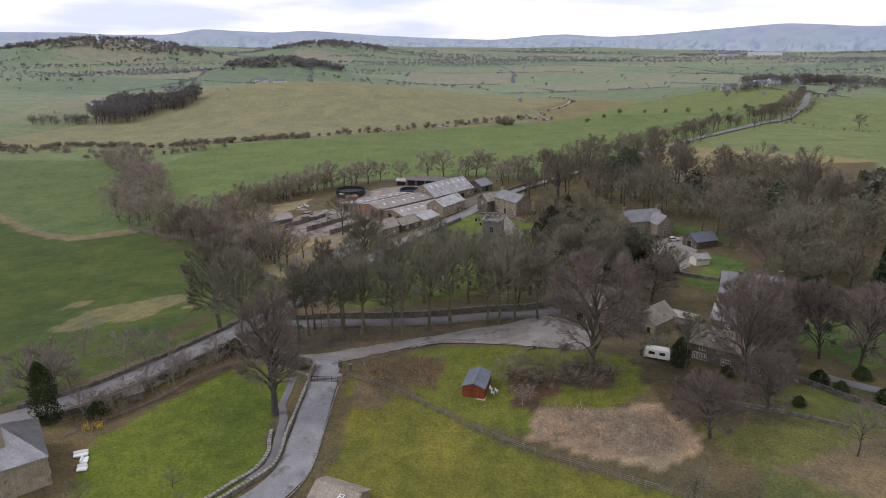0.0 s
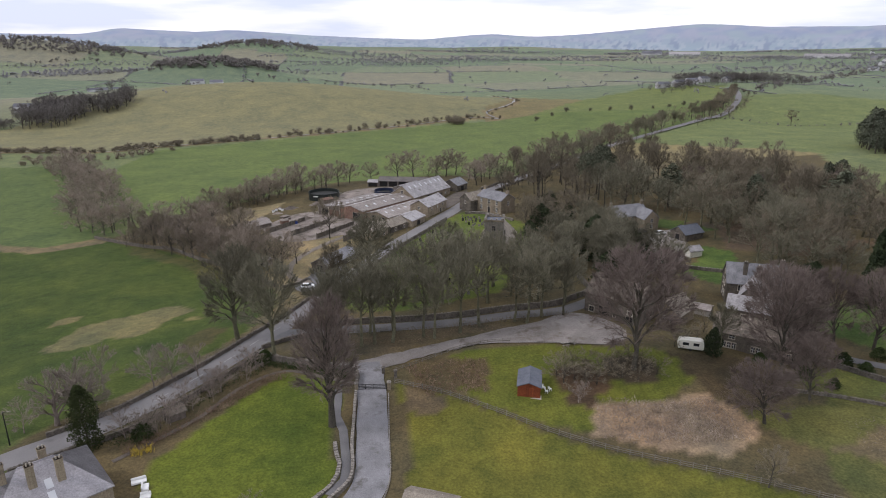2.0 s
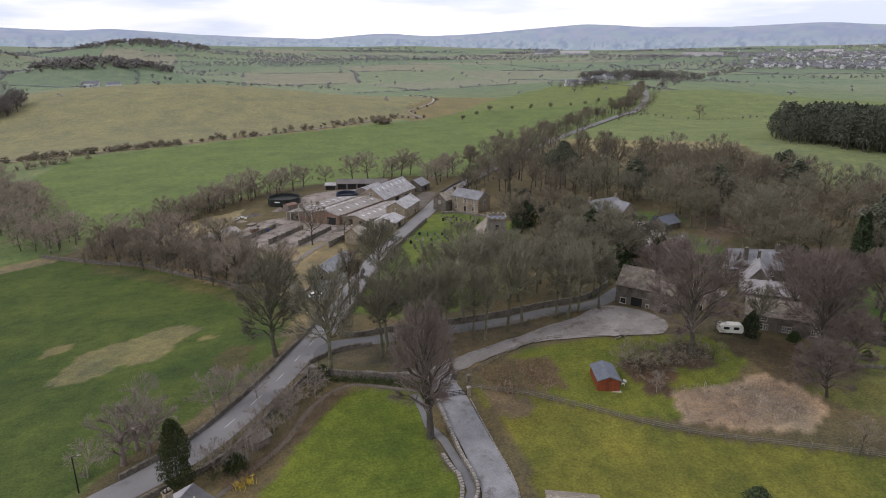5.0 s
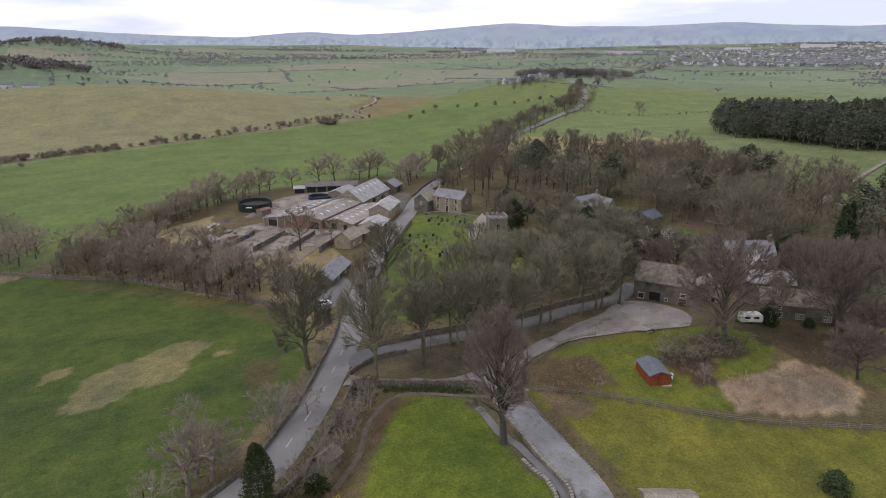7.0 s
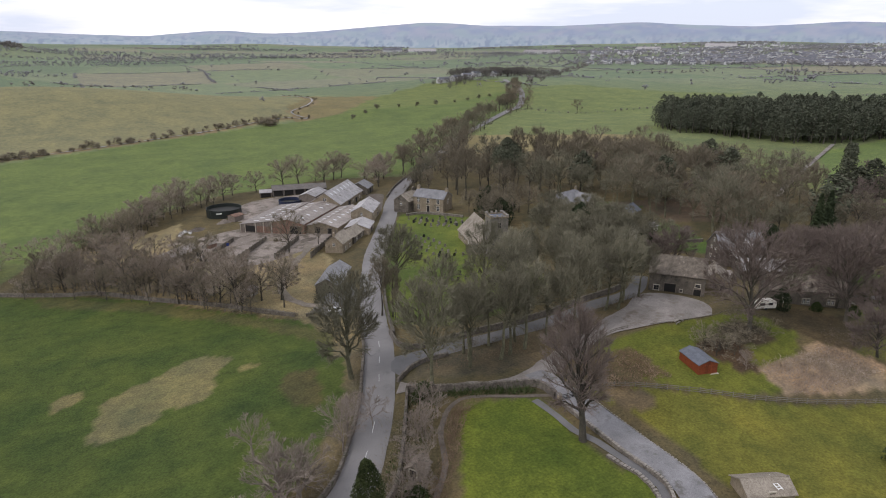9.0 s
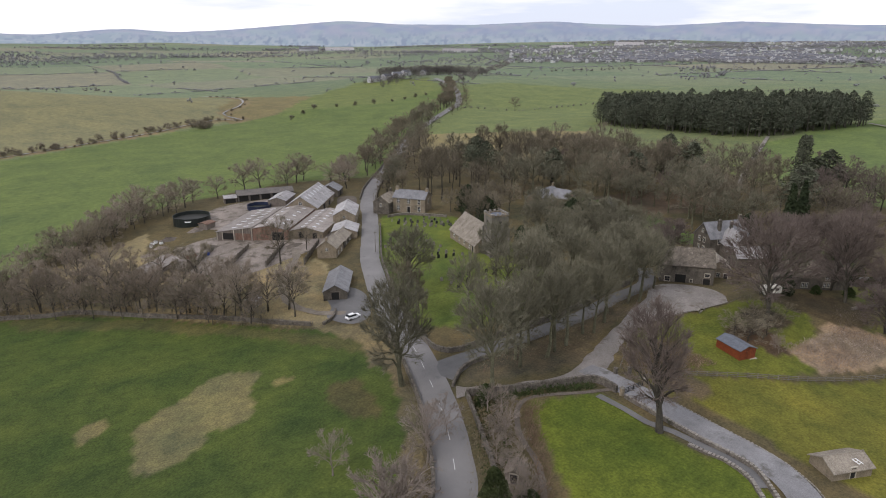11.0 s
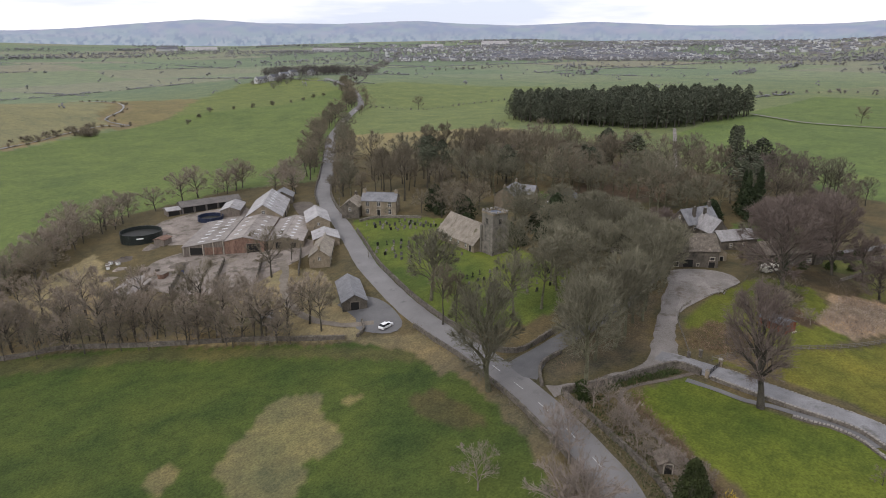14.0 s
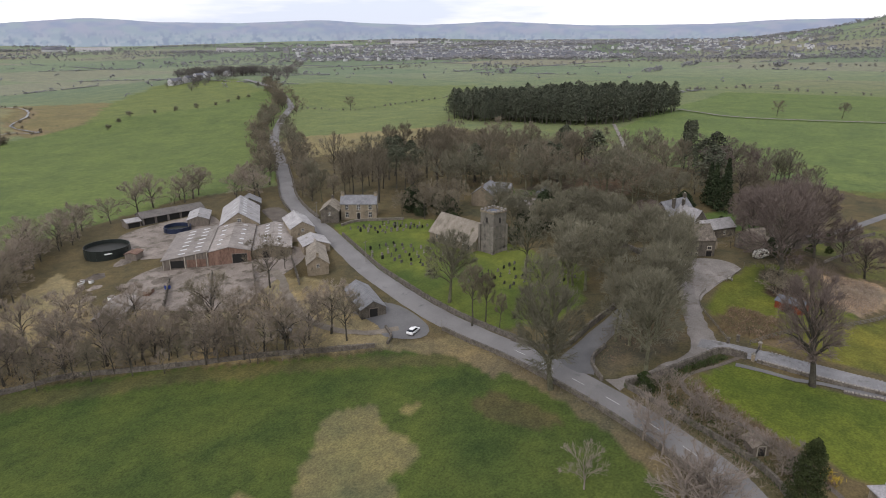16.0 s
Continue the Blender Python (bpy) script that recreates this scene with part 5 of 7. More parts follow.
def dry_wall(name, points, h, label, cap=M_WALLSTONE, half=0.28, step=1.4, seed=0):
    """A drystone wall along the land: a battered body and a row of uneven cope stones."""
    rnd = random.Random(seed)
    line = smooth_line(points, step)
    nrm = normals(line)
    verts, faces = [], []
    for i, p in enumerate(line):
        hh = h * rnd.uniform(0.9, 1.08)
        for off, z in ((half * 1.25, -0.3), (half * 0.85, hh), (-half * 0.85, hh), (-half * 1.25, -0.3)):
            q = p + nrm[i] * (off + rnd.uniform(-0.05, 0.05))
            verts.append((q[0], q[1], ground_z(*p) + z))
        if i:
            a = (i - 1) * 4
            for k in range(3):
                faces.append((a + k, a + k + 1, a + k + 5, a + k + 4))
    n = (len(line) - 1) * 4
    faces += [(0, 1, 2, 3), (n + 3, n + 2, n + 1, n)]
    ob = tagged(new(name, mesh(name, verts, faces, M_WALLSTONE)), label, "wall", kind="structure")
    # cope stones, too many and too small to pick apart
    cv, cf = [], []
    d = np.diff(line, axis=0)
    for i in range(len(d)):
        seg = np.linalg.norm(d[i])
        m = max(1, int(seg / 0.55))
        for k in range(m):
            p = line[i] + d[i] * (k + 0.5) / m
            u, v = d[i] / seg, nrm[i]
            z = ground_z(*p) + h * 0.97
            a, b, c = rnd.uniform(0.16, 0.27), half * rnd.uniform(0.85, 1.1), rnd.uniform(0.06, 0.17)
            s = len(cv)
            for dz in (0, c):
                for e, f in ((-1, -1), (1, -1), (1, 1), (-1, 1)):
                    q = p + u * a * e + v * b * f * (1 if dz == 0 else 0.8)
                    cv.append((q[0], q[1], z + dz))
            cf += [(s + 4, s + 5, s + 6, s + 7), (s, s + 1, s + 5, s + 4), (s + 1, s + 2, s + 6, s + 5), (s + 2, s + 3, s + 7, s + 6), (s + 3, s, s + 4, s + 7)]
    co = new("cope_stones", mesh("cope_stones", cv, cf, cap))
    co.parent = ob
    tagged(co, "row of uneven cope stones", kind="stuff")
    return ob


off = lambda line, d: [tuple(p + n * d) for p, n in zip(line, normals(line))]
MR = MAIN_ROAD


def road_side(d, y0, y1, every=4):
    pts = [q for q, p in zip(off(MR, d), MR) if y0 <= p[1] <= y1]
    return pts[:-2:every] + [pts[-1]]


dry_wall("churchyard_wall", road_side(-3.9, 163, 262), 1.25, "mossy drystone wall between churchyard and road", seed=1)
dry_wall("farm_field_wall", [(-135, 279.5), (-108, 257.3), (-96.5, 250.5), (-88, 240.5), (-81, 232.2), (-66, 215.5), (-57, 203.5), (-50.5, 195.5)], 1.1, "dark drystone wall between field and farm", M_WALLSTONE, seed=18)
dry_wall("field_wall", road_side(3.6, 104, 186), 0.9, "low dark drystone wall along the field edge", M_WALLSTONE, seed=2)
dry_wall("lane_wall", [(-30, 151.9), (-22, 151.2), (-12, 149.9), (0, 149.5), (12, 151), (24, 151.5), (30, 155), (38, 163), (40, 178)], 1.5, "dark drystone wall round the churchyard beside the lane", M_WALLSTONE, seed=3)
dry_wall("churchyard_corner_wall", [(-36, 166), (-37.6, 159.5), (-37.6, 155.2), (-35.2, 152.6), (-30, 151.9)], 1.2, "curved drystone wall at the road corner", seed=4)
dry_wall("island_wall", [(-46.4, 140.4), (-44.1, 142.3), (-40.8, 144.6), (-37.5, 145.4), (-32, 144.8)], 0.9, "low curved stone wall at the junction", seed=5)
dry_wall("garden_wall", [(-47, 135.5), (-40, 130.6), (-32, 126), (-25.2, 122.2), (-25, 117)], 1.5, "drystone garden wall beside the gravel track", seed=6)
dry_wall("roadside_garden_wall", [(-80, 98.2), (-70, 103.4), (-63.5, 107.8), (-58.9, 114), (-53, 124.3), (-47.6, 134), (-46.8, 135.6)], 1.0, "roadside drystone wall half hidden by shrubs", M_WALLSTONE, seed=7)
dry_wall("drive_wall", [(-25.1, 115), (-25.5, 104), (-25.7, 98), (-25.5, 93), (-25.8, 89.5), (-27.3, 86.8), (-30.5, 83), (-36, 76)], 0.7, "low pale stone wall edging the driveway", M_CAPSTONE, seed=8)
dry_wall("lawn_kerb_wall", [(-28.6, 99.3), (-28.2, 96), (-27.6, 93.5), (-27.9, 90.8), (-28.8, 88.3), (-31.5, 85), (-36.8, 78)], 0.35, "low edging of pale stones round the lawn", M_CAPSTONE, half=0.35, seed=9)
dry_wall("drive_edge", [(-18.9, 114), (-19.2, 105), (-19.4, 98), (-19.5, 92), (-20.2, 86.8), (-22.4, 81.5), (-28, 74)], 0.12, "thin stone edging of the driveway", M_CAPSTONE, half=0.12, seed=10)
dry_wall("house_front_wall", [(20, 267.5), (26.5, 266), (31, 259.5), (37, 250)], 0.9, "low pale wall before the stone house", M_CAPSTONE, seed=11)
dry_wall("road_wall_north", road_side(-3.8, 285, 420, 6), 1.0, "drystone wall along the road under the trees", M_WALLSTONE, seed=12)
dry_wall("road_wall_west", road_side(3.7, 300, 460, 6), 1.0, "dark drystone wall between road and green field", M_WALLSTONE, seed=13)
dry_wall("lane_garden_wall", [(72, 119.5), (76, 115), (80, 109.5), (85, 104), (98, 95)], 1.0, "drystone wall below the east lane", M_WALLSTONE, seed=14)
dry_wall("terrace_wall", [(56, 107.5), (62, 105.5), (68, 103), (74, 99.5)], 0.6, "low terrace wall across the garden", M_WALLSTONE, seed=15)
dry_wall("court_wall", [(72, 189), (82, 183), (92, 178)], 1.0, "pale garden wall across the lawn", M_CAPSTONE, seed=16)
dry_wall("farm_wall", [(-48, 193.5), (-44, 195.5), (-41, 199.5)], 0.8, "broken low wall at the farm track entrance", seed=17)


def post_and_rail(points, label, spacing=2.0, h=1.1, rails=3, name="fence"):
    line = smooth_line(points, 0.25)
    seg = np.append(0, np.cumsum(np.linalg.norm(np.diff(line, axis=0), axis=1)))
    n = int(seg[-1] / spacing)
    at = [np.array([np.interp(s, seg, line[:, 0]), np.interp(s, seg, line[:, 1])]) for s in np.linspace(0, seg[-1], n + 1)]
    ob = thing(name, Matrix.Identity(4), label, "fence")
    ob.location = (at[0][0], at[0][1], ground_z(*at[0]))
    org = Vector(ob.location)
    bm = bmesh.new()
    box(bm, -0.07, 0.07, -0.05, 0.05, -0.35, h + 0.1)
    post = bpy.data.meshes.new("post")
    bm.to_mesh(post)
    bm.free()
    post.materials.append(M_TIMBER)
    for i, p in enumerate(at):
        d = at[min(i + 1, n)] - at[max(i - 1, 0)]
        o = shared("post", post, ob)
        o.matrix_basis = Matrix.Translation(Vector((p[0], p[1], ground_z(*p))) - org) @ pose(0, 0, 0, 0, random.uniform(-3, 3), math.degrees(math.atan2(d[1], d[0])))
    for i in range(n):
        a, b = at[i], at[i + 1]
        za, zb = ground_z(*a), ground_z(*b)
        for k in range(rails):
            z = h * (k + 0.75) / rails
            bm = bmesh.new()
            pa, pb = Vector((a[0], a[1], za + z)) - org, Vector((b[0], b[1], zb + z)) - org
            u = (pb - pa).normalized()
            s = Vector((-u.y, u.x, 0)) * 0.025
            up = Vector((0, 0, 0.055))
            q = [bm.verts.new(v) for e in (pa, pb) for v in (e - s - up, e + s - up, e + s + up, e - s + up)]
            for f in ((0, 1, 2, 3), (7, 6, 5, 4), (0, 4, 5, 1), (1, 5, 6, 2), (2, 6, 7, 3), (3, 7, 4, 0)):
                bm.faces.new([q[j] for j in f])
            part("rail", bm, M_TIMBER, ob)
    return ob


post_and_rail([(-17.5, 117.5), (-9, 112.5), (0, 105.2), (8, 98.7), (17, 93.5), (30, 87.5), (47, 77), (60, 68)], "grey timber post-and-rail fence between lawn and paddock")
post_and_rail([(-17, 122.5), (-10, 126.5), (-2, 131), (5, 132.6), (9, 132.2)], "low timber rail fence edging the gravel track", 1.6, 0.8, 2)
post_and_rail([(15, 130.8), (24, 128.2), (32, 126.8), (38, 127.2)], "low timber edging rail before the yard", 3.0, 0.35, 1)
post_and_rail([(-66, 211), (-58, 206), (-50, 195.5)], "timber fence beside the field hut", 2.2, 1.0, 2)
post_and_rail([(-25, 148), (-24, 146)], "short wooden rail at the lane", 1.0, 1.0, 2)


def gate():
    x0, y0, x1, y1 = -25.0, 115.8, -18.7, 115.4
    turn = math.degrees(math.atan2(y1 - y0, x1 - x0))
    for x, y in ((x0, y0), (x1, y1)):
        ob = thing("gate_pillar", pose(x, y, ground_z(x, y), 0, 0, turn), "square pale stone gate pillar with a cap", "pillar", "gate pillars")
        bm = bmesh.new()
        box(bm, -0.32, 0.32, -0.32, 0.32, -0.3, 1.55)
        part("shaft", bm, M_STONE, ob)
        bm = bmesh.new()
        box(bm, -0.42, 0.42, -0.42, 0.42, 1.55, 1.7)
        bmesh.ops.create_cone(bm, cap_ends=True, segments=4, radius1=0.5, radius2=0.12, depth=0.3, matrix=Matrix.Translation((0, 0, 1.85)) @ Matrix.Rotation(radians(45), 4, "Z"))
        part("cap", bm, M_CAPSTONE, ob)
    ob = thing("driveway_gate", pose((x0 + x1) / 2, (y0 + y1) / 2, ground_z((x0 + x1) / 2, y0), 0, 0, turn), "closed double timber field gate across the driveway", "gate")
    for e in (-1, 1):
        bm = bmesh.new()
        for z in (0.25, 0.55, 0.85, 1.2):
            box(bm, min(e * 0.05, e * 2.75), max(e * 0.05, e * 2.75), -0.03, 0.03, z - 0.05, z + 0.05)
        leaf = part("gate_leaf", bm, M_METAL, ob)
        for xx in (0.1, 1.4, 2.7):
            bm = bmesh.new()
            box(bm, e * xx - 0.05, e * xx + 0.05, -0.045, 0.045, 0.1, 1.3)
            part("stile", bm, M_METAL, leaf)
    for x, y in ((-19.6, 121.6), (-17.2, 120.0)):
        ob = thing("gate_pillar", pose(x, y, ground_z(x, y)), "square pale stone gate pillar with a cap", "pillar", "gate pillars")
        bm = bmesh.new()
        box(bm, -0.3, 0.3, -0.3, 0.3, -0.3, 1.4)
        part("shaft", bm, M_WALLSTONE, ob)
        bm = bmesh.new()
        box(bm, -0.38, 0.38, -0.38, 0.38, 1.4, 1.56)
        part("cap", bm, M_WALLSTONE, ob)


gate()


def pole(x, y, h, label, lean=0, name="pole", r=0.12):
    ob = thing(name, pose(x, y, ground_z(x, y), lean, 0, 0), label, "pole")
    bm = bmesh.new()
    tube(bm, (0, 0, -0.4), (0, 0, h), r, r * 0.7, 8)
    part("shaft", bm, M_METAL if name == "lamp_post" else M_TIMBER, ob)
    bm = bmesh.new()
    if name == "lamp_post":
        tube(bm, (0, 0, h), (0.9, 0, h + 0.15), 0.05, 0.04, 6)
        part("arm", bm, M_METAL, ob)
        bm = bmesh.new()
        box(bm, 0.7, 1.3, -0.12, 0.12, h + 0.08, h + 0.2)
        part("lantern", bm, M_CAPSTONE, ob)
    else:
        box(bm, -0.9, 0.9, -0.05, 0.05, h - 0.6, h - 0.48)
        part("crossarm", bm, M_TIMBER, ob)
    return ob


pole(-84.5, 108.0, 6.5, "dark street lamp beside the road wall", name="lamp_post")
pole(-7.0, 233.5, 7.5, "wooden utility pole beside the road")
pole(23.0, 283.0, 7.5, "wooden utility pole beside the road")
pole(-92.0, 254.0, 8.0, "leaning wooden pole at the field edge", 6)
pole(-27.0, 143.0, 5.0, "slim lamp post beside the lane", name="lamp_post", r=0.08)

# broken centre line of the road
dash_line = smooth_line([tuple(p) for p in MR if 112 < p[1] < 172], 1.0)
for k in range(6, len(dash_line) - 4, 8):
    p, q = dash_line[k], dash_line[k + 3]
    d = (q - p) / np.linalg.norm(q - p)
    nn = np.array([-d[1], d[0]]) * 0.055
    vs = [(w[0], w[1], ground_z(*w) + 0.17) for w in (p + nn, p - nn, q - nn, q + nn)]
    o = new("road_marking", mesh("road_marking", vs, [(0, 1, 2, 3)], M_PAINT))
    o.parent = road

# garden furniture beside the slate house, and other small things
for x, y, a, s in ((-58.0, 92.0, 20, 1.0), (-56.6, 90.6, 105, 0.8), (-56.0, 88.4, 10, 0.7)):
    ob = thing("garden_sofa", pose(x, y, ground_z(x, y), 0, 0, a), "white cushioned garden seat on the terrace", "seat", "terrace seats")
    bm = bmesh.new()
    box(bm, -1.1 * s, 1.1 * s, -0.45, 0.45, 0.12, 0.42)
    bmesh.ops.bevel(bm, geom=bm.edges[:], offset=0.07, segments=2, affect="EDGES")
    part("seat", bm, M_WHITE, ob)
    bm = bmesh.new()
    box(bm, -1.1 * s, 1.1 * s, 0.35, 0.6, 0.12, 0.85)
    bmesh.ops.bevel(bm, geom=bm.edges[:], offset=0.07, segments=2, affect="EDGES")
    part("backrest", bm, M_WHITE, ob)
ladder = thing("ladder", pose(-13.4, 80.2, ground_z(-14, 81.4) + 2.0, 0, 0, -22), "white timber frame lying on the mossy roof", "ladder")
for e in (-0.35, 0.35):
    bm = bmesh.new()
    box(bm, e - 0.06, e + 0.06, -1.6, 1.8, 0.35, 0.45)
    part("rail", bm, M_WHITE, ladder)
for k in range(6):
    bm = bmesh.new()
    box(bm, -0.9 if k == 3 else -0.35, 0.9 if k == 3 else 0.35, -1.4 + k * 0.55, -1.3 + k * 0.55, 0.36, 0.43)
    part("rung", bm, M_WHITE, ladder)

# ================= trees =================


def frustum(V, F, p0, p1, r0, r1, n):
    d = p1 - p0
    d = d / (np.linalg.norm(d) + 1e-9)
    a = np.cross(d, (0.31, 0.87, 0.38))
    a /= np.linalg.norm(a) + 1e-9
    b = np.cross(d, a)
    s = len(V)
    for p, r in ((p0, r0), (p1, r1)):
        for k in range(n):
            t = 2 * math.pi * k / n
            V.append(p + r * (math.cos(t) * a + math.sin(t) * b))
    for k in range(n):
        j = (k + 1) % n
        F.append((s + k, s + j, s + n + j, s + n + k))


def twig(V, F, p, d, length, width, rnd):
    side = np.cross(d, rnd.normal(size=3))
    side /= np.linalg.norm(side) + 1e-9
    s = len(V)
    bend = rnd.normal(size=3) * length * 0.12
    V.extend([p - side * width / 2, p + side * width / 2, p + d * length + bend])
    F.append((s, s + 1, s + 2))


def bare_tree(seed, h, spread, limbs=9, fork=0.30, rise=0.5, dens=1.0, twig_w=0.08, girth=1.0, fine=(8, 7)):
    """Meshes of a leafless tree with a domed crown: trunk with arching limbs, and a crown of branches and fine twigs. spread: crown width over height."""
    rnd = np.random.RandomState(seed)
    tv, tf, cv, cf = [], [], [], []
    wide, base = spread * h * 0.5, fork * h * 0.75
    mid = base + (h - base) * 0.56
    lean = rnd.normal(size=2) * 0.04 * h
    lobe = rnd.uniform(0.82, 1.12, 12)

    def shell(a, up):
        """A point of the crown's outer surface; its outline swells and dips from side to side."""
        k = a / (2 * math.pi) * 12 % 12
        w = lobe[int(k)] * (1 - k % 1) + lobe[(int(k) + 1) % 12] * (k % 1)
        r = wide * w * max(0.0, 1 - abs(up) ** 2.4) ** 0.45
        return np.array((lean[0] + r * math.cos(a), lean[1] + r * math.sin(a), mid + up * ((h - mid) * (0.9 + 0.1 * w) if up > 0 else mid - base)))

    def room(q, e):
        """How far from q along e the crown reaches."""
        tall = h - mid if q[2] + e[2] * wide > mid else mid - base
        k = np.array((wide, wide, max(tall, 0.05 * h)))
        o, d = (q - (lean[0], lean[1], mid)) / k, e / k
        dd, od = d.dot(d), o.dot(d)
        root = od * od - dd * (o.dot(o) - 1)
        return (-od + math.sqrt(root)) / dd if root > 0 else 0.0

    def along(q, e, length, r, level):
        n = (0, 3, 2)[level] if level < 3 else 1
        pts, d = [q], e
        for k in range(n):
            d = d + rnd.normal(size=3) * 0.16 + np.array((0, 0, 0.06))
            d = d / np.linalg.norm(d)
            pts.append(pts[-1] + d * length / n)
        return pts

    def sprout(pts, r, level):
        """Branches off a limb or branch, and twigs off those."""
        n = len(pts) - 1
        count = (0, *fine)[level]
        for k in range(count):
            f = 0.22 + 0.78 * (k + rnd.rand()) / count
            i = min(n - 1, int(f * n))
            step = pts[i + 1] - pts[i]
            q = pts[i] + step * (f * n - i)
            d = step / np.linalg.norm(step)
            away = q - (lean[0], lean[1], mid - 0.25 * h)
            away /= np.linalg.norm(away) + 1e-9
            e = d * 0.7 + away * 0.35 + rnd.normal(size=3) * 0.42 + np.array((0, 0, 0.12))
            e /= np.linalg.norm(e)
            length = min(h * (0, 0.22, 0.115)[level] * rnd.uniform(0.7, 1.2), max(0.04 * h, 0.95 * room(q, e)))
            rr = r * 0.45 * (1.05 - 0.4 * f)
            if level == 1:
                sub = along(q, e, length, rr, 2)
                for j in range(2):
                    frustum(cv, cf, sub[j], sub[j + 1], rr * (1 - 0.3 * j), rr * (0.7 - 0.35 * j), 3)
                sprout(sub, rr, 2)
                continue
            twig(cv, cf, q, e, length, rr * 2.2, rnd)
            for _ in range(int(rnd.randint(4, 8) * dens + rnd.rand())):
                p = q + e * length * rnd.uniform(0.2, 1.0)
                o = e * 0.75 + away * 0.25 + rnd.normal(size=3) * 0.42 + np.array((0, 0, 0.15))
                o /= np.linalg.norm(o)
                twig(cv, cf, p, o, h * rnd.uniform(0.035, 0.075), twig_w, rnd)

    r0 = h * 0.019 * girth
    stem = [np.array((0.0, 0.0, -0.4))]
    for k in range(4):
        f = (k + 1) / 4
        stem.append(np.array((lean[0] * f + rnd.normal() * 0.008 * h, lean[1] * f + rnd.normal() * 0.008 * h, f * h * 0.66)))
    for k in range(4):
        frustum(tv, tf, stem[k], stem[k + 1], r0 * (1.15 if k == 0 else 1 - 0.2 * k), r0 * (1 - 0.2 * (k + 1)), 8)
    for k in range(limbs):
        up = -0.55 + 1.45 * (k + rnd.rand()) / limbs
        goal = shell(2.4 * k + rnd.uniform(-0.4, 0.4), min(0.97, up))
        f = min(1.0, (fork * h + (0.64 - fork) * h * (k + rnd.rand()) / limbs * 0.9) / (0.66 * h))
        i = min(3, int(f * 4))
        q = stem[i] + (stem[i + 1] - stem[i]) * (f * 4 - i)
        reach = goal - q
        bend = q + reach * (0.30, 0.30, 0.42) + np.array((0, 0, rise * 0.5 * np.linalg.norm(reach[:2])))
        pts = []
        for j in range(5):
            t = j / 4
            pts.append(q * (1 - t) ** 2 + bend * 2 * t * (1 - t) + (q + reach * 0.86) * t * t + (rnd.normal(size=3) * 0.012 * h if 0 < j else 0))
        r = r0 * 0.48 * (1.1 - 0.45 * f)
        for j in range(4):
            frustum(tv, tf, pts[j], pts[j + 1], r * (1 - 0.2 * j), r * (0.8 - 0.2 * j + 0.02), 5)
        sprout(pts, r, 1)
    return tv, tf, cv, cf


def leaf_cloud(rnd, n, shape, size):
    """Small two-triangle sprays spread through a crown. shape: height fraction -> (x, y, z) sampler."""
    V, F = [], []
    for _ in range(n):
        p = shape(rnd)
        a, b = rnd.normal(size=3), rnd.normal(size=3)
        a /= np.linalg.norm(a)
        b -= a * a.dot(b)
        b /= np.linalg.norm(b)
        s = len(V)
        w = size * rnd.uniform(0.6, 1.3)
        V.extend([p - a * w, p + b * w * 0.45, p + a * w, p - b * w * 0.45])
        F.append((s, s + 1, s + 2, s + 3))
    return V, F


TREE_KINDS = {}


def make_kind(key, mats, label, seeds, **kw):
    out = []
    for s in seeds:
        tv, tf, cv, cf = bare_tree(s, **kw)
        out.append((mesh("trunk", tv, tf, mats if mats == M_TWIG_PALE else M_MOSSBARK if mats == M_TWIG_OLIVE else M_BARK), mesh("crown", cv, cf, mats), kw["h"]))
    TREE_KINDS[key] = (out, label)


make_kind("olive", M_TWIG_OLIVE, "tall bare tree with olive-grey mossy branches", (1, 2, 3, 4), h=20.0, spread=0.56, limbs=13, fork=0.36, dens=0.6, twig_w=0.115, girth=1.15)
make_kind("brown", M_TWIG_BROWN, "bare broad-crowned tree with brown twigs", (4, 5, 6), h=18.0, spread=0.8, limbs=11, fork=0.22)
make_kind("red", M_TWIG_RED, "large bare tree with a haze of reddish twigs", (7, 8), h=22.0, spread=0.72, limbs=20, fork=0.11, rise=0.7, dens=1.6, twig_w=0.085)
make_kind("slim", M_TWIG_BROWN, "slim bare tree with upright branches", (9, 10), h=16.0, spread=0.42, limbs=9, fork=0.36, rise=0.8)
make_kind("shrub", M_TWIG_BROWN, "bare many-stemmed bush with brown twigs", (11, 12), h=7.0, spread=1.3, limbs=9, fork=0.03, twig_w=0.075, dens=0.7, fine=(6, 6))
make_kind("pale", M_TWIG_PALE, "bare small tree with pale lichened twigs", (13, 14), h=9.0, spread=0.95, limbs=9, fork=0.12, twig_w=0.06, dens=0.6)
make_kind("ash", M_TWIG_ASH, "bare tree with pale brown fine twigs", (17, 18, 19), h=12.0, spread=0.85, limbs=11, fork=0.16, dens=1.0, twig_w=0.065, girth=1.2)
make_kind("wood_olive", M_TWIG_OLIVE, "bare olive woodland tree", (41, 42, 43), h=18.0, spread=0.66, limbs=10, fork=0.3, dens=0.7, twig_w=0.12, fine=(7, 6))
make_kind("wood_brown", M_TWIG_BROWN, "bare brown woodland tree", (44, 45, 46), h=17.0, spread=0.74, limbs=10, fork=0.28, dens=0.7, twig_w=0.12, fine=(7, 6))
make_kind("wood_ash", M_TWIG_ASH, "bare ash-brown thicket tree", (47, 48), h=10.0, spread=1.1, limbs=8, fork=0.08, dens=0.6, twig_w=0.10, fine=(7, 6))
make_kind("wood_red", M_TWIG_RED, "bare reddish-grey woodland tree", (48, 49), h=18.0, spread=0.85, limbs=11, fork=0.2, dens=0.8, twig_w=0.11, fine=(7, 6))
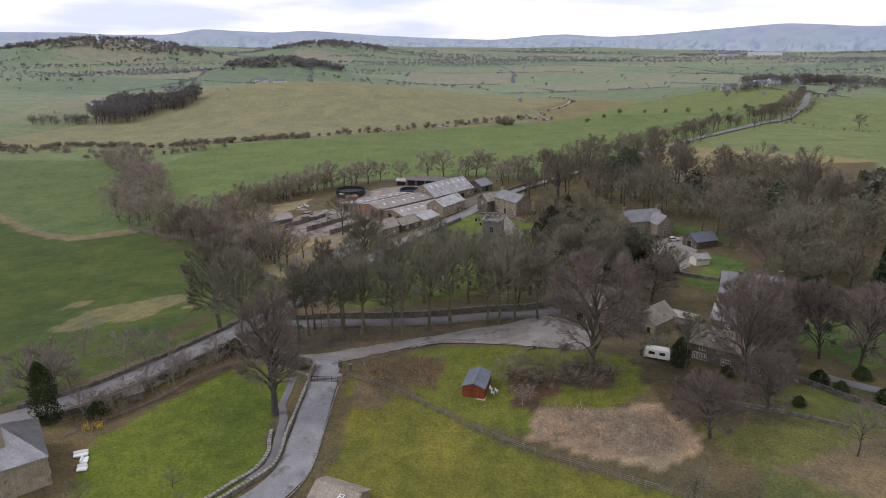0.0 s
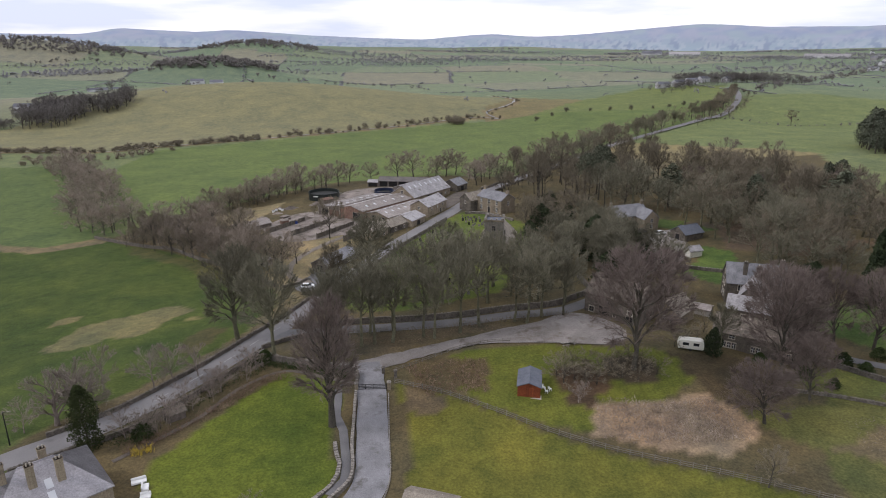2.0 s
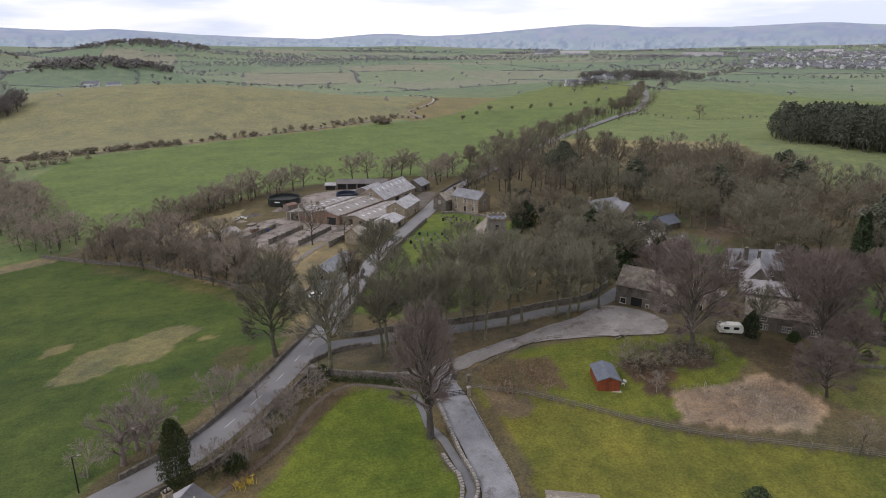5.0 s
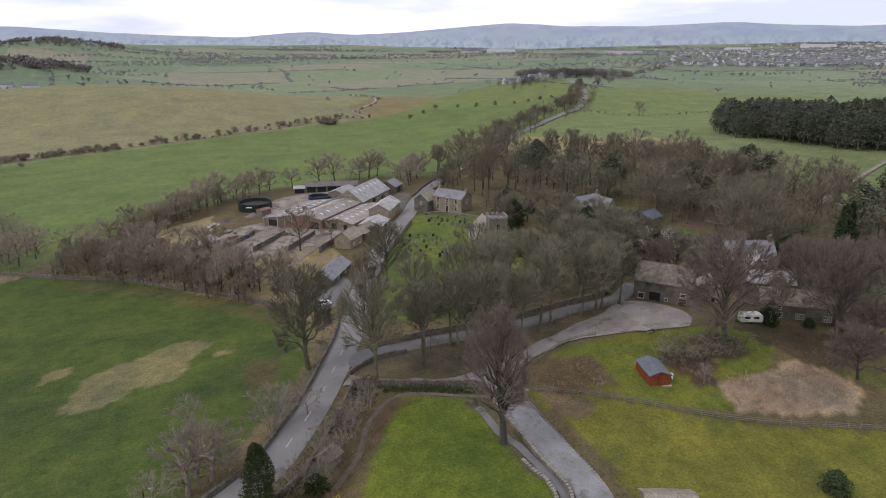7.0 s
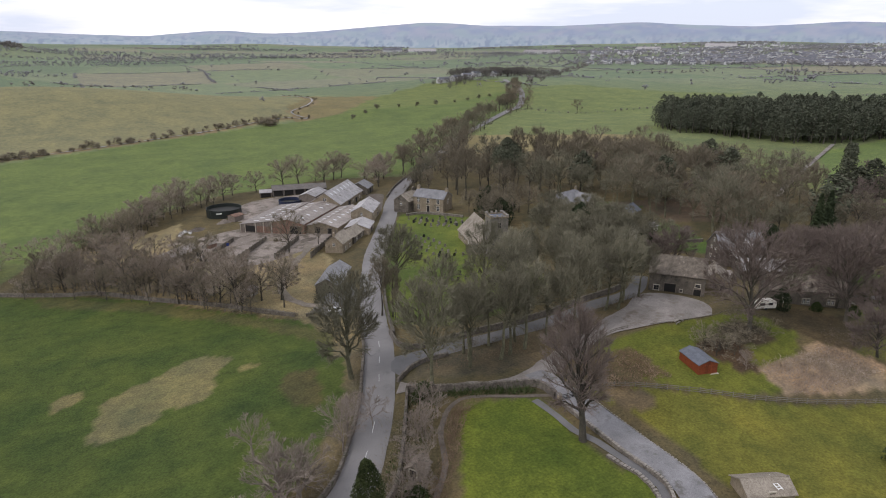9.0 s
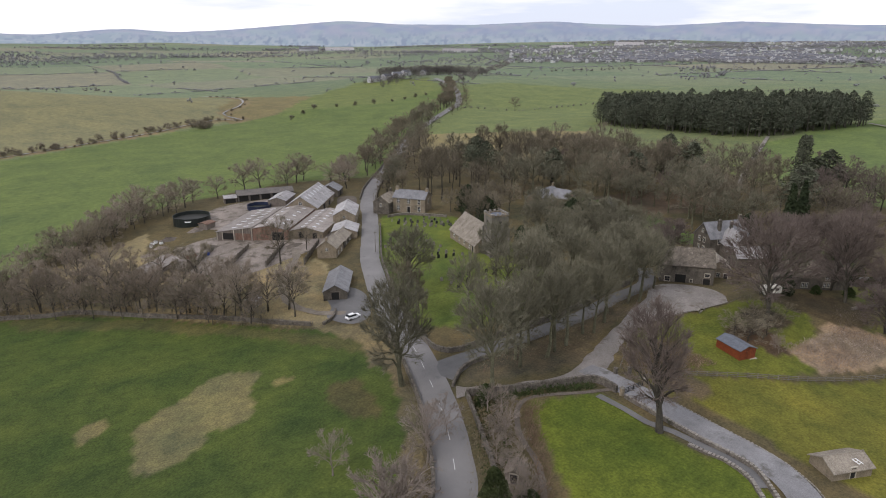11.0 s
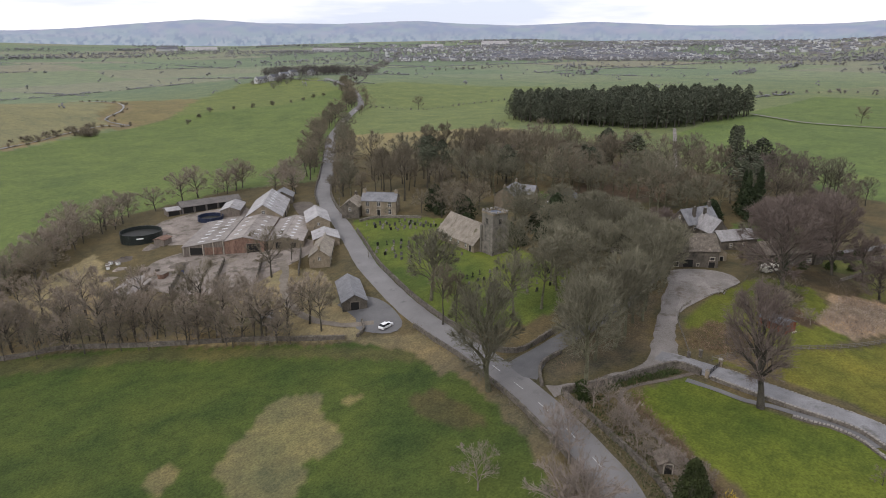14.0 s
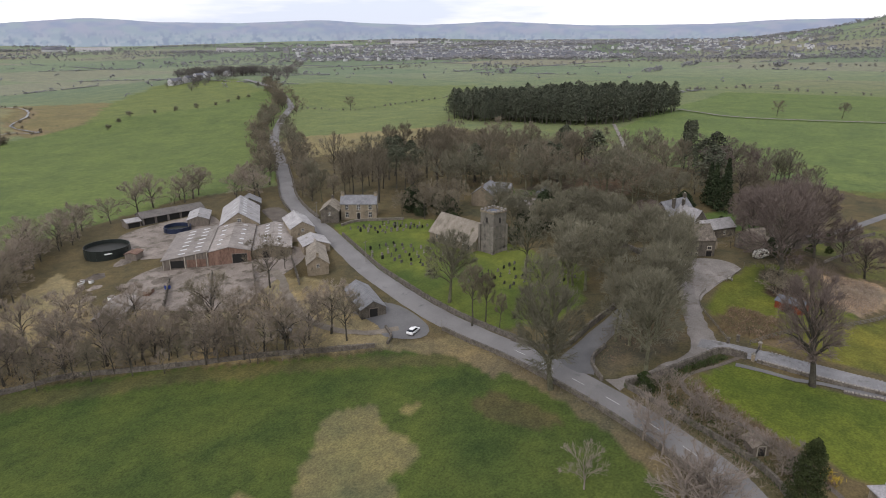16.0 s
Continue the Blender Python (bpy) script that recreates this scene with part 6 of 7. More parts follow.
make_kind("wood_shrub", M_TWIG_ASH, "bare pale thicket bush", (56, 57), h=7.0, spread=1.25, limbs=7, fork=0.04, dens=0.5, twig_w=0.10, fine=(7, 6))
make_kind("oak", M_TWIG_OLIVE, "large bare domed tree with heavy dark limbs", (71, 72), h=19.0, spread=0.58, limbs=18, fork=0.15, dens=1.3, twig_w=0.085, girth=1.3)
make_kind("copper", M_TWIG_RED, "tall bare tree with a heavy trunk and reddish twigs", (73,), h=20.0, spread=0.46, limbs=22, fork=0.14, rise=0.6, dens=1.0, twig_w=0.065, girth=1.45)
make_kind("lime", M_TWIG_OLIVE, "tall bare tree with a dense oval crown", (51, 52), h=21.0, spread=0.58, limbs=18, fork=0.25, rise=0.75, dens=0.85, twig_w=0.105, girth=1.15)
make_kind("far_brown", M_COPSE, "bare brown tree far off", (81, 82, 83), h=12.0, spread=0.95, limbs=9, fork=0.08, dens=0.6, twig_w=0.26, fine=(5, 5))
make_kind("pollard", M_TWIG_PALE, "bare cut-back tree with pale bleached limbs", (15, 16), h=11.0, spread=1.05, limbs=10, fork=0.1, dens=0.45, twig_w=0.085, girth=2.3)
TREE_RND = random.Random(77)


def plant(kind, x, y, h=None, wide=1.0, name=None, group="", lift=0.0):
    """A tree of that kind at its true height, turned at random."""
    variants, label = TREE_KINDS[kind]
    trunk, crown, h0 = variants[TREE_RND.randrange(len(variants))]
    h = (h or h0) * TREE_RND.uniform(0.94, 1.06)
    ob = new(name or ("bush" if kind == "shrub" else "tree"))
    ob.empty_display_size = 0.5
    s = h / h0
    ob.matrix_basis = pose(x, y, ground_z(x, y) + lift, TREE_RND.uniform(-2, 2), TREE_RND.uniform(-2, 2), TREE_RND.uniform(0, 360)) @ Matrix.Diagonal((s * wide, s * wide, s, 1))
    tagged(ob, label, "bush" if kind == "shrub" else "tree", group)
    shared("trunk", trunk, ob)
    shared("crown", crown, ob)
    return ob


def plant_all(kind, spots, h, group="", jitter=0.15, wide=1.0):
    for x, y in spots:
        plant(kind, x, y, h * TREE_RND.uniform(1 - jitter, 1 + jitter), wide, group=group)


def joined(name, kinds, spots, h, label, wide=1.0, jitter=0.28):
    """Many trees in one object, for woods whose trees cannot be counted. spots: x, y and, where h is None, the height."""
    VV, LL, TT, MM, base = [], [], [], [], 0
    mats = [TREE_KINDS[kinds[0]][0][0][0].materials[0]] + [TREE_KINDS[k][0][0][1].materials[0] for k in kinds]
    cache = {}
    for x, y, *own in spots:
        ki = TREE_RND.randrange(len(kinds))
        variants = TREE_KINDS[kinds[ki]][0]
        vi = TREE_RND.randrange(len(variants))
        hh = (own[0] if h is None else h * TREE_RND.uniform(1 - jitter, 1 + jitter)) / variants[vi][2]
        m = np.array(pose(x, y, ground_z(x, y), TREE_RND.uniform(-2, 2), TREE_RND.uniform(-2, 2), TREE_RND.uniform(0, 360)) @ Matrix.Diagonal((hh * wide, hh * wide, hh, 1)))
        for me, mi in ((variants[vi][0], 0), (variants[vi][1], ki + 1)):
            if me.name not in cache:
                co, lv, lt = np.empty(len(me.vertices) * 3), np.empty(len(me.loops), int), np.empty(len(me.polygons), int)
                me.vertices.foreach_get("co", co)
                me.loops.foreach_get("vertex_index", lv)
                me.polygons.foreach_get("loop_total", lt)
                cache[me.name] = (co.reshape(-1, 3), lv, lt)
            co, lv, lt = cache[me.name]
            VV.append(co @ m[:3, :3].T + m[:3, 3])
            LL.append(lv + base)
            TT.append(lt)
            MM.append(np.full(len(lt), mi))
            base += len(co)
    co, lv, lt = np.concatenate(VV), np.concatenate(LL), np.concatenate(TT)
    me = bpy.data.meshes.new(name)
    me.vertices.add(len(co))
    me.vertices.foreach_set("co", co.ravel())
    me.loops.add(len(lv))
    me.loops.foreach_set("vertex_index", lv)
    me.polygons.add(len(lt))
    me.polygons.foreach_set("loop_start", np.concatenate([[0], np.cumsum(lt)[:-1]]))
    for m in mats:
        me.materials.append(m)
    me.polygons.foreach_set("material_index", np.concatenate(MM))
    me.update(calc_edges=True)
    return tagged(new(name, me), label, "wood", kind="stuff")


def fill(poly, spacing, seed, avoid=()):
    rnd = random.Random(seed)
    xs, ys = [p[0] for p in poly], [p[1] for p in poly]
    out, y = [], min(ys)
    while y < max(ys):
        x = min(xs)
        while x < max(xs):
            q = (x + rnd.uniform(-0.45, 0.45) * spacing, y + rnd.uniform(-0.45, 0.45) * spacing)
            if inside(np.array([q[0]]), np.array([q[1]]), poly)[0] and all(math.hypot(q[0] - a, q[1] - b) > r for a, b, r in avoid):
                out.append(q)
            x += spacing
        y += spacing
    return out


# --- single trees round the drive, the junction and the yard ---
plant("copper", -29.2, 104.5, 24.3, 1.0)
plant("oak", -53.2, 148.5, 22.2, 1.0)
plant("lime", -42.6, 132.9, 22.5, 0.95)
plant("lime", -21.6, 192.3, 20.6, 1.15)
plant("red", 31.5, 116.8, 25.5, 1.12)
plant("red", 48.0, 97.0, 12.5, 1.35)
plant("brown", 39.0, 81.5, 7.0, 1.0)
plant("red", 61.0, 103.0, 13.0, 1.0)
plant("red", 59.7, 110.5, 22.5, 0.9)
plant("red", 67.0, 117.0, 16.0, 1.0)
plant("olive", 52.5, 121.0, 12.0, 0.9)
plant("red", 70.5, 129.5, 19.0, 0.95)
plant("red", 90.5, 122.5, 21.0, 1.0)
plant("red", 79.0, 134.0, 18.0, 0.95)
plant("brown", 70.5, 91.5, 9.0, 1.0)
plant("pale", 97.0, 137.0, 6.0, 1.0)
plant("red", 59.0, 162.5, 13.0, 1.25)
plant("red", 51.5, 160.5, 12.0, 1.1)
plant("brown", -36.0, 247.0, 15.5)
plant("brown", -67.0, 233.0, 18.0)
plant("brown", -84.0, 246.0, 13.0)
plant("brown", -58.0, 226.0, 11.0)
plant("brown", -51.0, 204.0, 14.0, 0.9)
plant("brown", -23.0, 254.0, 9.0)
plant_all("ash", [(-76, 226), (-70, 219.5), (-66, 226), (-62, 214), (-60, 221), (-55, 213), (-50, 210), (-46, 218), (-72, 236), (-80, 240)], 12.5, "trees at the field edge", 0.2, 1.0)
plant("brown", 366, 557, 14.0, 1.1)
plant("brown", 419, 163, 13.5, 1.05)
plant("olive", 428, 119, 12.5, 1.2)
plant("olive", 69, 176, 12, 1.2)
plant("olive", 66, 183, 13, 1.2)
plant("red", 85, 128, 19, 0.9)
plant("brown", 98, 130, 17, 1.0)
CHURCH_TREES = [(-13, 162), (3, 168), (-21.8, 164.7), (5.3, 170.5), (-0.5, 165), (-2.7, 160.7), (0.7, 180), (-7.9, 151.5), (9, 158), (16, 162), (22, 157), (26, 164), (13, 172), (21, 170), (28, 152.5), (18, 152)]
LANE_TREES = [(-21, 137), (-9.7, 138.7), (-7.4, 137.4), (-16.3, 141.6), (3.9, 142.6), (12.5, 143.2), (15.3, 141.9), (25.2, 144.6), (19.7, 144.6), (-1.2, 139.5), (-17, 137.2), (-29.5, 140.2), (-31.2, 137), (-24, 136.2), (-28.8, 143.6), (-22, 143.8)]
plant_all("olive", CHURCH_TREES, 17.5, "churchyard trees", 0.12)
plant_all("olive", LANE_TREES, 18, "lane trees", 0.14, 0.9)
for x, y, hh, w in ((-32.1, 179, 17.0, 0.85), (-30.3, 176.2, 14.0, 0.75), (-32, 171.2, 9.5, 0.7)):
    plant("slim", x, y, hh, w, group="churchyard trees")
# --- wood between church and manor ---
plant_all("lime", fill([(36, 164), (38, 184), (42, 212), (58, 226), (62, 205), (60, 180), (52, 170), (44, 165)], 8.6, 1, [(59, 162, 7), (51, 160, 7)]), 15.5, "wood by the church", 0.14, 1.25)
plant_all("brown", fill([(34, 232), (44, 262), (60, 262), (66, 244), (50, 228)], 9.0, 2), 12, "wood by the church")
# --- wood north and east of the houses ---
joined("north_wood", ("wood_brown", "slim", "wood_olive", "slim", "wood_brown"), fill([(44, 278), (60, 312), (92, 332), (128, 318), (122, 290), (112, 262), (92, 250), (66, 258)], 11.0, 3, [(80, 285, 5), (88, 294, 5)]), 18, "bare olive-brown woodland north of the church", 0.95, 0.4)
joined("east_wood", ("wood_olive", "wood_brown", "slim", "wood_brown", "wood_red"), fill([(112, 262), (124, 294), (146, 312), (168, 292), (172, 250), (170, 200), (150, 168), (128, 170), (112, 192), (110, 236)], 10.0, 4), 17, "bare brown woodland east of the houses", 1.0, 0.36)
joined("manor_wood", ("wood_olive", "wood_brown", "wood_olive"), [(99, 170), (106, 166), (112, 160), (104, 178), (110, 172), (97, 178), (102, 212), (104, 206), (98, 227), (101, 221), (108, 214), (111, 205), (108, 196), (113, 188), (107, 186), (116, 178), (104, 240), (96, 246), (88, 252), (110, 230), (112, 222), (80, 256), (116, 196), (102, 252), (94, 258)], 18, "broad bare trees round the manor gardens", 1.15)
joined("south_east_wood", ("wood_brown", "wood_red", "wood_olive"), fill([(112, 165), (150, 165), (172, 178), (180, 150), (160, 116), (126, 118), (118, 138)], 9.2, 5), 15.5, "bare reddish-brown trees beyond the gardens")
# --- avenue along the road ---
for side, lo, hi, every, hh in ((8, 345, 715, 2, 14.5), (13, 430, 660, 3, 13.0), (-8, 300, 480, 2, 14.0), (-12, 300, 400, 3, 13.0), (-8, 540, 740, 4, 9.0)):
    for x, y in road_side(side, lo, hi, every):
        if TREE_RND.random() < 0.8:
            plant(TREE_RND.choice(("brown", "slim", "olive", "shrub", "slim")), x + TREE_RND.uniform(-3, 3), y + TREE_RND.uniform(-3, 3), hh * TREE_RND.uniform(0.5, 1.15), TREE_RND.uniform(0.9, 1.2), group="roadside trees")
# --- behind and beside the farm ---
plant_all("ash", [(-43, 354), (-30, 360), (-55, 348), (-62, 340), (-18, 360), (18, 360), (24, 362), (46, 345), (40, 338), (44, 352), (36, 330), (-70, 330), (-76, 322), (-3, 364), (6, 366), (-36, 352), (30, 366), (52, 356)], 13.5, "trees behind the farm", 0.2, 1.15)
joined("farm_thicket", ("wood_ash", "wood_shrub", "wood_brown"), fill([(-108, 296), (-96, 318), (-80, 340), (-60, 352), (-44, 356), (-40, 346), (-56, 336), (-72, 320), (-86, 300)], 6.0, 17) + [(-100, 284), (-108, 286), (-94, 290), (-114, 290), (14, 362), (20, 366), (38, 350), (34, 344)], 9.5, "bushy bare thicket behind the farm", 1.1, 0.35)
plant_all("ash", [(-105, 260), (-99, 258), (-94, 255), (-88, 247), (-82, 242), (-79, 236), (-72, 228), (-66, 217), (-98, 270), (-90, 262), (-84, 254), (-76, 248), (-92, 278), (-84, 268), (-104, 272)], 12, "trees at the field edge", 0.25)
plant_all("ash", [(-110, 266), (-102, 264), (-86, 240), (-74, 224), (-62, 208), (-96, 250), (-112, 276), (-70, 244), (-62, 232), (-56, 218), (-80, 258), (-88, 272), (-76, 280), (-70, 262)], 10, "trees at the field edge", 0.25)
plant_all("shrub", fill([(-120, 268), (-100, 254), (-84, 240), (-70, 222), (-60, 206), (-56, 209), (-66, 224), (-78, 240), (-92, 262), (-112, 280)], 3.6, 6), 4.5, "field edge bushes", 0.3)
plant_all("shrub", fill([(-92, 300), (-78, 322), (-60, 338), (-66, 344), (-88, 330), (-104, 300)], 4.5, 7), 5.5, "bushes behind the farm", 0.3)
joined("western_thicket", ("wood_ash", "wood_ash", "wood_shrub"), fill([(-127, 276), (-146, 288), (-166, 330), (-186, 380), (-206, 420), (-238, 470), (-226, 486), (-190, 436), (-164, 388), (-140, 334), (-122, 292)], 6.6, 8), 9.0, "bare pale brown thicket along the western hedge", 1.1, 0.5)
joined("field_edge_wood", ("slim", "wood_ash", "slim", "wood_brown"), fill([(-118, 262), (-100, 247), (-84, 232), (-70, 214), (-58, 201), (-53, 206), (-64, 222), (-78, 242), (-92, 258), (-112, 278)], 6.0, 23), 9.0, "belt of bare brown trees between field and farm", 0.85, 0.4)
# --- garden shrubs ---
plant_all("pale", fill([(-66, 103), (-60, 112), (-53, 123), (-47, 131), (-43.5, 128.5), (-49, 119), (-55, 109), (-61, 101)], 3.1, 12), 4.8, "garden shrubs", 0.3, 1.05)
plant_all("pollard", [(-75.3, 115.6), (-79.0, 113.4), (-77.4, 117.6)], 11.0, "roadside pale trees", 0.1)
plant_all("pale", [(-78, 132), (-65, 123.5), (-62.5, 127.5), (-57.5, 128), (-73.5, 117.5), (-84, 112)], 8.0, "roadside pale trees", 0.15)
plant_all("shrub", [(18, 114), (21, 116), (15.5, 113), (22, 112), (17, 117), (19, 118), (23.5, 115), (19.5, 111.5), (15, 116), (20, 114)], 4.6, "shrubs by the shed", 0.15, 1.25)
plant_all("pale", [(16.5, 106.5), (18.0, 108.0)], 4.0, "shrubs by the shed", 0.2)
plant_all("shrub", [(28, 114), (31, 113), (33, 116), (27, 117), (30, 120), (34, 119), (25.5, 115), (35.5, 114.5), (32, 121)], 3.4, "shrubs under the beech", 0.2, 1.35)
plant_all("shrub", [(-56, 114), (-59, 107), (-52, 119), (-62, 106), (-49, 125), (-45, 130)], 2.6, "garden shrubs", 0.3)
plant_all("shrub", [(48, 127), (51, 128), (44.5, 125.5), (56, 134)], 5.0, "yard bushes", 0.2)
plant_all("shrub", [(-40, 84), (-37, 80), (-52, 80)], 3.2, "lawn edge bushes", 0.2)


# --- evergreens ---
def conifer_kind(key, h, profile, n, size, mat, label, bare=0.0, seeds=(21, 22)):
    out = []
    for s in seeds:
        rnd = np.random.RandomState(s)
        tv, tf = [], []
        frustum(tv, tf, np.array((0, 0, -0.4)), np.array((0.1, 0, h * 0.93)), h * 0.017, h * 0.004, 7)
        lobes = rnd.rand(40)

        def place(r):
            f = bare + (1 - bare) * r.rand() ** 0.85
            a = r.rand() * 2 * math.pi
            ragged = 0.75 + 0.5 * lobes[int(f * 13) % 13 * 3 + int(a / 2.1)]
            rad = profile((f - bare) / (1 - bare)) * h * ragged * math.sqrt(r.uniform(0.15, 1.0))
            return np.array((math.cos(a) * rad, math.sin(a) * rad, f * h + r.normal() * 0.01 * h - 0.12 * rad))
        cv, cf = leaf_cloud(rnd, n, place, size)
        for _ in range(14):
            q = place(rnd)
            frustum(tv, tf, np.array((0, 0, q[2])), q, h * 0.004, h * 0.001, 3)
        out.append((mesh("trunk", tv, tf, M_BARK), mesh("crown", cv, cf, mat), h))
    TREE_KINDS[key] = (out, label)


conifer_kind("pine", 19.0, lambda f: 0.16 * math.sin(math.pi * min(1, 0.12 + 0.88 * f)) ** 0.6, 1000, 0.48, M_PINE, "tall dark green pine with a high ragged crown", 0.22, (21, 22, 23))
conifer_kind("scots", 22.0, lambda f: 0.26 * math.sin(math.pi * min(1, 0.25 + 0.7 * f)) * (0.65 + 0.5 * abs(math.sin(f * 9))), 1500, 0.42, M_PINE, "tall spreading pine with a bare trunk and flat layered crown", 0.5, (33, 34))
conifer_kind("plantation", 19.0, lambda f: 0.19 * math.sin(math.pi * min(1, 0.20 + 0.80 * f)) ** 0.55, 600, 0.52, M_PLANTATION, "plantation pine with a bare lower trunk", 0.20, (61, 62, 63, 64))
conifer_kind("cedar", 20.0, lambda f: 0.22 * (1 - 0.75 * f) * (0.7 + 0.5 * abs(math.sin(f * 16))), 1300, 0.5, M_PINE, "tall layered dark evergreen tree", 0.12, (24, 25))
conifer_kind("fir", 16.0, lambda f: 0.19 * (1 - f) + 0.01, 1700, 0.5, M_YEW, "dense dark pointed conifer", 0.03, (26, 27))
conifer_kind("cypress", 12.0, lambda f: 0.20 * math.sin(math.pi * (0.22 + 0.78 * f)) ** 0.55, 9000, 0.17, M_CYPRESS, "dense clipped dark green cypress column", 0.0, (28,))
conifer_kind("yew", 7.0, lambda f: 0.45 * math.sin(math.pi * (0.25 + 0.75 * f)) ** 0.6, 1800, 0.35, M_YEW, "rounded dark evergreen bush", 0.0, (29, 30))
conifer_kind("laurel", 3.0, lambda f: 0.62 * math.sin(math.pi * (0.3 + 0.7 * f)) ** 0.5, 1500, 0.2, M_IVY, "low glossy green garden shrub", 0.0, (31, 32))
EVERGREENS = [(126, 228), (122, 222), (162, 161), (159, 165), (167, 238), (106, 258), (127, 155), (150, 214)]
plant("cypress", -69.3, 103.0, 12.6, 1.0)
plant_all("fir", [(112, 150), (116.5, 153), (109, 146)], 19, "garden conifers")
plant_all("cedar", [(167, 173), (171, 176)], 21, "pasture evergreens", wide=1.0)
plant_all("cedar", [(124, 240), (162, 237), (159, 234)], 17, "wood evergreens")
plant_all("scots", [(78, 284), (86, 290), (92, 299), (83, 279)], 22, "wood pines", 0.1, 1.1)
plant_all("yew", [(54, 190), (58, 198), (52, 197), (61, 192)], 13, "evergreen undergrowth", 0.15, 0.9)
plant_all("yew", [(46, 248), (50, 254), (54, 258), (44, 234), (60, 250), (38, 228), (36, 206), (30, 198), (40, 196), (48, 204), (66, 192), (70, 184), (64, 212), (98, 158), (102, 160), (46, 170)], 8, "evergreen undergrowth", 0.3)
plant_all("laurel", [(-47, 131), (-44.5, 132.5), (-61, 104), (53, 126), (60, 118), (66, 112), (86, 108), (92, 104), (69, 107), (80, 112), (78, 116), (88, 118), (92, 148), (96, 144)], 2.6, "garden evergreens", 0.3)
plant_all("pine", EVERGREENS, 19, "wood pines", wide=1.9)
plant("yew", 51.5, 122.0, 6.5, 0.7)
plant_all("yew", [(13.2, 75.5)], 4.0, "garden evergreens", wide=1.25)

# --- the pine plantation ---
WOOD = [(272, 350), (282, 315), (290, 268), (326, 250), (408, 234), (442, 285), (434, 340), (350, 415), (300, 398)]
joined("pine_plantation", ("plantation",), fill(WOOD, 6.6, 9), 19.5, "dense dark green pine plantation among pastures", 1.35, 0.24)


# ================= hedges, undergrowth and far trees =================
def thicket(name, points, half, h, mat, label, per_metre=10, seed=0, size=0.05, leafy=0.0):
    """A dense tangle of stems along a line."""
    rnd = np.random.RandomState(seed)
    line = smooth_line(points, 1.0)
    nrm = normals(line)
    V, F = [], []
    hs = 0.6 + 0.8 * lattice(np.arange(len(line)) * 1.0, np.zeros(len(line)), 5.0, seed + 3)
    for i in range(len(line)):
        for k in range(per_metre):
            p = line[i] + nrm[i] * rnd.uniform(-half, half) + rnd.normal(size=2) * 0.4
            z = ground_z(*p)
            d = rnd.normal(size=3) * 0.55
            d[2] = abs(d[2]) + 0.35
            d /= np.linalg.norm(d)
            top = h * hs[i]
            q = np.array((p[0], p[1], z - 0.05 + top * 0.7 * rnd.rand() ** 1.5))
            twig(V, F, q, d, top * rnd.uniform(0.35, 0.8), size * rnd.uniform(0.7, 1.4), rnd)
    ob = new(name, mesh(name, V, F, mat))
    return tagged(ob, label, "hedge", kind="stuff")


thicket("field_hedge", road_side(4.6, 106, 185), 0.9, 1.6, M_TWIG_BROWN, "bare brown hedge and brambles along the field wall", 16, 1, 0.06)
thicket("farm_hedge", [(-135, 281), (-108, 259), (-85, 239), (-72, 221), (-60, 204.5), (-49, 191.5)], 1.6, 2.2, M_TWIG_BROWN, "rough bare hedge along the field edge", 22, 2, 0.06)
thicket("border_shrubs", [(-62, 100), (-56, 106), (-50, 113), (-45, 120), (-40, 124)], 1.3, 1.3, M_HEATHER, "reddish dead border stems beside the lawn", 70, 3, 0.07)
thicket("roadside_shrubs", [(-68, 104), (-60, 114), (-54, 123), (-48, 131)], 3.4, 1.5, M_TWIG_BROWN, "tangled brown bare shrubs between road and path", 30, 4, 0.06)
thicket("ivy_bank", [(-66, 104), (-58, 114), (-52, 122), (-46, 130)], 2.8, 0.8, M_IVY, "dark green ivy and ground cover between road and path", 40, 15, 0.16)
thicket("junction_litter", [(-38, 143), (-32, 141), (-24, 139.5), (-14, 138.5), (-4, 140), (8, 142.5)], 2.8, 0.7, M_HEATHER, "dead bracken and low stems under the lane trees", 24, 5, 0.07)
thicket("reed_bed", [(19, 101.5), (27, 100), (34, 99), (42, 99)], 5.8, 0.9, M_REED, "bed of pale dead reeds and brush", 190, 6, 0.11)
thicket("garden_wall_hedge", [(-45, 131.5), (-39, 128), (-32, 124.2), (-27, 121.3)], 0.8, 1.0, M_IVY, "low dark hedge at the foot of the garden wall", 60, 13, 0.14)
thicket("lane_bank", [(-30, 146), (-20, 144.3), (-8, 143), (4, 143.3), (16, 144.6), (26, 144.8)], 1.2, 1.3, M_TWIG_BROWN, "bare brambles on the bank below the lane", 40, 14, 0.06)
thicket("rough_patch", [(-13, 117.5), (-8, 118.5), (-3, 118.5), (0.5, 118)], 6.5, 1.1, M_HEATHER, "patch of dead brown stalks on the lawn", 90, 7, 0.17)
thicket("bramble_bank", [(38, 100), (46, 102), (54, 106)], 5.0, 1.2, M_TWIG_RED, "reddish bramble bank under the trees", 40, 8, 0.05)
thicket("rough_bank", [(62, 92), (72, 90), (84, 90), (94, 88)], 5.0, 0.6, M_TWIG_PALE, "pale dead grass bank below the garden", 36, 9, 0.06)
thicket("farm_brush", [(-100, 272), (-88, 262), (-76, 250), (-64, 240)], 6.0, 2.2, M_TWIG_BROWN, "brown brush among the field-edge trees", 50, 10, 0.06)
thicket("wood_brush", [(120, 176), (128, 200), (124, 230), (110, 252), (92, 262), (70, 270)], 8.0, 1.4, M_HEATHER, "reddish bracken under the wood", 36, 11, 0.09)
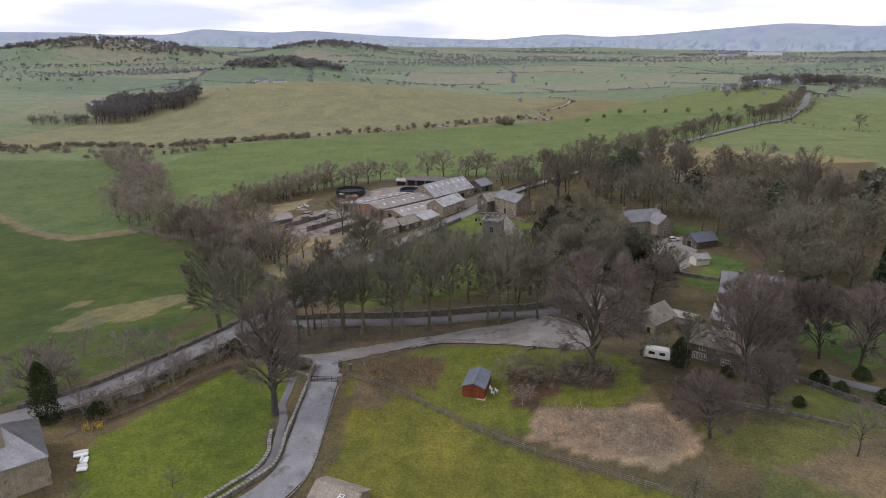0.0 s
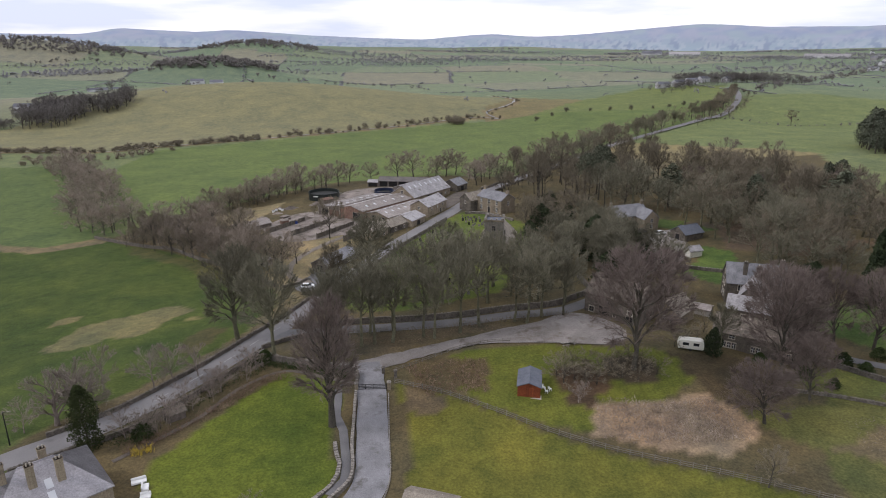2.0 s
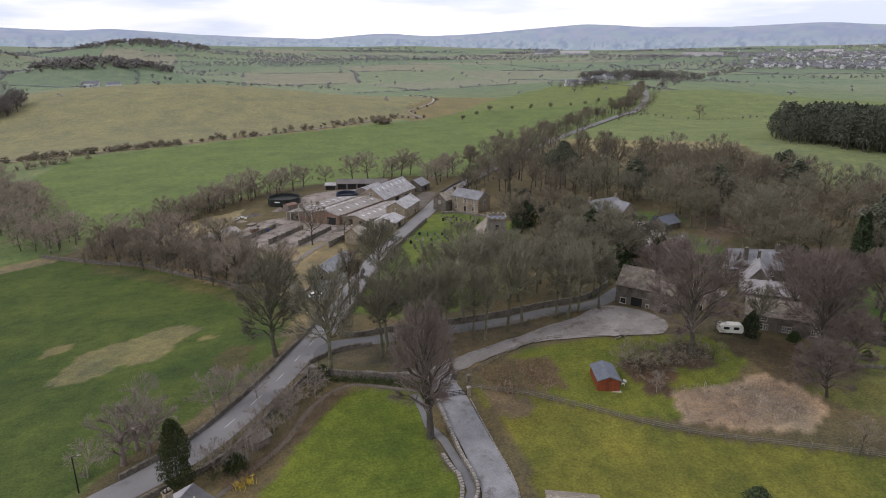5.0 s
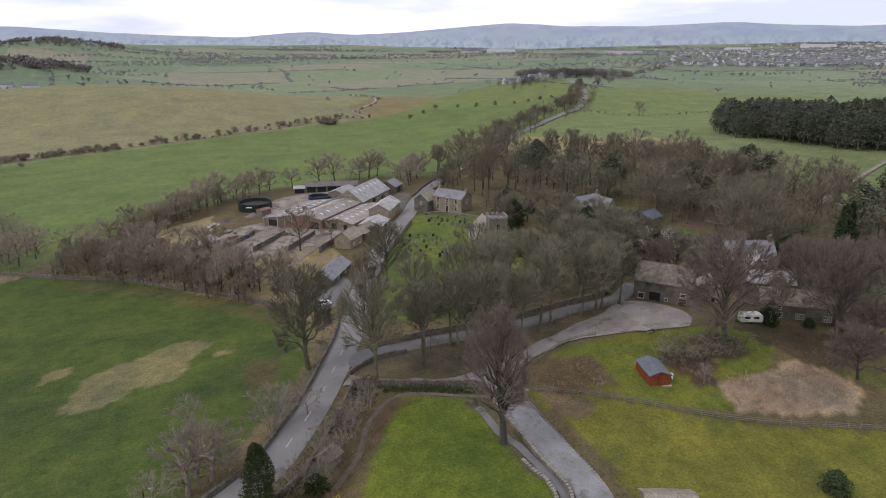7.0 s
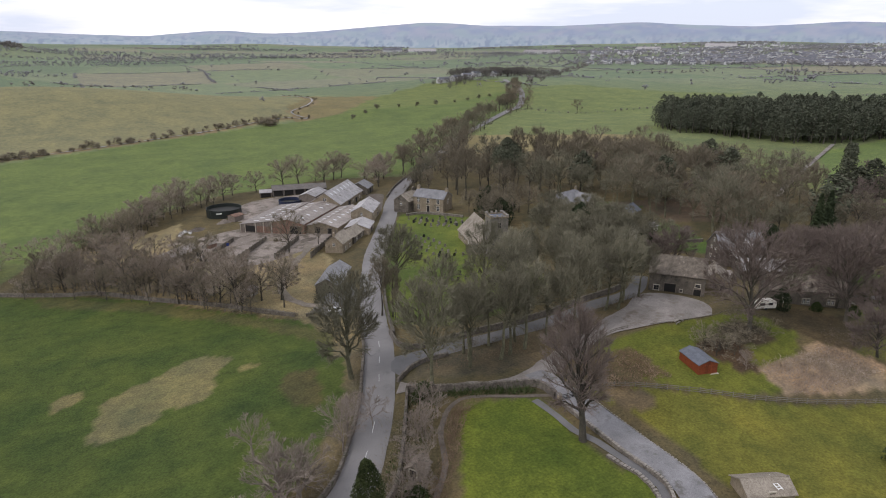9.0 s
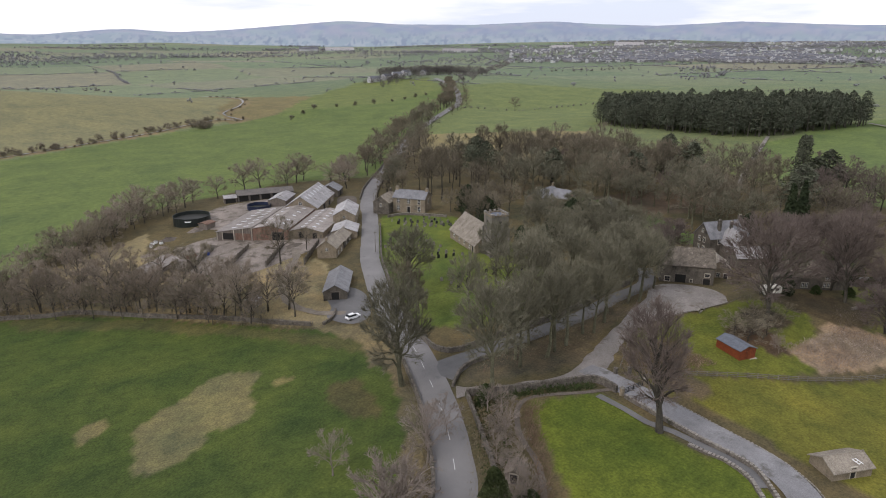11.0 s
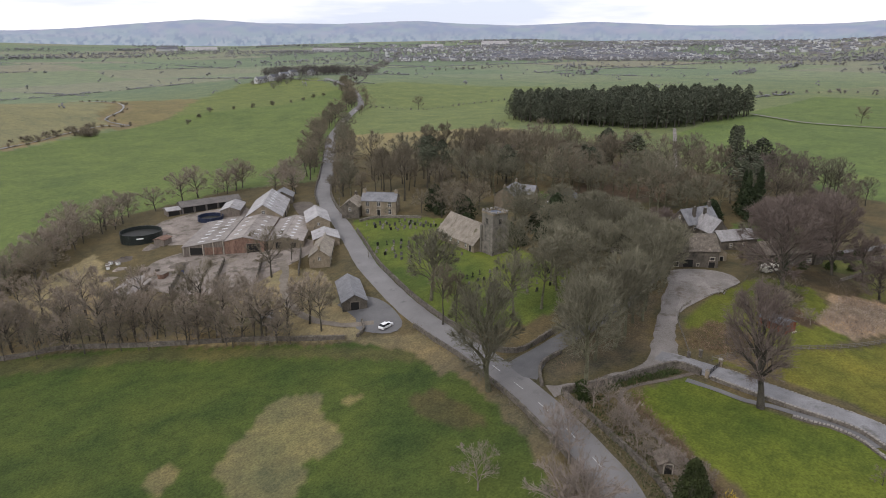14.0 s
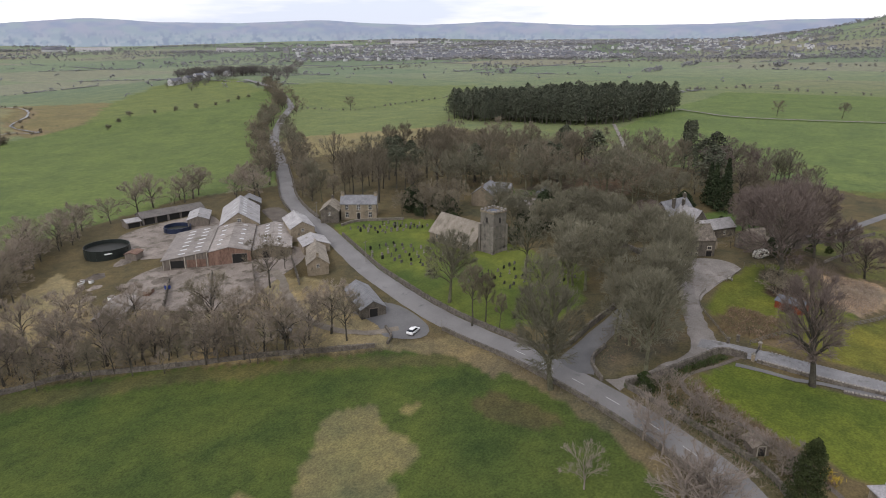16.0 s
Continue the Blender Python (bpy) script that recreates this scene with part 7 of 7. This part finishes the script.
thicket("gorse", [(-60.5, 99.5), (-59, 100.5)], 0.8, 1.1, M_GORSE, "yellow flowering shrub beside the path", 60, 12, 0.12)


def far_trees(name, spots, mat, label, seed=0, n=60, fine=1.0, clumps=7, middle=0.52, lump_size=1.0):
    """Small trees far away: a stem, a crown of uneven clumps and a fringe of sprays each. spots: x, y, height, width."""
    rnd = np.random.RandomState(seed)
    s = np.array(spots, float)
    m = len(s)
    x, y, h, w = s.T
    z = height(x, y)
    wh = np.stack([w, w, h], 1)
    # crown clumps: eight-sided lumps with uneven corners
    at = np.clip(rnd.normal(size=(m, clumps, 3)), -1.6, 1.6) * (wh * (0.22, 0.22, 0.17))[:, None, :]
    at += np.stack([x, y, z + h * middle], 1)[:, None, :]
    octa = np.array([(1, 0, 0), (-1, 0, 0), (0, 1, 0), (0, -1, 0), (0, 0, 1), (0, 0, -1)], float)
    size = (wh * (0.17, 0.17, 0.16) * lump_size)[:, None, None, :] * rnd.uniform(0.55, 1.45, (m, clumps, 6, 1))
    lump = (at[:, :, None, :] + octa * size + rnd.normal(size=(m, clumps, 6, 3)) * (wh * 0.03)[:, None, None, :]).reshape(-1, 3)
    oc = np.array([(0, 2, 4), (2, 1, 4), (1, 3, 4), (3, 0, 4), (2, 0, 5), (1, 2, 5), (3, 1, 5), (0, 3, 5)])
    lump_faces = (np.arange(m * clumps)[:, None, None] * 6 + oc).reshape(-1, 3)
    u = rnd.normal(size=(m, n, 3))
    u *= (rnd.uniform(0.6, 1.0, (m, n)) / np.linalg.norm(u, axis=2))[..., None]
    mid = at[np.arange(m)[:, None], rnd.randint(0, clumps, (m, n))] + u * (wh * (0.2, 0.2, 0.19))[:, None, :]
    d = u + rnd.normal(size=(m, n, 3)) * 0.4
    d /= np.linalg.norm(d, axis=2)[..., None]
    side = np.cross(d, rnd.normal(size=(m, n, 3)))
    side /= np.linalg.norm(side, axis=2)[..., None]
    hh = h[:, None, None] * fine
    sprays = np.stack([mid - side * hh * 0.03, mid + side * hh * 0.03, mid + d * hh * 0.14], 2).reshape(-1, 3)
    a = np.array([0.0, 2.09, 4.19])
    ring = np.stack([np.cos(a), np.sin(a)], 1)
    foot = np.stack([x, y, z - 0.3], 1)
    low = np.repeat(foot[:, None, :], 3, 1)
    low[:, :, :2] += ring * (0.022 * h)[:, None, None]
    high = np.repeat((foot + np.stack([0 * h, 0 * h, h * 0.6], 1))[:, None, :], 3, 1)
    high[:, :, :2] += ring * (0.010 * h)[:, None, None]
    stems = np.concatenate([low, high], 1).reshape(-1, 3)
    k = len(lump) + len(sprays)
    sq = np.arange(m)[:, None, None] * 6 + k + np.array([(0, 1, 4), (0, 4, 3), (1, 2, 5), (1, 5, 4), (2, 0, 3), (2, 3, 5)])
    V = np.concatenate([lump, sprays, stems])
    F = np.concatenate([lump_faces, np.arange(len(sprays)).reshape(-1, 3) + len(lump), sq.reshape(-1, 3)])
    me = bpy.data.meshes.new(name)
    me.vertices.add(len(V))
    me.vertices.foreach_set("co", V.ravel())
    me.loops.add(F.size)
    me.loops.foreach_set("vertex_index", F.ravel())
    me.polygons.add(len(F))
    me.polygons.foreach_set("loop_start", np.arange(0, F.size, 3))
    me.materials.append(mat)
    me.update(calc_edges=True)
    return tagged(new(name, me), label, "trees", kind="stuff")


def row(points, gap, h, seed, spread=1.0, miss=0.15):
    rnd = random.Random(seed)
    out = []
    for p in smooth_line(points, gap):
        if rnd.random() > miss:
            hh = h * rnd.uniform(0.6, 1.3)
            out.append((p[0] + rnd.uniform(-spread, spread), p[1] + rnd.uniform(-spread, spread), hh, hh * rnd.uniform(0.8, 1.2)))
    return out


def clump(x, y, rx, ry, count, h, seed):
    rnd = random.Random(seed)
    out = []
    for _ in range(count):
        a, r = rnd.uniform(0, 6.28), math.sqrt(rnd.random())
        hh = h * rnd.uniform(0.75, 1.2)
        out.append((x + rx * r * math.cos(a), y + ry * r * math.sin(a), hh, hh * rnd.uniform(0.7, 1.0)))
    return out


far_trees("stream_bushes", row(off(STREAM[60:150], 3)[::2], 9, 4.5, 1, 2.5, 0.2) + row(off(STREAM[90:215], -3)[::2], 9, 3.6, 9, 2.0, 0.3) + row(off(STREAM[:90], -5)[::2], 2.8, 5.5, 2, 4.0, 0.05) + row(off(STREAM[10:70], 4)[::2], 4.5, 5.0, 51, 4, 0.2) + row(off(STREAM[60:150], 6)[::2], 11, 6.0, 52, 4, 0.3) + clump(75, 668, 12, 8, 10, 9, 3), M_TWIG_BROWN, "bare bushes along the stream banks", 1, 150, 0.7, 22, 0.38, 0.6)
far_trees("west_hedge_bushes", row([(-350, 500), (-300, 520), (-240, 500), (-200, 490), (-170, 520)], 6, 6, 4, 4, 0.1) + row([(-230, 450), (-195, 425), (-215, 470), (-260, 480)], 6, 6, 5, 5, 0.1), M_TWIG_BROWN, "bare hedge bushes beside the rough pasture", 2, 150, 0.7, 22, 0.38, 0.6)
far_trees("field_boundary_trees", row([(150, 640), (189, 671), (215, 668), (280, 664), (340, 680)], 17, 5.5, 6, 2, 0.2), M_TWIG_OLIVE, "scattered hawthorns along the field boundary", 3, 300, 0.6, 26, 0.45, 0.6)
joined("hill_copse", ("far_brown", "far_brown"), clump(-340, 735, 28, 44, 80, 19, 7) + clump(-300, 775, 26, 30, 46, 16, 70) + clump(-395, 700, 34, 14, 30, 9, 8) + clump(-368, 1001, 12, 10, 4, 13, 9) + row([(-420, 1040), (-330, 1060), (-250, 1075), (-180, 1060)], 16, 10, 10, 8, 0.3), None, "leafless copse on the hillside")
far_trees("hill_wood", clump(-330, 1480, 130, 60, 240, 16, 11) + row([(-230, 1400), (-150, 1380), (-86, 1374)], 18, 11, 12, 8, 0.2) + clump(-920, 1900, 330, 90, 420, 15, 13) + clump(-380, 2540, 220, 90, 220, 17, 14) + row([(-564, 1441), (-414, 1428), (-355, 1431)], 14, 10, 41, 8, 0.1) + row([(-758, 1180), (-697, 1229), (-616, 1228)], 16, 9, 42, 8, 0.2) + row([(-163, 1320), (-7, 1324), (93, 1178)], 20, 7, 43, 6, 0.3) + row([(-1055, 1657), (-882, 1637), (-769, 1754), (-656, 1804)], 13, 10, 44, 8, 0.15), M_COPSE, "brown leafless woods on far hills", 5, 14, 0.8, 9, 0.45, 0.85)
joined("road_hamlet_trees", ("far_brown", "far_brown"), clump(500, 930, 70, 40, 90, 13, 15) + clump(420, 860, 60, 22, 40, 9, 16) + row([(350, 800), (430, 850)], 12, 8, 17, 5, 0.1) + clump(560, 900, 50, 60, 60, 13, 18), None, "bare trees round the far hamlet")
far_trees("pasture_hedge", row([(285, 585), (359, 552), (470, 520), (640, 470), (760, 430)], 7, 3.0, 19, 1.0, 0.1) + row([(629, 290), (705, 224), (658, 149), (652, 89)], 12, 6, 20, 3, 0.2) + row([(1132, 296), (1252, 199), (1198, 87)], 14, 7, 21, 6, 0.2) + row([(759, 917), (900, 896), (1017, 894)], 13, 8, 22, 6, 0.2) + row([(988, 729), (1179, 657), (1329, 461), (1313, 345)], 14, 8, 23, 6, 0.2) + row([(412, 721), (600, 900), (998, 1250), (1300, 1500)], 14, 9, 24, 14, 0.15), M_COPSE, "dark low hedge across the pasture", 7, 50, 0.8, 10, 0.4, 0.75)


def scatter_far():
    """Belts of trees along far field borders, small woods, and the trees among the town's houses."""
    rnd = random.Random(31)
    out = []
    for _ in range(260):
        a, r = radians(rnd.uniform(-42, 100)), rnd.uniform(800, 1900)
        h = rnd.uniform(5, 10)
        out.append((r * math.sin(a), r * math.cos(a), h, h * rnd.uniform(0.9, 1.3)))
    for k in range(210):
        a, r = radians(rnd.uniform(-42, 100)), 1 / rnd.uniform(1 / 3350, 1 / 1500)
        x, y, ln = r * math.sin(a), r * math.cos(a), rnd.uniform(120, 520)
        if -8 < math.degrees(a) < 22 and r < 2000:
            continue
        tilt = rnd.uniform(-0.25, 0.25)
        dx, dy = math.cos(a + tilt) * ln, -math.sin(a + tilt) * ln
        out += row([(x, y), (x + dx * 0.5, y + dy * 0.5 + rnd.uniform(-20, 20)), (x + dx, y + dy)], 8, rnd.uniform(6, 11), 200 + k, 7, 0.08)
    for k in range(75):
        a, r = radians(rnd.uniform(-42, 100)), rnd.uniform(2300, 3450)
        ln, turn = rnd.uniform(60, 240), a
        for x, y, h, w in clump(0, 0, ln, rnd.uniform(15, 40), 60, 12, 100 + k):
            out.append((r * math.sin(a) + x * math.cos(turn) + y * math.sin(turn), r * math.cos(a) - x * math.sin(turn) + y * math.cos(turn), h, w))
    for _ in range(2600):
        a, r = radians(rnd.gauss(58, 13)), 1 / rnd.uniform(1 / 3350, 1 / 1550)
        h = rnd.uniform(7, 13)
        out.append((r * math.sin(a), r * math.cos(a), h, h * rnd.uniform(0.9, 1.4)))
    for x, y, rx, ry, k in ((2350, -150, 260, 70, 90), (2200, 250, 200, 50, 70), (2500, 420, 200, 60, 80), (1230, 250, 60, 12, 20), (1620, 340, 120, 16, 40), (1180, 400, 70, 10, 20), (2350, 900, 200, 50, 60), (990, 420, 60, 8, 16), (880, 640, 90, 14, 16), (1030, 760, 70, 10, 16)):
        out += clump(x, y, rx, ry, k, 11, int(x))
    return out


def far_hedges():
    """Low hedges that follow the borders of the far fields, with gaps."""
    q = np.random.RandomState(12)
    n = 520000
    a, r = np.radians(q.uniform(-46, 100, n)), np.sqrt(q.uniform(640.0 ** 2, np.where(np.arange(n) % 2, 1700.0, 3300.0) ** 2))
    x, y = r * np.sin(a), r * np.cos(a)
    edge = field_cell(x, y) != field_cell(x + 3.5, y + 3.5)
    edge &= ~((x > -450) & (x < 420) & (y < 1000)) & (lattice(x, y, 210, 70) > 0.46)
    h = q.uniform(1.4, 3.2, len(x)) * np.where(q.rand(len(x)) < 0.06, 2.2, 1.0)
    return np.stack([x, y, h, np.maximum(h * 1.5, 9.0)], 1)[edge][:14000]


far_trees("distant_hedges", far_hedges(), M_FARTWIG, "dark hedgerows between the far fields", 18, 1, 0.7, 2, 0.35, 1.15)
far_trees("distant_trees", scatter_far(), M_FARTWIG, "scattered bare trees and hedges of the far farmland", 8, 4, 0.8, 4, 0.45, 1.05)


# ================= far houses and town =================
def houses(name, spots, label, mats, seed=0, kind="stuff"):
    rnd = random.Random(seed)
    V, F, idx = [], [], []
    for x, y, l, w, h, turn in spots:
        z = ground_z(x, y)
        c, s = math.cos(turn), math.sin(turn)
        i = len(V)
        for px, py, pz in ((-l, -w, -1), (l, -w, -1), (l, w, -1), (-l, w, -1), (-l, -w, h), (l, -w, h), (l, w, h), (-l, w, h), (-l, 0, h + w * 0.75), (l, 0, h + w * 0.75)):
            V.append((x + c * px - s * py, y + s * px + c * py, z + pz))
        wall = rnd.choice((0, 0, 1))
        for f, m in (((0, 1, 5, 4), wall), ((2, 3, 7, 6), wall), ((1, 2, 6, 9, 5), wall), ((3, 0, 4, 8, 7), wall), ((4, 5, 9, 8), 2), ((6, 7, 8, 9), 2)):
            F.append(tuple(i + k for k in f))
            idx.append(m)
    me = mesh(name, V, F)
    for m in mats:
        me.materials.append(m)
    me.polygons.foreach_set("material_index", idx)
    return tagged(new(name, me), label, "houses", kind=kind)


def town_spots():
    rnd = random.Random(8)
    out = []
    for _ in range(2700):
        a, r = radians(rnd.gauss(60, 11)), 1 / rnd.uniform(1 / 3350, 1 / 1600)
        if not 39 < math.degrees(a) < 84:
            continue
        x, y = r * math.sin(a), r * math.cos(a)
        if lattice(np.array([x]), np.array([y]), 120, 50)[0] < 0.45:
            continue
        street = 0.6 + 1.57 * rnd.randrange(2) + rnd.uniform(-0.15, 0.15)
        out.append((x, y, rnd.uniform(4, 11), rnd.uniform(3, 4.5), rnd.uniform(4.5, 7), street))
    return out


M_FARWALL, M_FARWALL2, M_FARROOF = surface("far_pale_walls", (0.32, 0.32, 0.325), (0.58, 0.58, 0.58), 0.02, 0.1, bump=0), surface("far_stone_walls", (0.18, 0.17, 0.165), (0.29, 0.28, 0.275), 0.02, 0.1, bump=0), surface("far_slate_roofs", (0.085, 0.088, 0.10), (0.17, 0.172, 0.19), 0.02, 0.1, bump=0)
houses("town", town_spots(), "grey stone and white houses of a distant small town", (M_FARWALL, M_FARWALL2, M_FARROOF), 3)
for x, y, l, w, h, turn, lab in ((1283, 2600, 60, 13, 6, 0.5, "long pale factory shed far off"), (1560, 2130, 70, 12, 6, 0.75, "long white factory roof near the town"), (1950, 1950, 45, 13, 6, 0.75, "white factory shed near the town"), (1180, 2680, 40, 14, 6, 0.5, "dark factory shed far off"), (2250, 1850, 60, 14, 7, 0.8, "white factory shed near the town")):
    ob = houses("factory", [(x, y, l, w, h, -turn)], lab, (M_FARWALL, M_FARWALL, M_PALESHEET if "white" in lab or "pale" in lab else M_FARROOF), 4, "")
    tagged(ob, lab, "factory")
for x, y, a in ((463, 903, 0.4), (440, 893, 0.2), (418, 886, 0.3), (392, 880, 0.1), (500, 905, 0.6), (-410, 1065, 0.1), (-390, 1072, 0.1), (-425, 1075, 0.2), (-250, 980, 0.1), (-225, 985, 0.1), (-400, 800, 0.2)):
    ob = houses("far_farm", [(x, y, 9, 4.5, 5, a)], "far farm building among trees", (M_WHITE, M_FARWALL, M_FARROOF), 5, "")
    tagged(ob, "far farm building among bare trees", "house")

# ================= moorland hills on the horizon =================
RIDGE = [(-60, 110), (-45, 118), (-32, 122), (-27.6, 121), (-25, 111), (-21, 113), (-18.7, 147), (-16.8, 141), (-13, 128), (-10.5, 140), (-6, 121), (-3.5, 109), (0.6, 97), (5, 88), (9.3, 115),
         (11.2, 121), (14.5, 105), (18.5, 121), (22.5, 147), (25.5, 166), (27.3, 178), (29.2, 174), (32, 159), (38.3, 156), (41.8, 170), (45, 180), (48.5, 163), (53.2, 150), (56.5, 162), (59.8, 174),
         (63.5, 159), (67.7, 149), (73.5, 152), (78, 156), (81.5, 175), (90, 178), (110, 160), (140, 120)]


def build_hills():
    az = np.radians(np.linspace(-60, 140, 1500))
    top = np.interp(np.degrees(az), [r[0] for r in RIDGE], [r[1] for r in RIDGE])
    k = np.ones(13) / 13
    top = np.convolve(np.pad(top, 6, mode="edge"), k, "valid")
    top += 3.0 * (lattice(az * 900, az * 0, 40, 60) - 0.5) + 1.5 * (lattice(az * 900, az * 0, 9, 67) - 0.5)
    V, F = [], []
    rings = 30
    for i, a in enumerate(az):
        for j in range(rings):
            f = j / (rings - 1)
            r = 3350 + 1050 * f
            z = 5 + (top[i] - 5) * (f * f * (3 - 2 * f)) ** 0.9 + 14 * (lattice(np.array([a * 3000.0]), np.array([r]), 160, 61)[0] - 0.5) * math.sin(math.pi * f)
            V.append((r * math.sin(a), r * math.cos(a), z))
    for i in range(len(az) - 1):
        for j in range(rings - 1):
            q = i * rings + j
            F.append((q, q + rings, q + rings + 1, q + 1))
    me = mesh("backdrop", V, F, None, True)
    V = np.array(V)
    ang, r = np.degrees(np.arctan2(V[:, 0], V[:, 1])), np.hypot(V[:, 0], V[:, 1])
    moor = lattice(ang * 75, r * 0.55, 95, 62) * 0.6 + lattice(ang * 75, r * 0.55, 31, 63) * 0.4
    up = np.clip((V[:, 2] - 40) / 90, 0, 1)
    field = np.where((lattice(ang * 110, r * 0.5, 40, 64) > 0.5)[:, None], np.array((0.125, 0.145, 0.112)), np.array((0.175, 0.180, 0.140)))
    field = np.where((lattice(ang * 140, r * 0.4, 30, 66) > 0.66)[:, None], np.array((0.070, 0.078, 0.070)), field)
    ease = np.clip((moor - 0.38) / 0.3, 0, 1)[:, None]
    tops = np.array((0.165, 0.148, 0.135)) * ease + np.array((0.110, 0.114, 0.122)) * (1 - ease)
    ease = np.clip((lattice(ang * 50, r * 0.5, 60, 65) - 0.5) / 0.3, 0, 1)[:, None]
    tops = np.array((0.145, 0.160, 0.122)) * ease + tops * (1 - ease)
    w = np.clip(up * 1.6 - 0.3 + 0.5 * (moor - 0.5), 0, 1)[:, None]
    # slight blue tint mixes distance haze into the hill colours
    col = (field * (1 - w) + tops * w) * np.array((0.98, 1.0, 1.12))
    att = me.color_attributes.new("land", "FLOAT_COLOR", "POINT")
    att.data.foreach_set("color", np.concatenate([col, np.ones((len(col), 1))], 1).ravel())
    m = plain("hazy_moor", (0.2, 0.2, 0.2), 0.95)
    t = m.node_tree
    b = t.nodes["Principled BSDF"]
    land = t.nodes.new("ShaderNodeAttribute")
    land.attribute_name = "land"
    t.links.new(land.outputs["Color"], b.inputs["Base Color"])
    # blue glow stands in for the haze over the hills
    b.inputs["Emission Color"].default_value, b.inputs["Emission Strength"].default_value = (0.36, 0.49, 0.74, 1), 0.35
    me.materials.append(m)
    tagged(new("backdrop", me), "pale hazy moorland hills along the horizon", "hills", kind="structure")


build_hills()
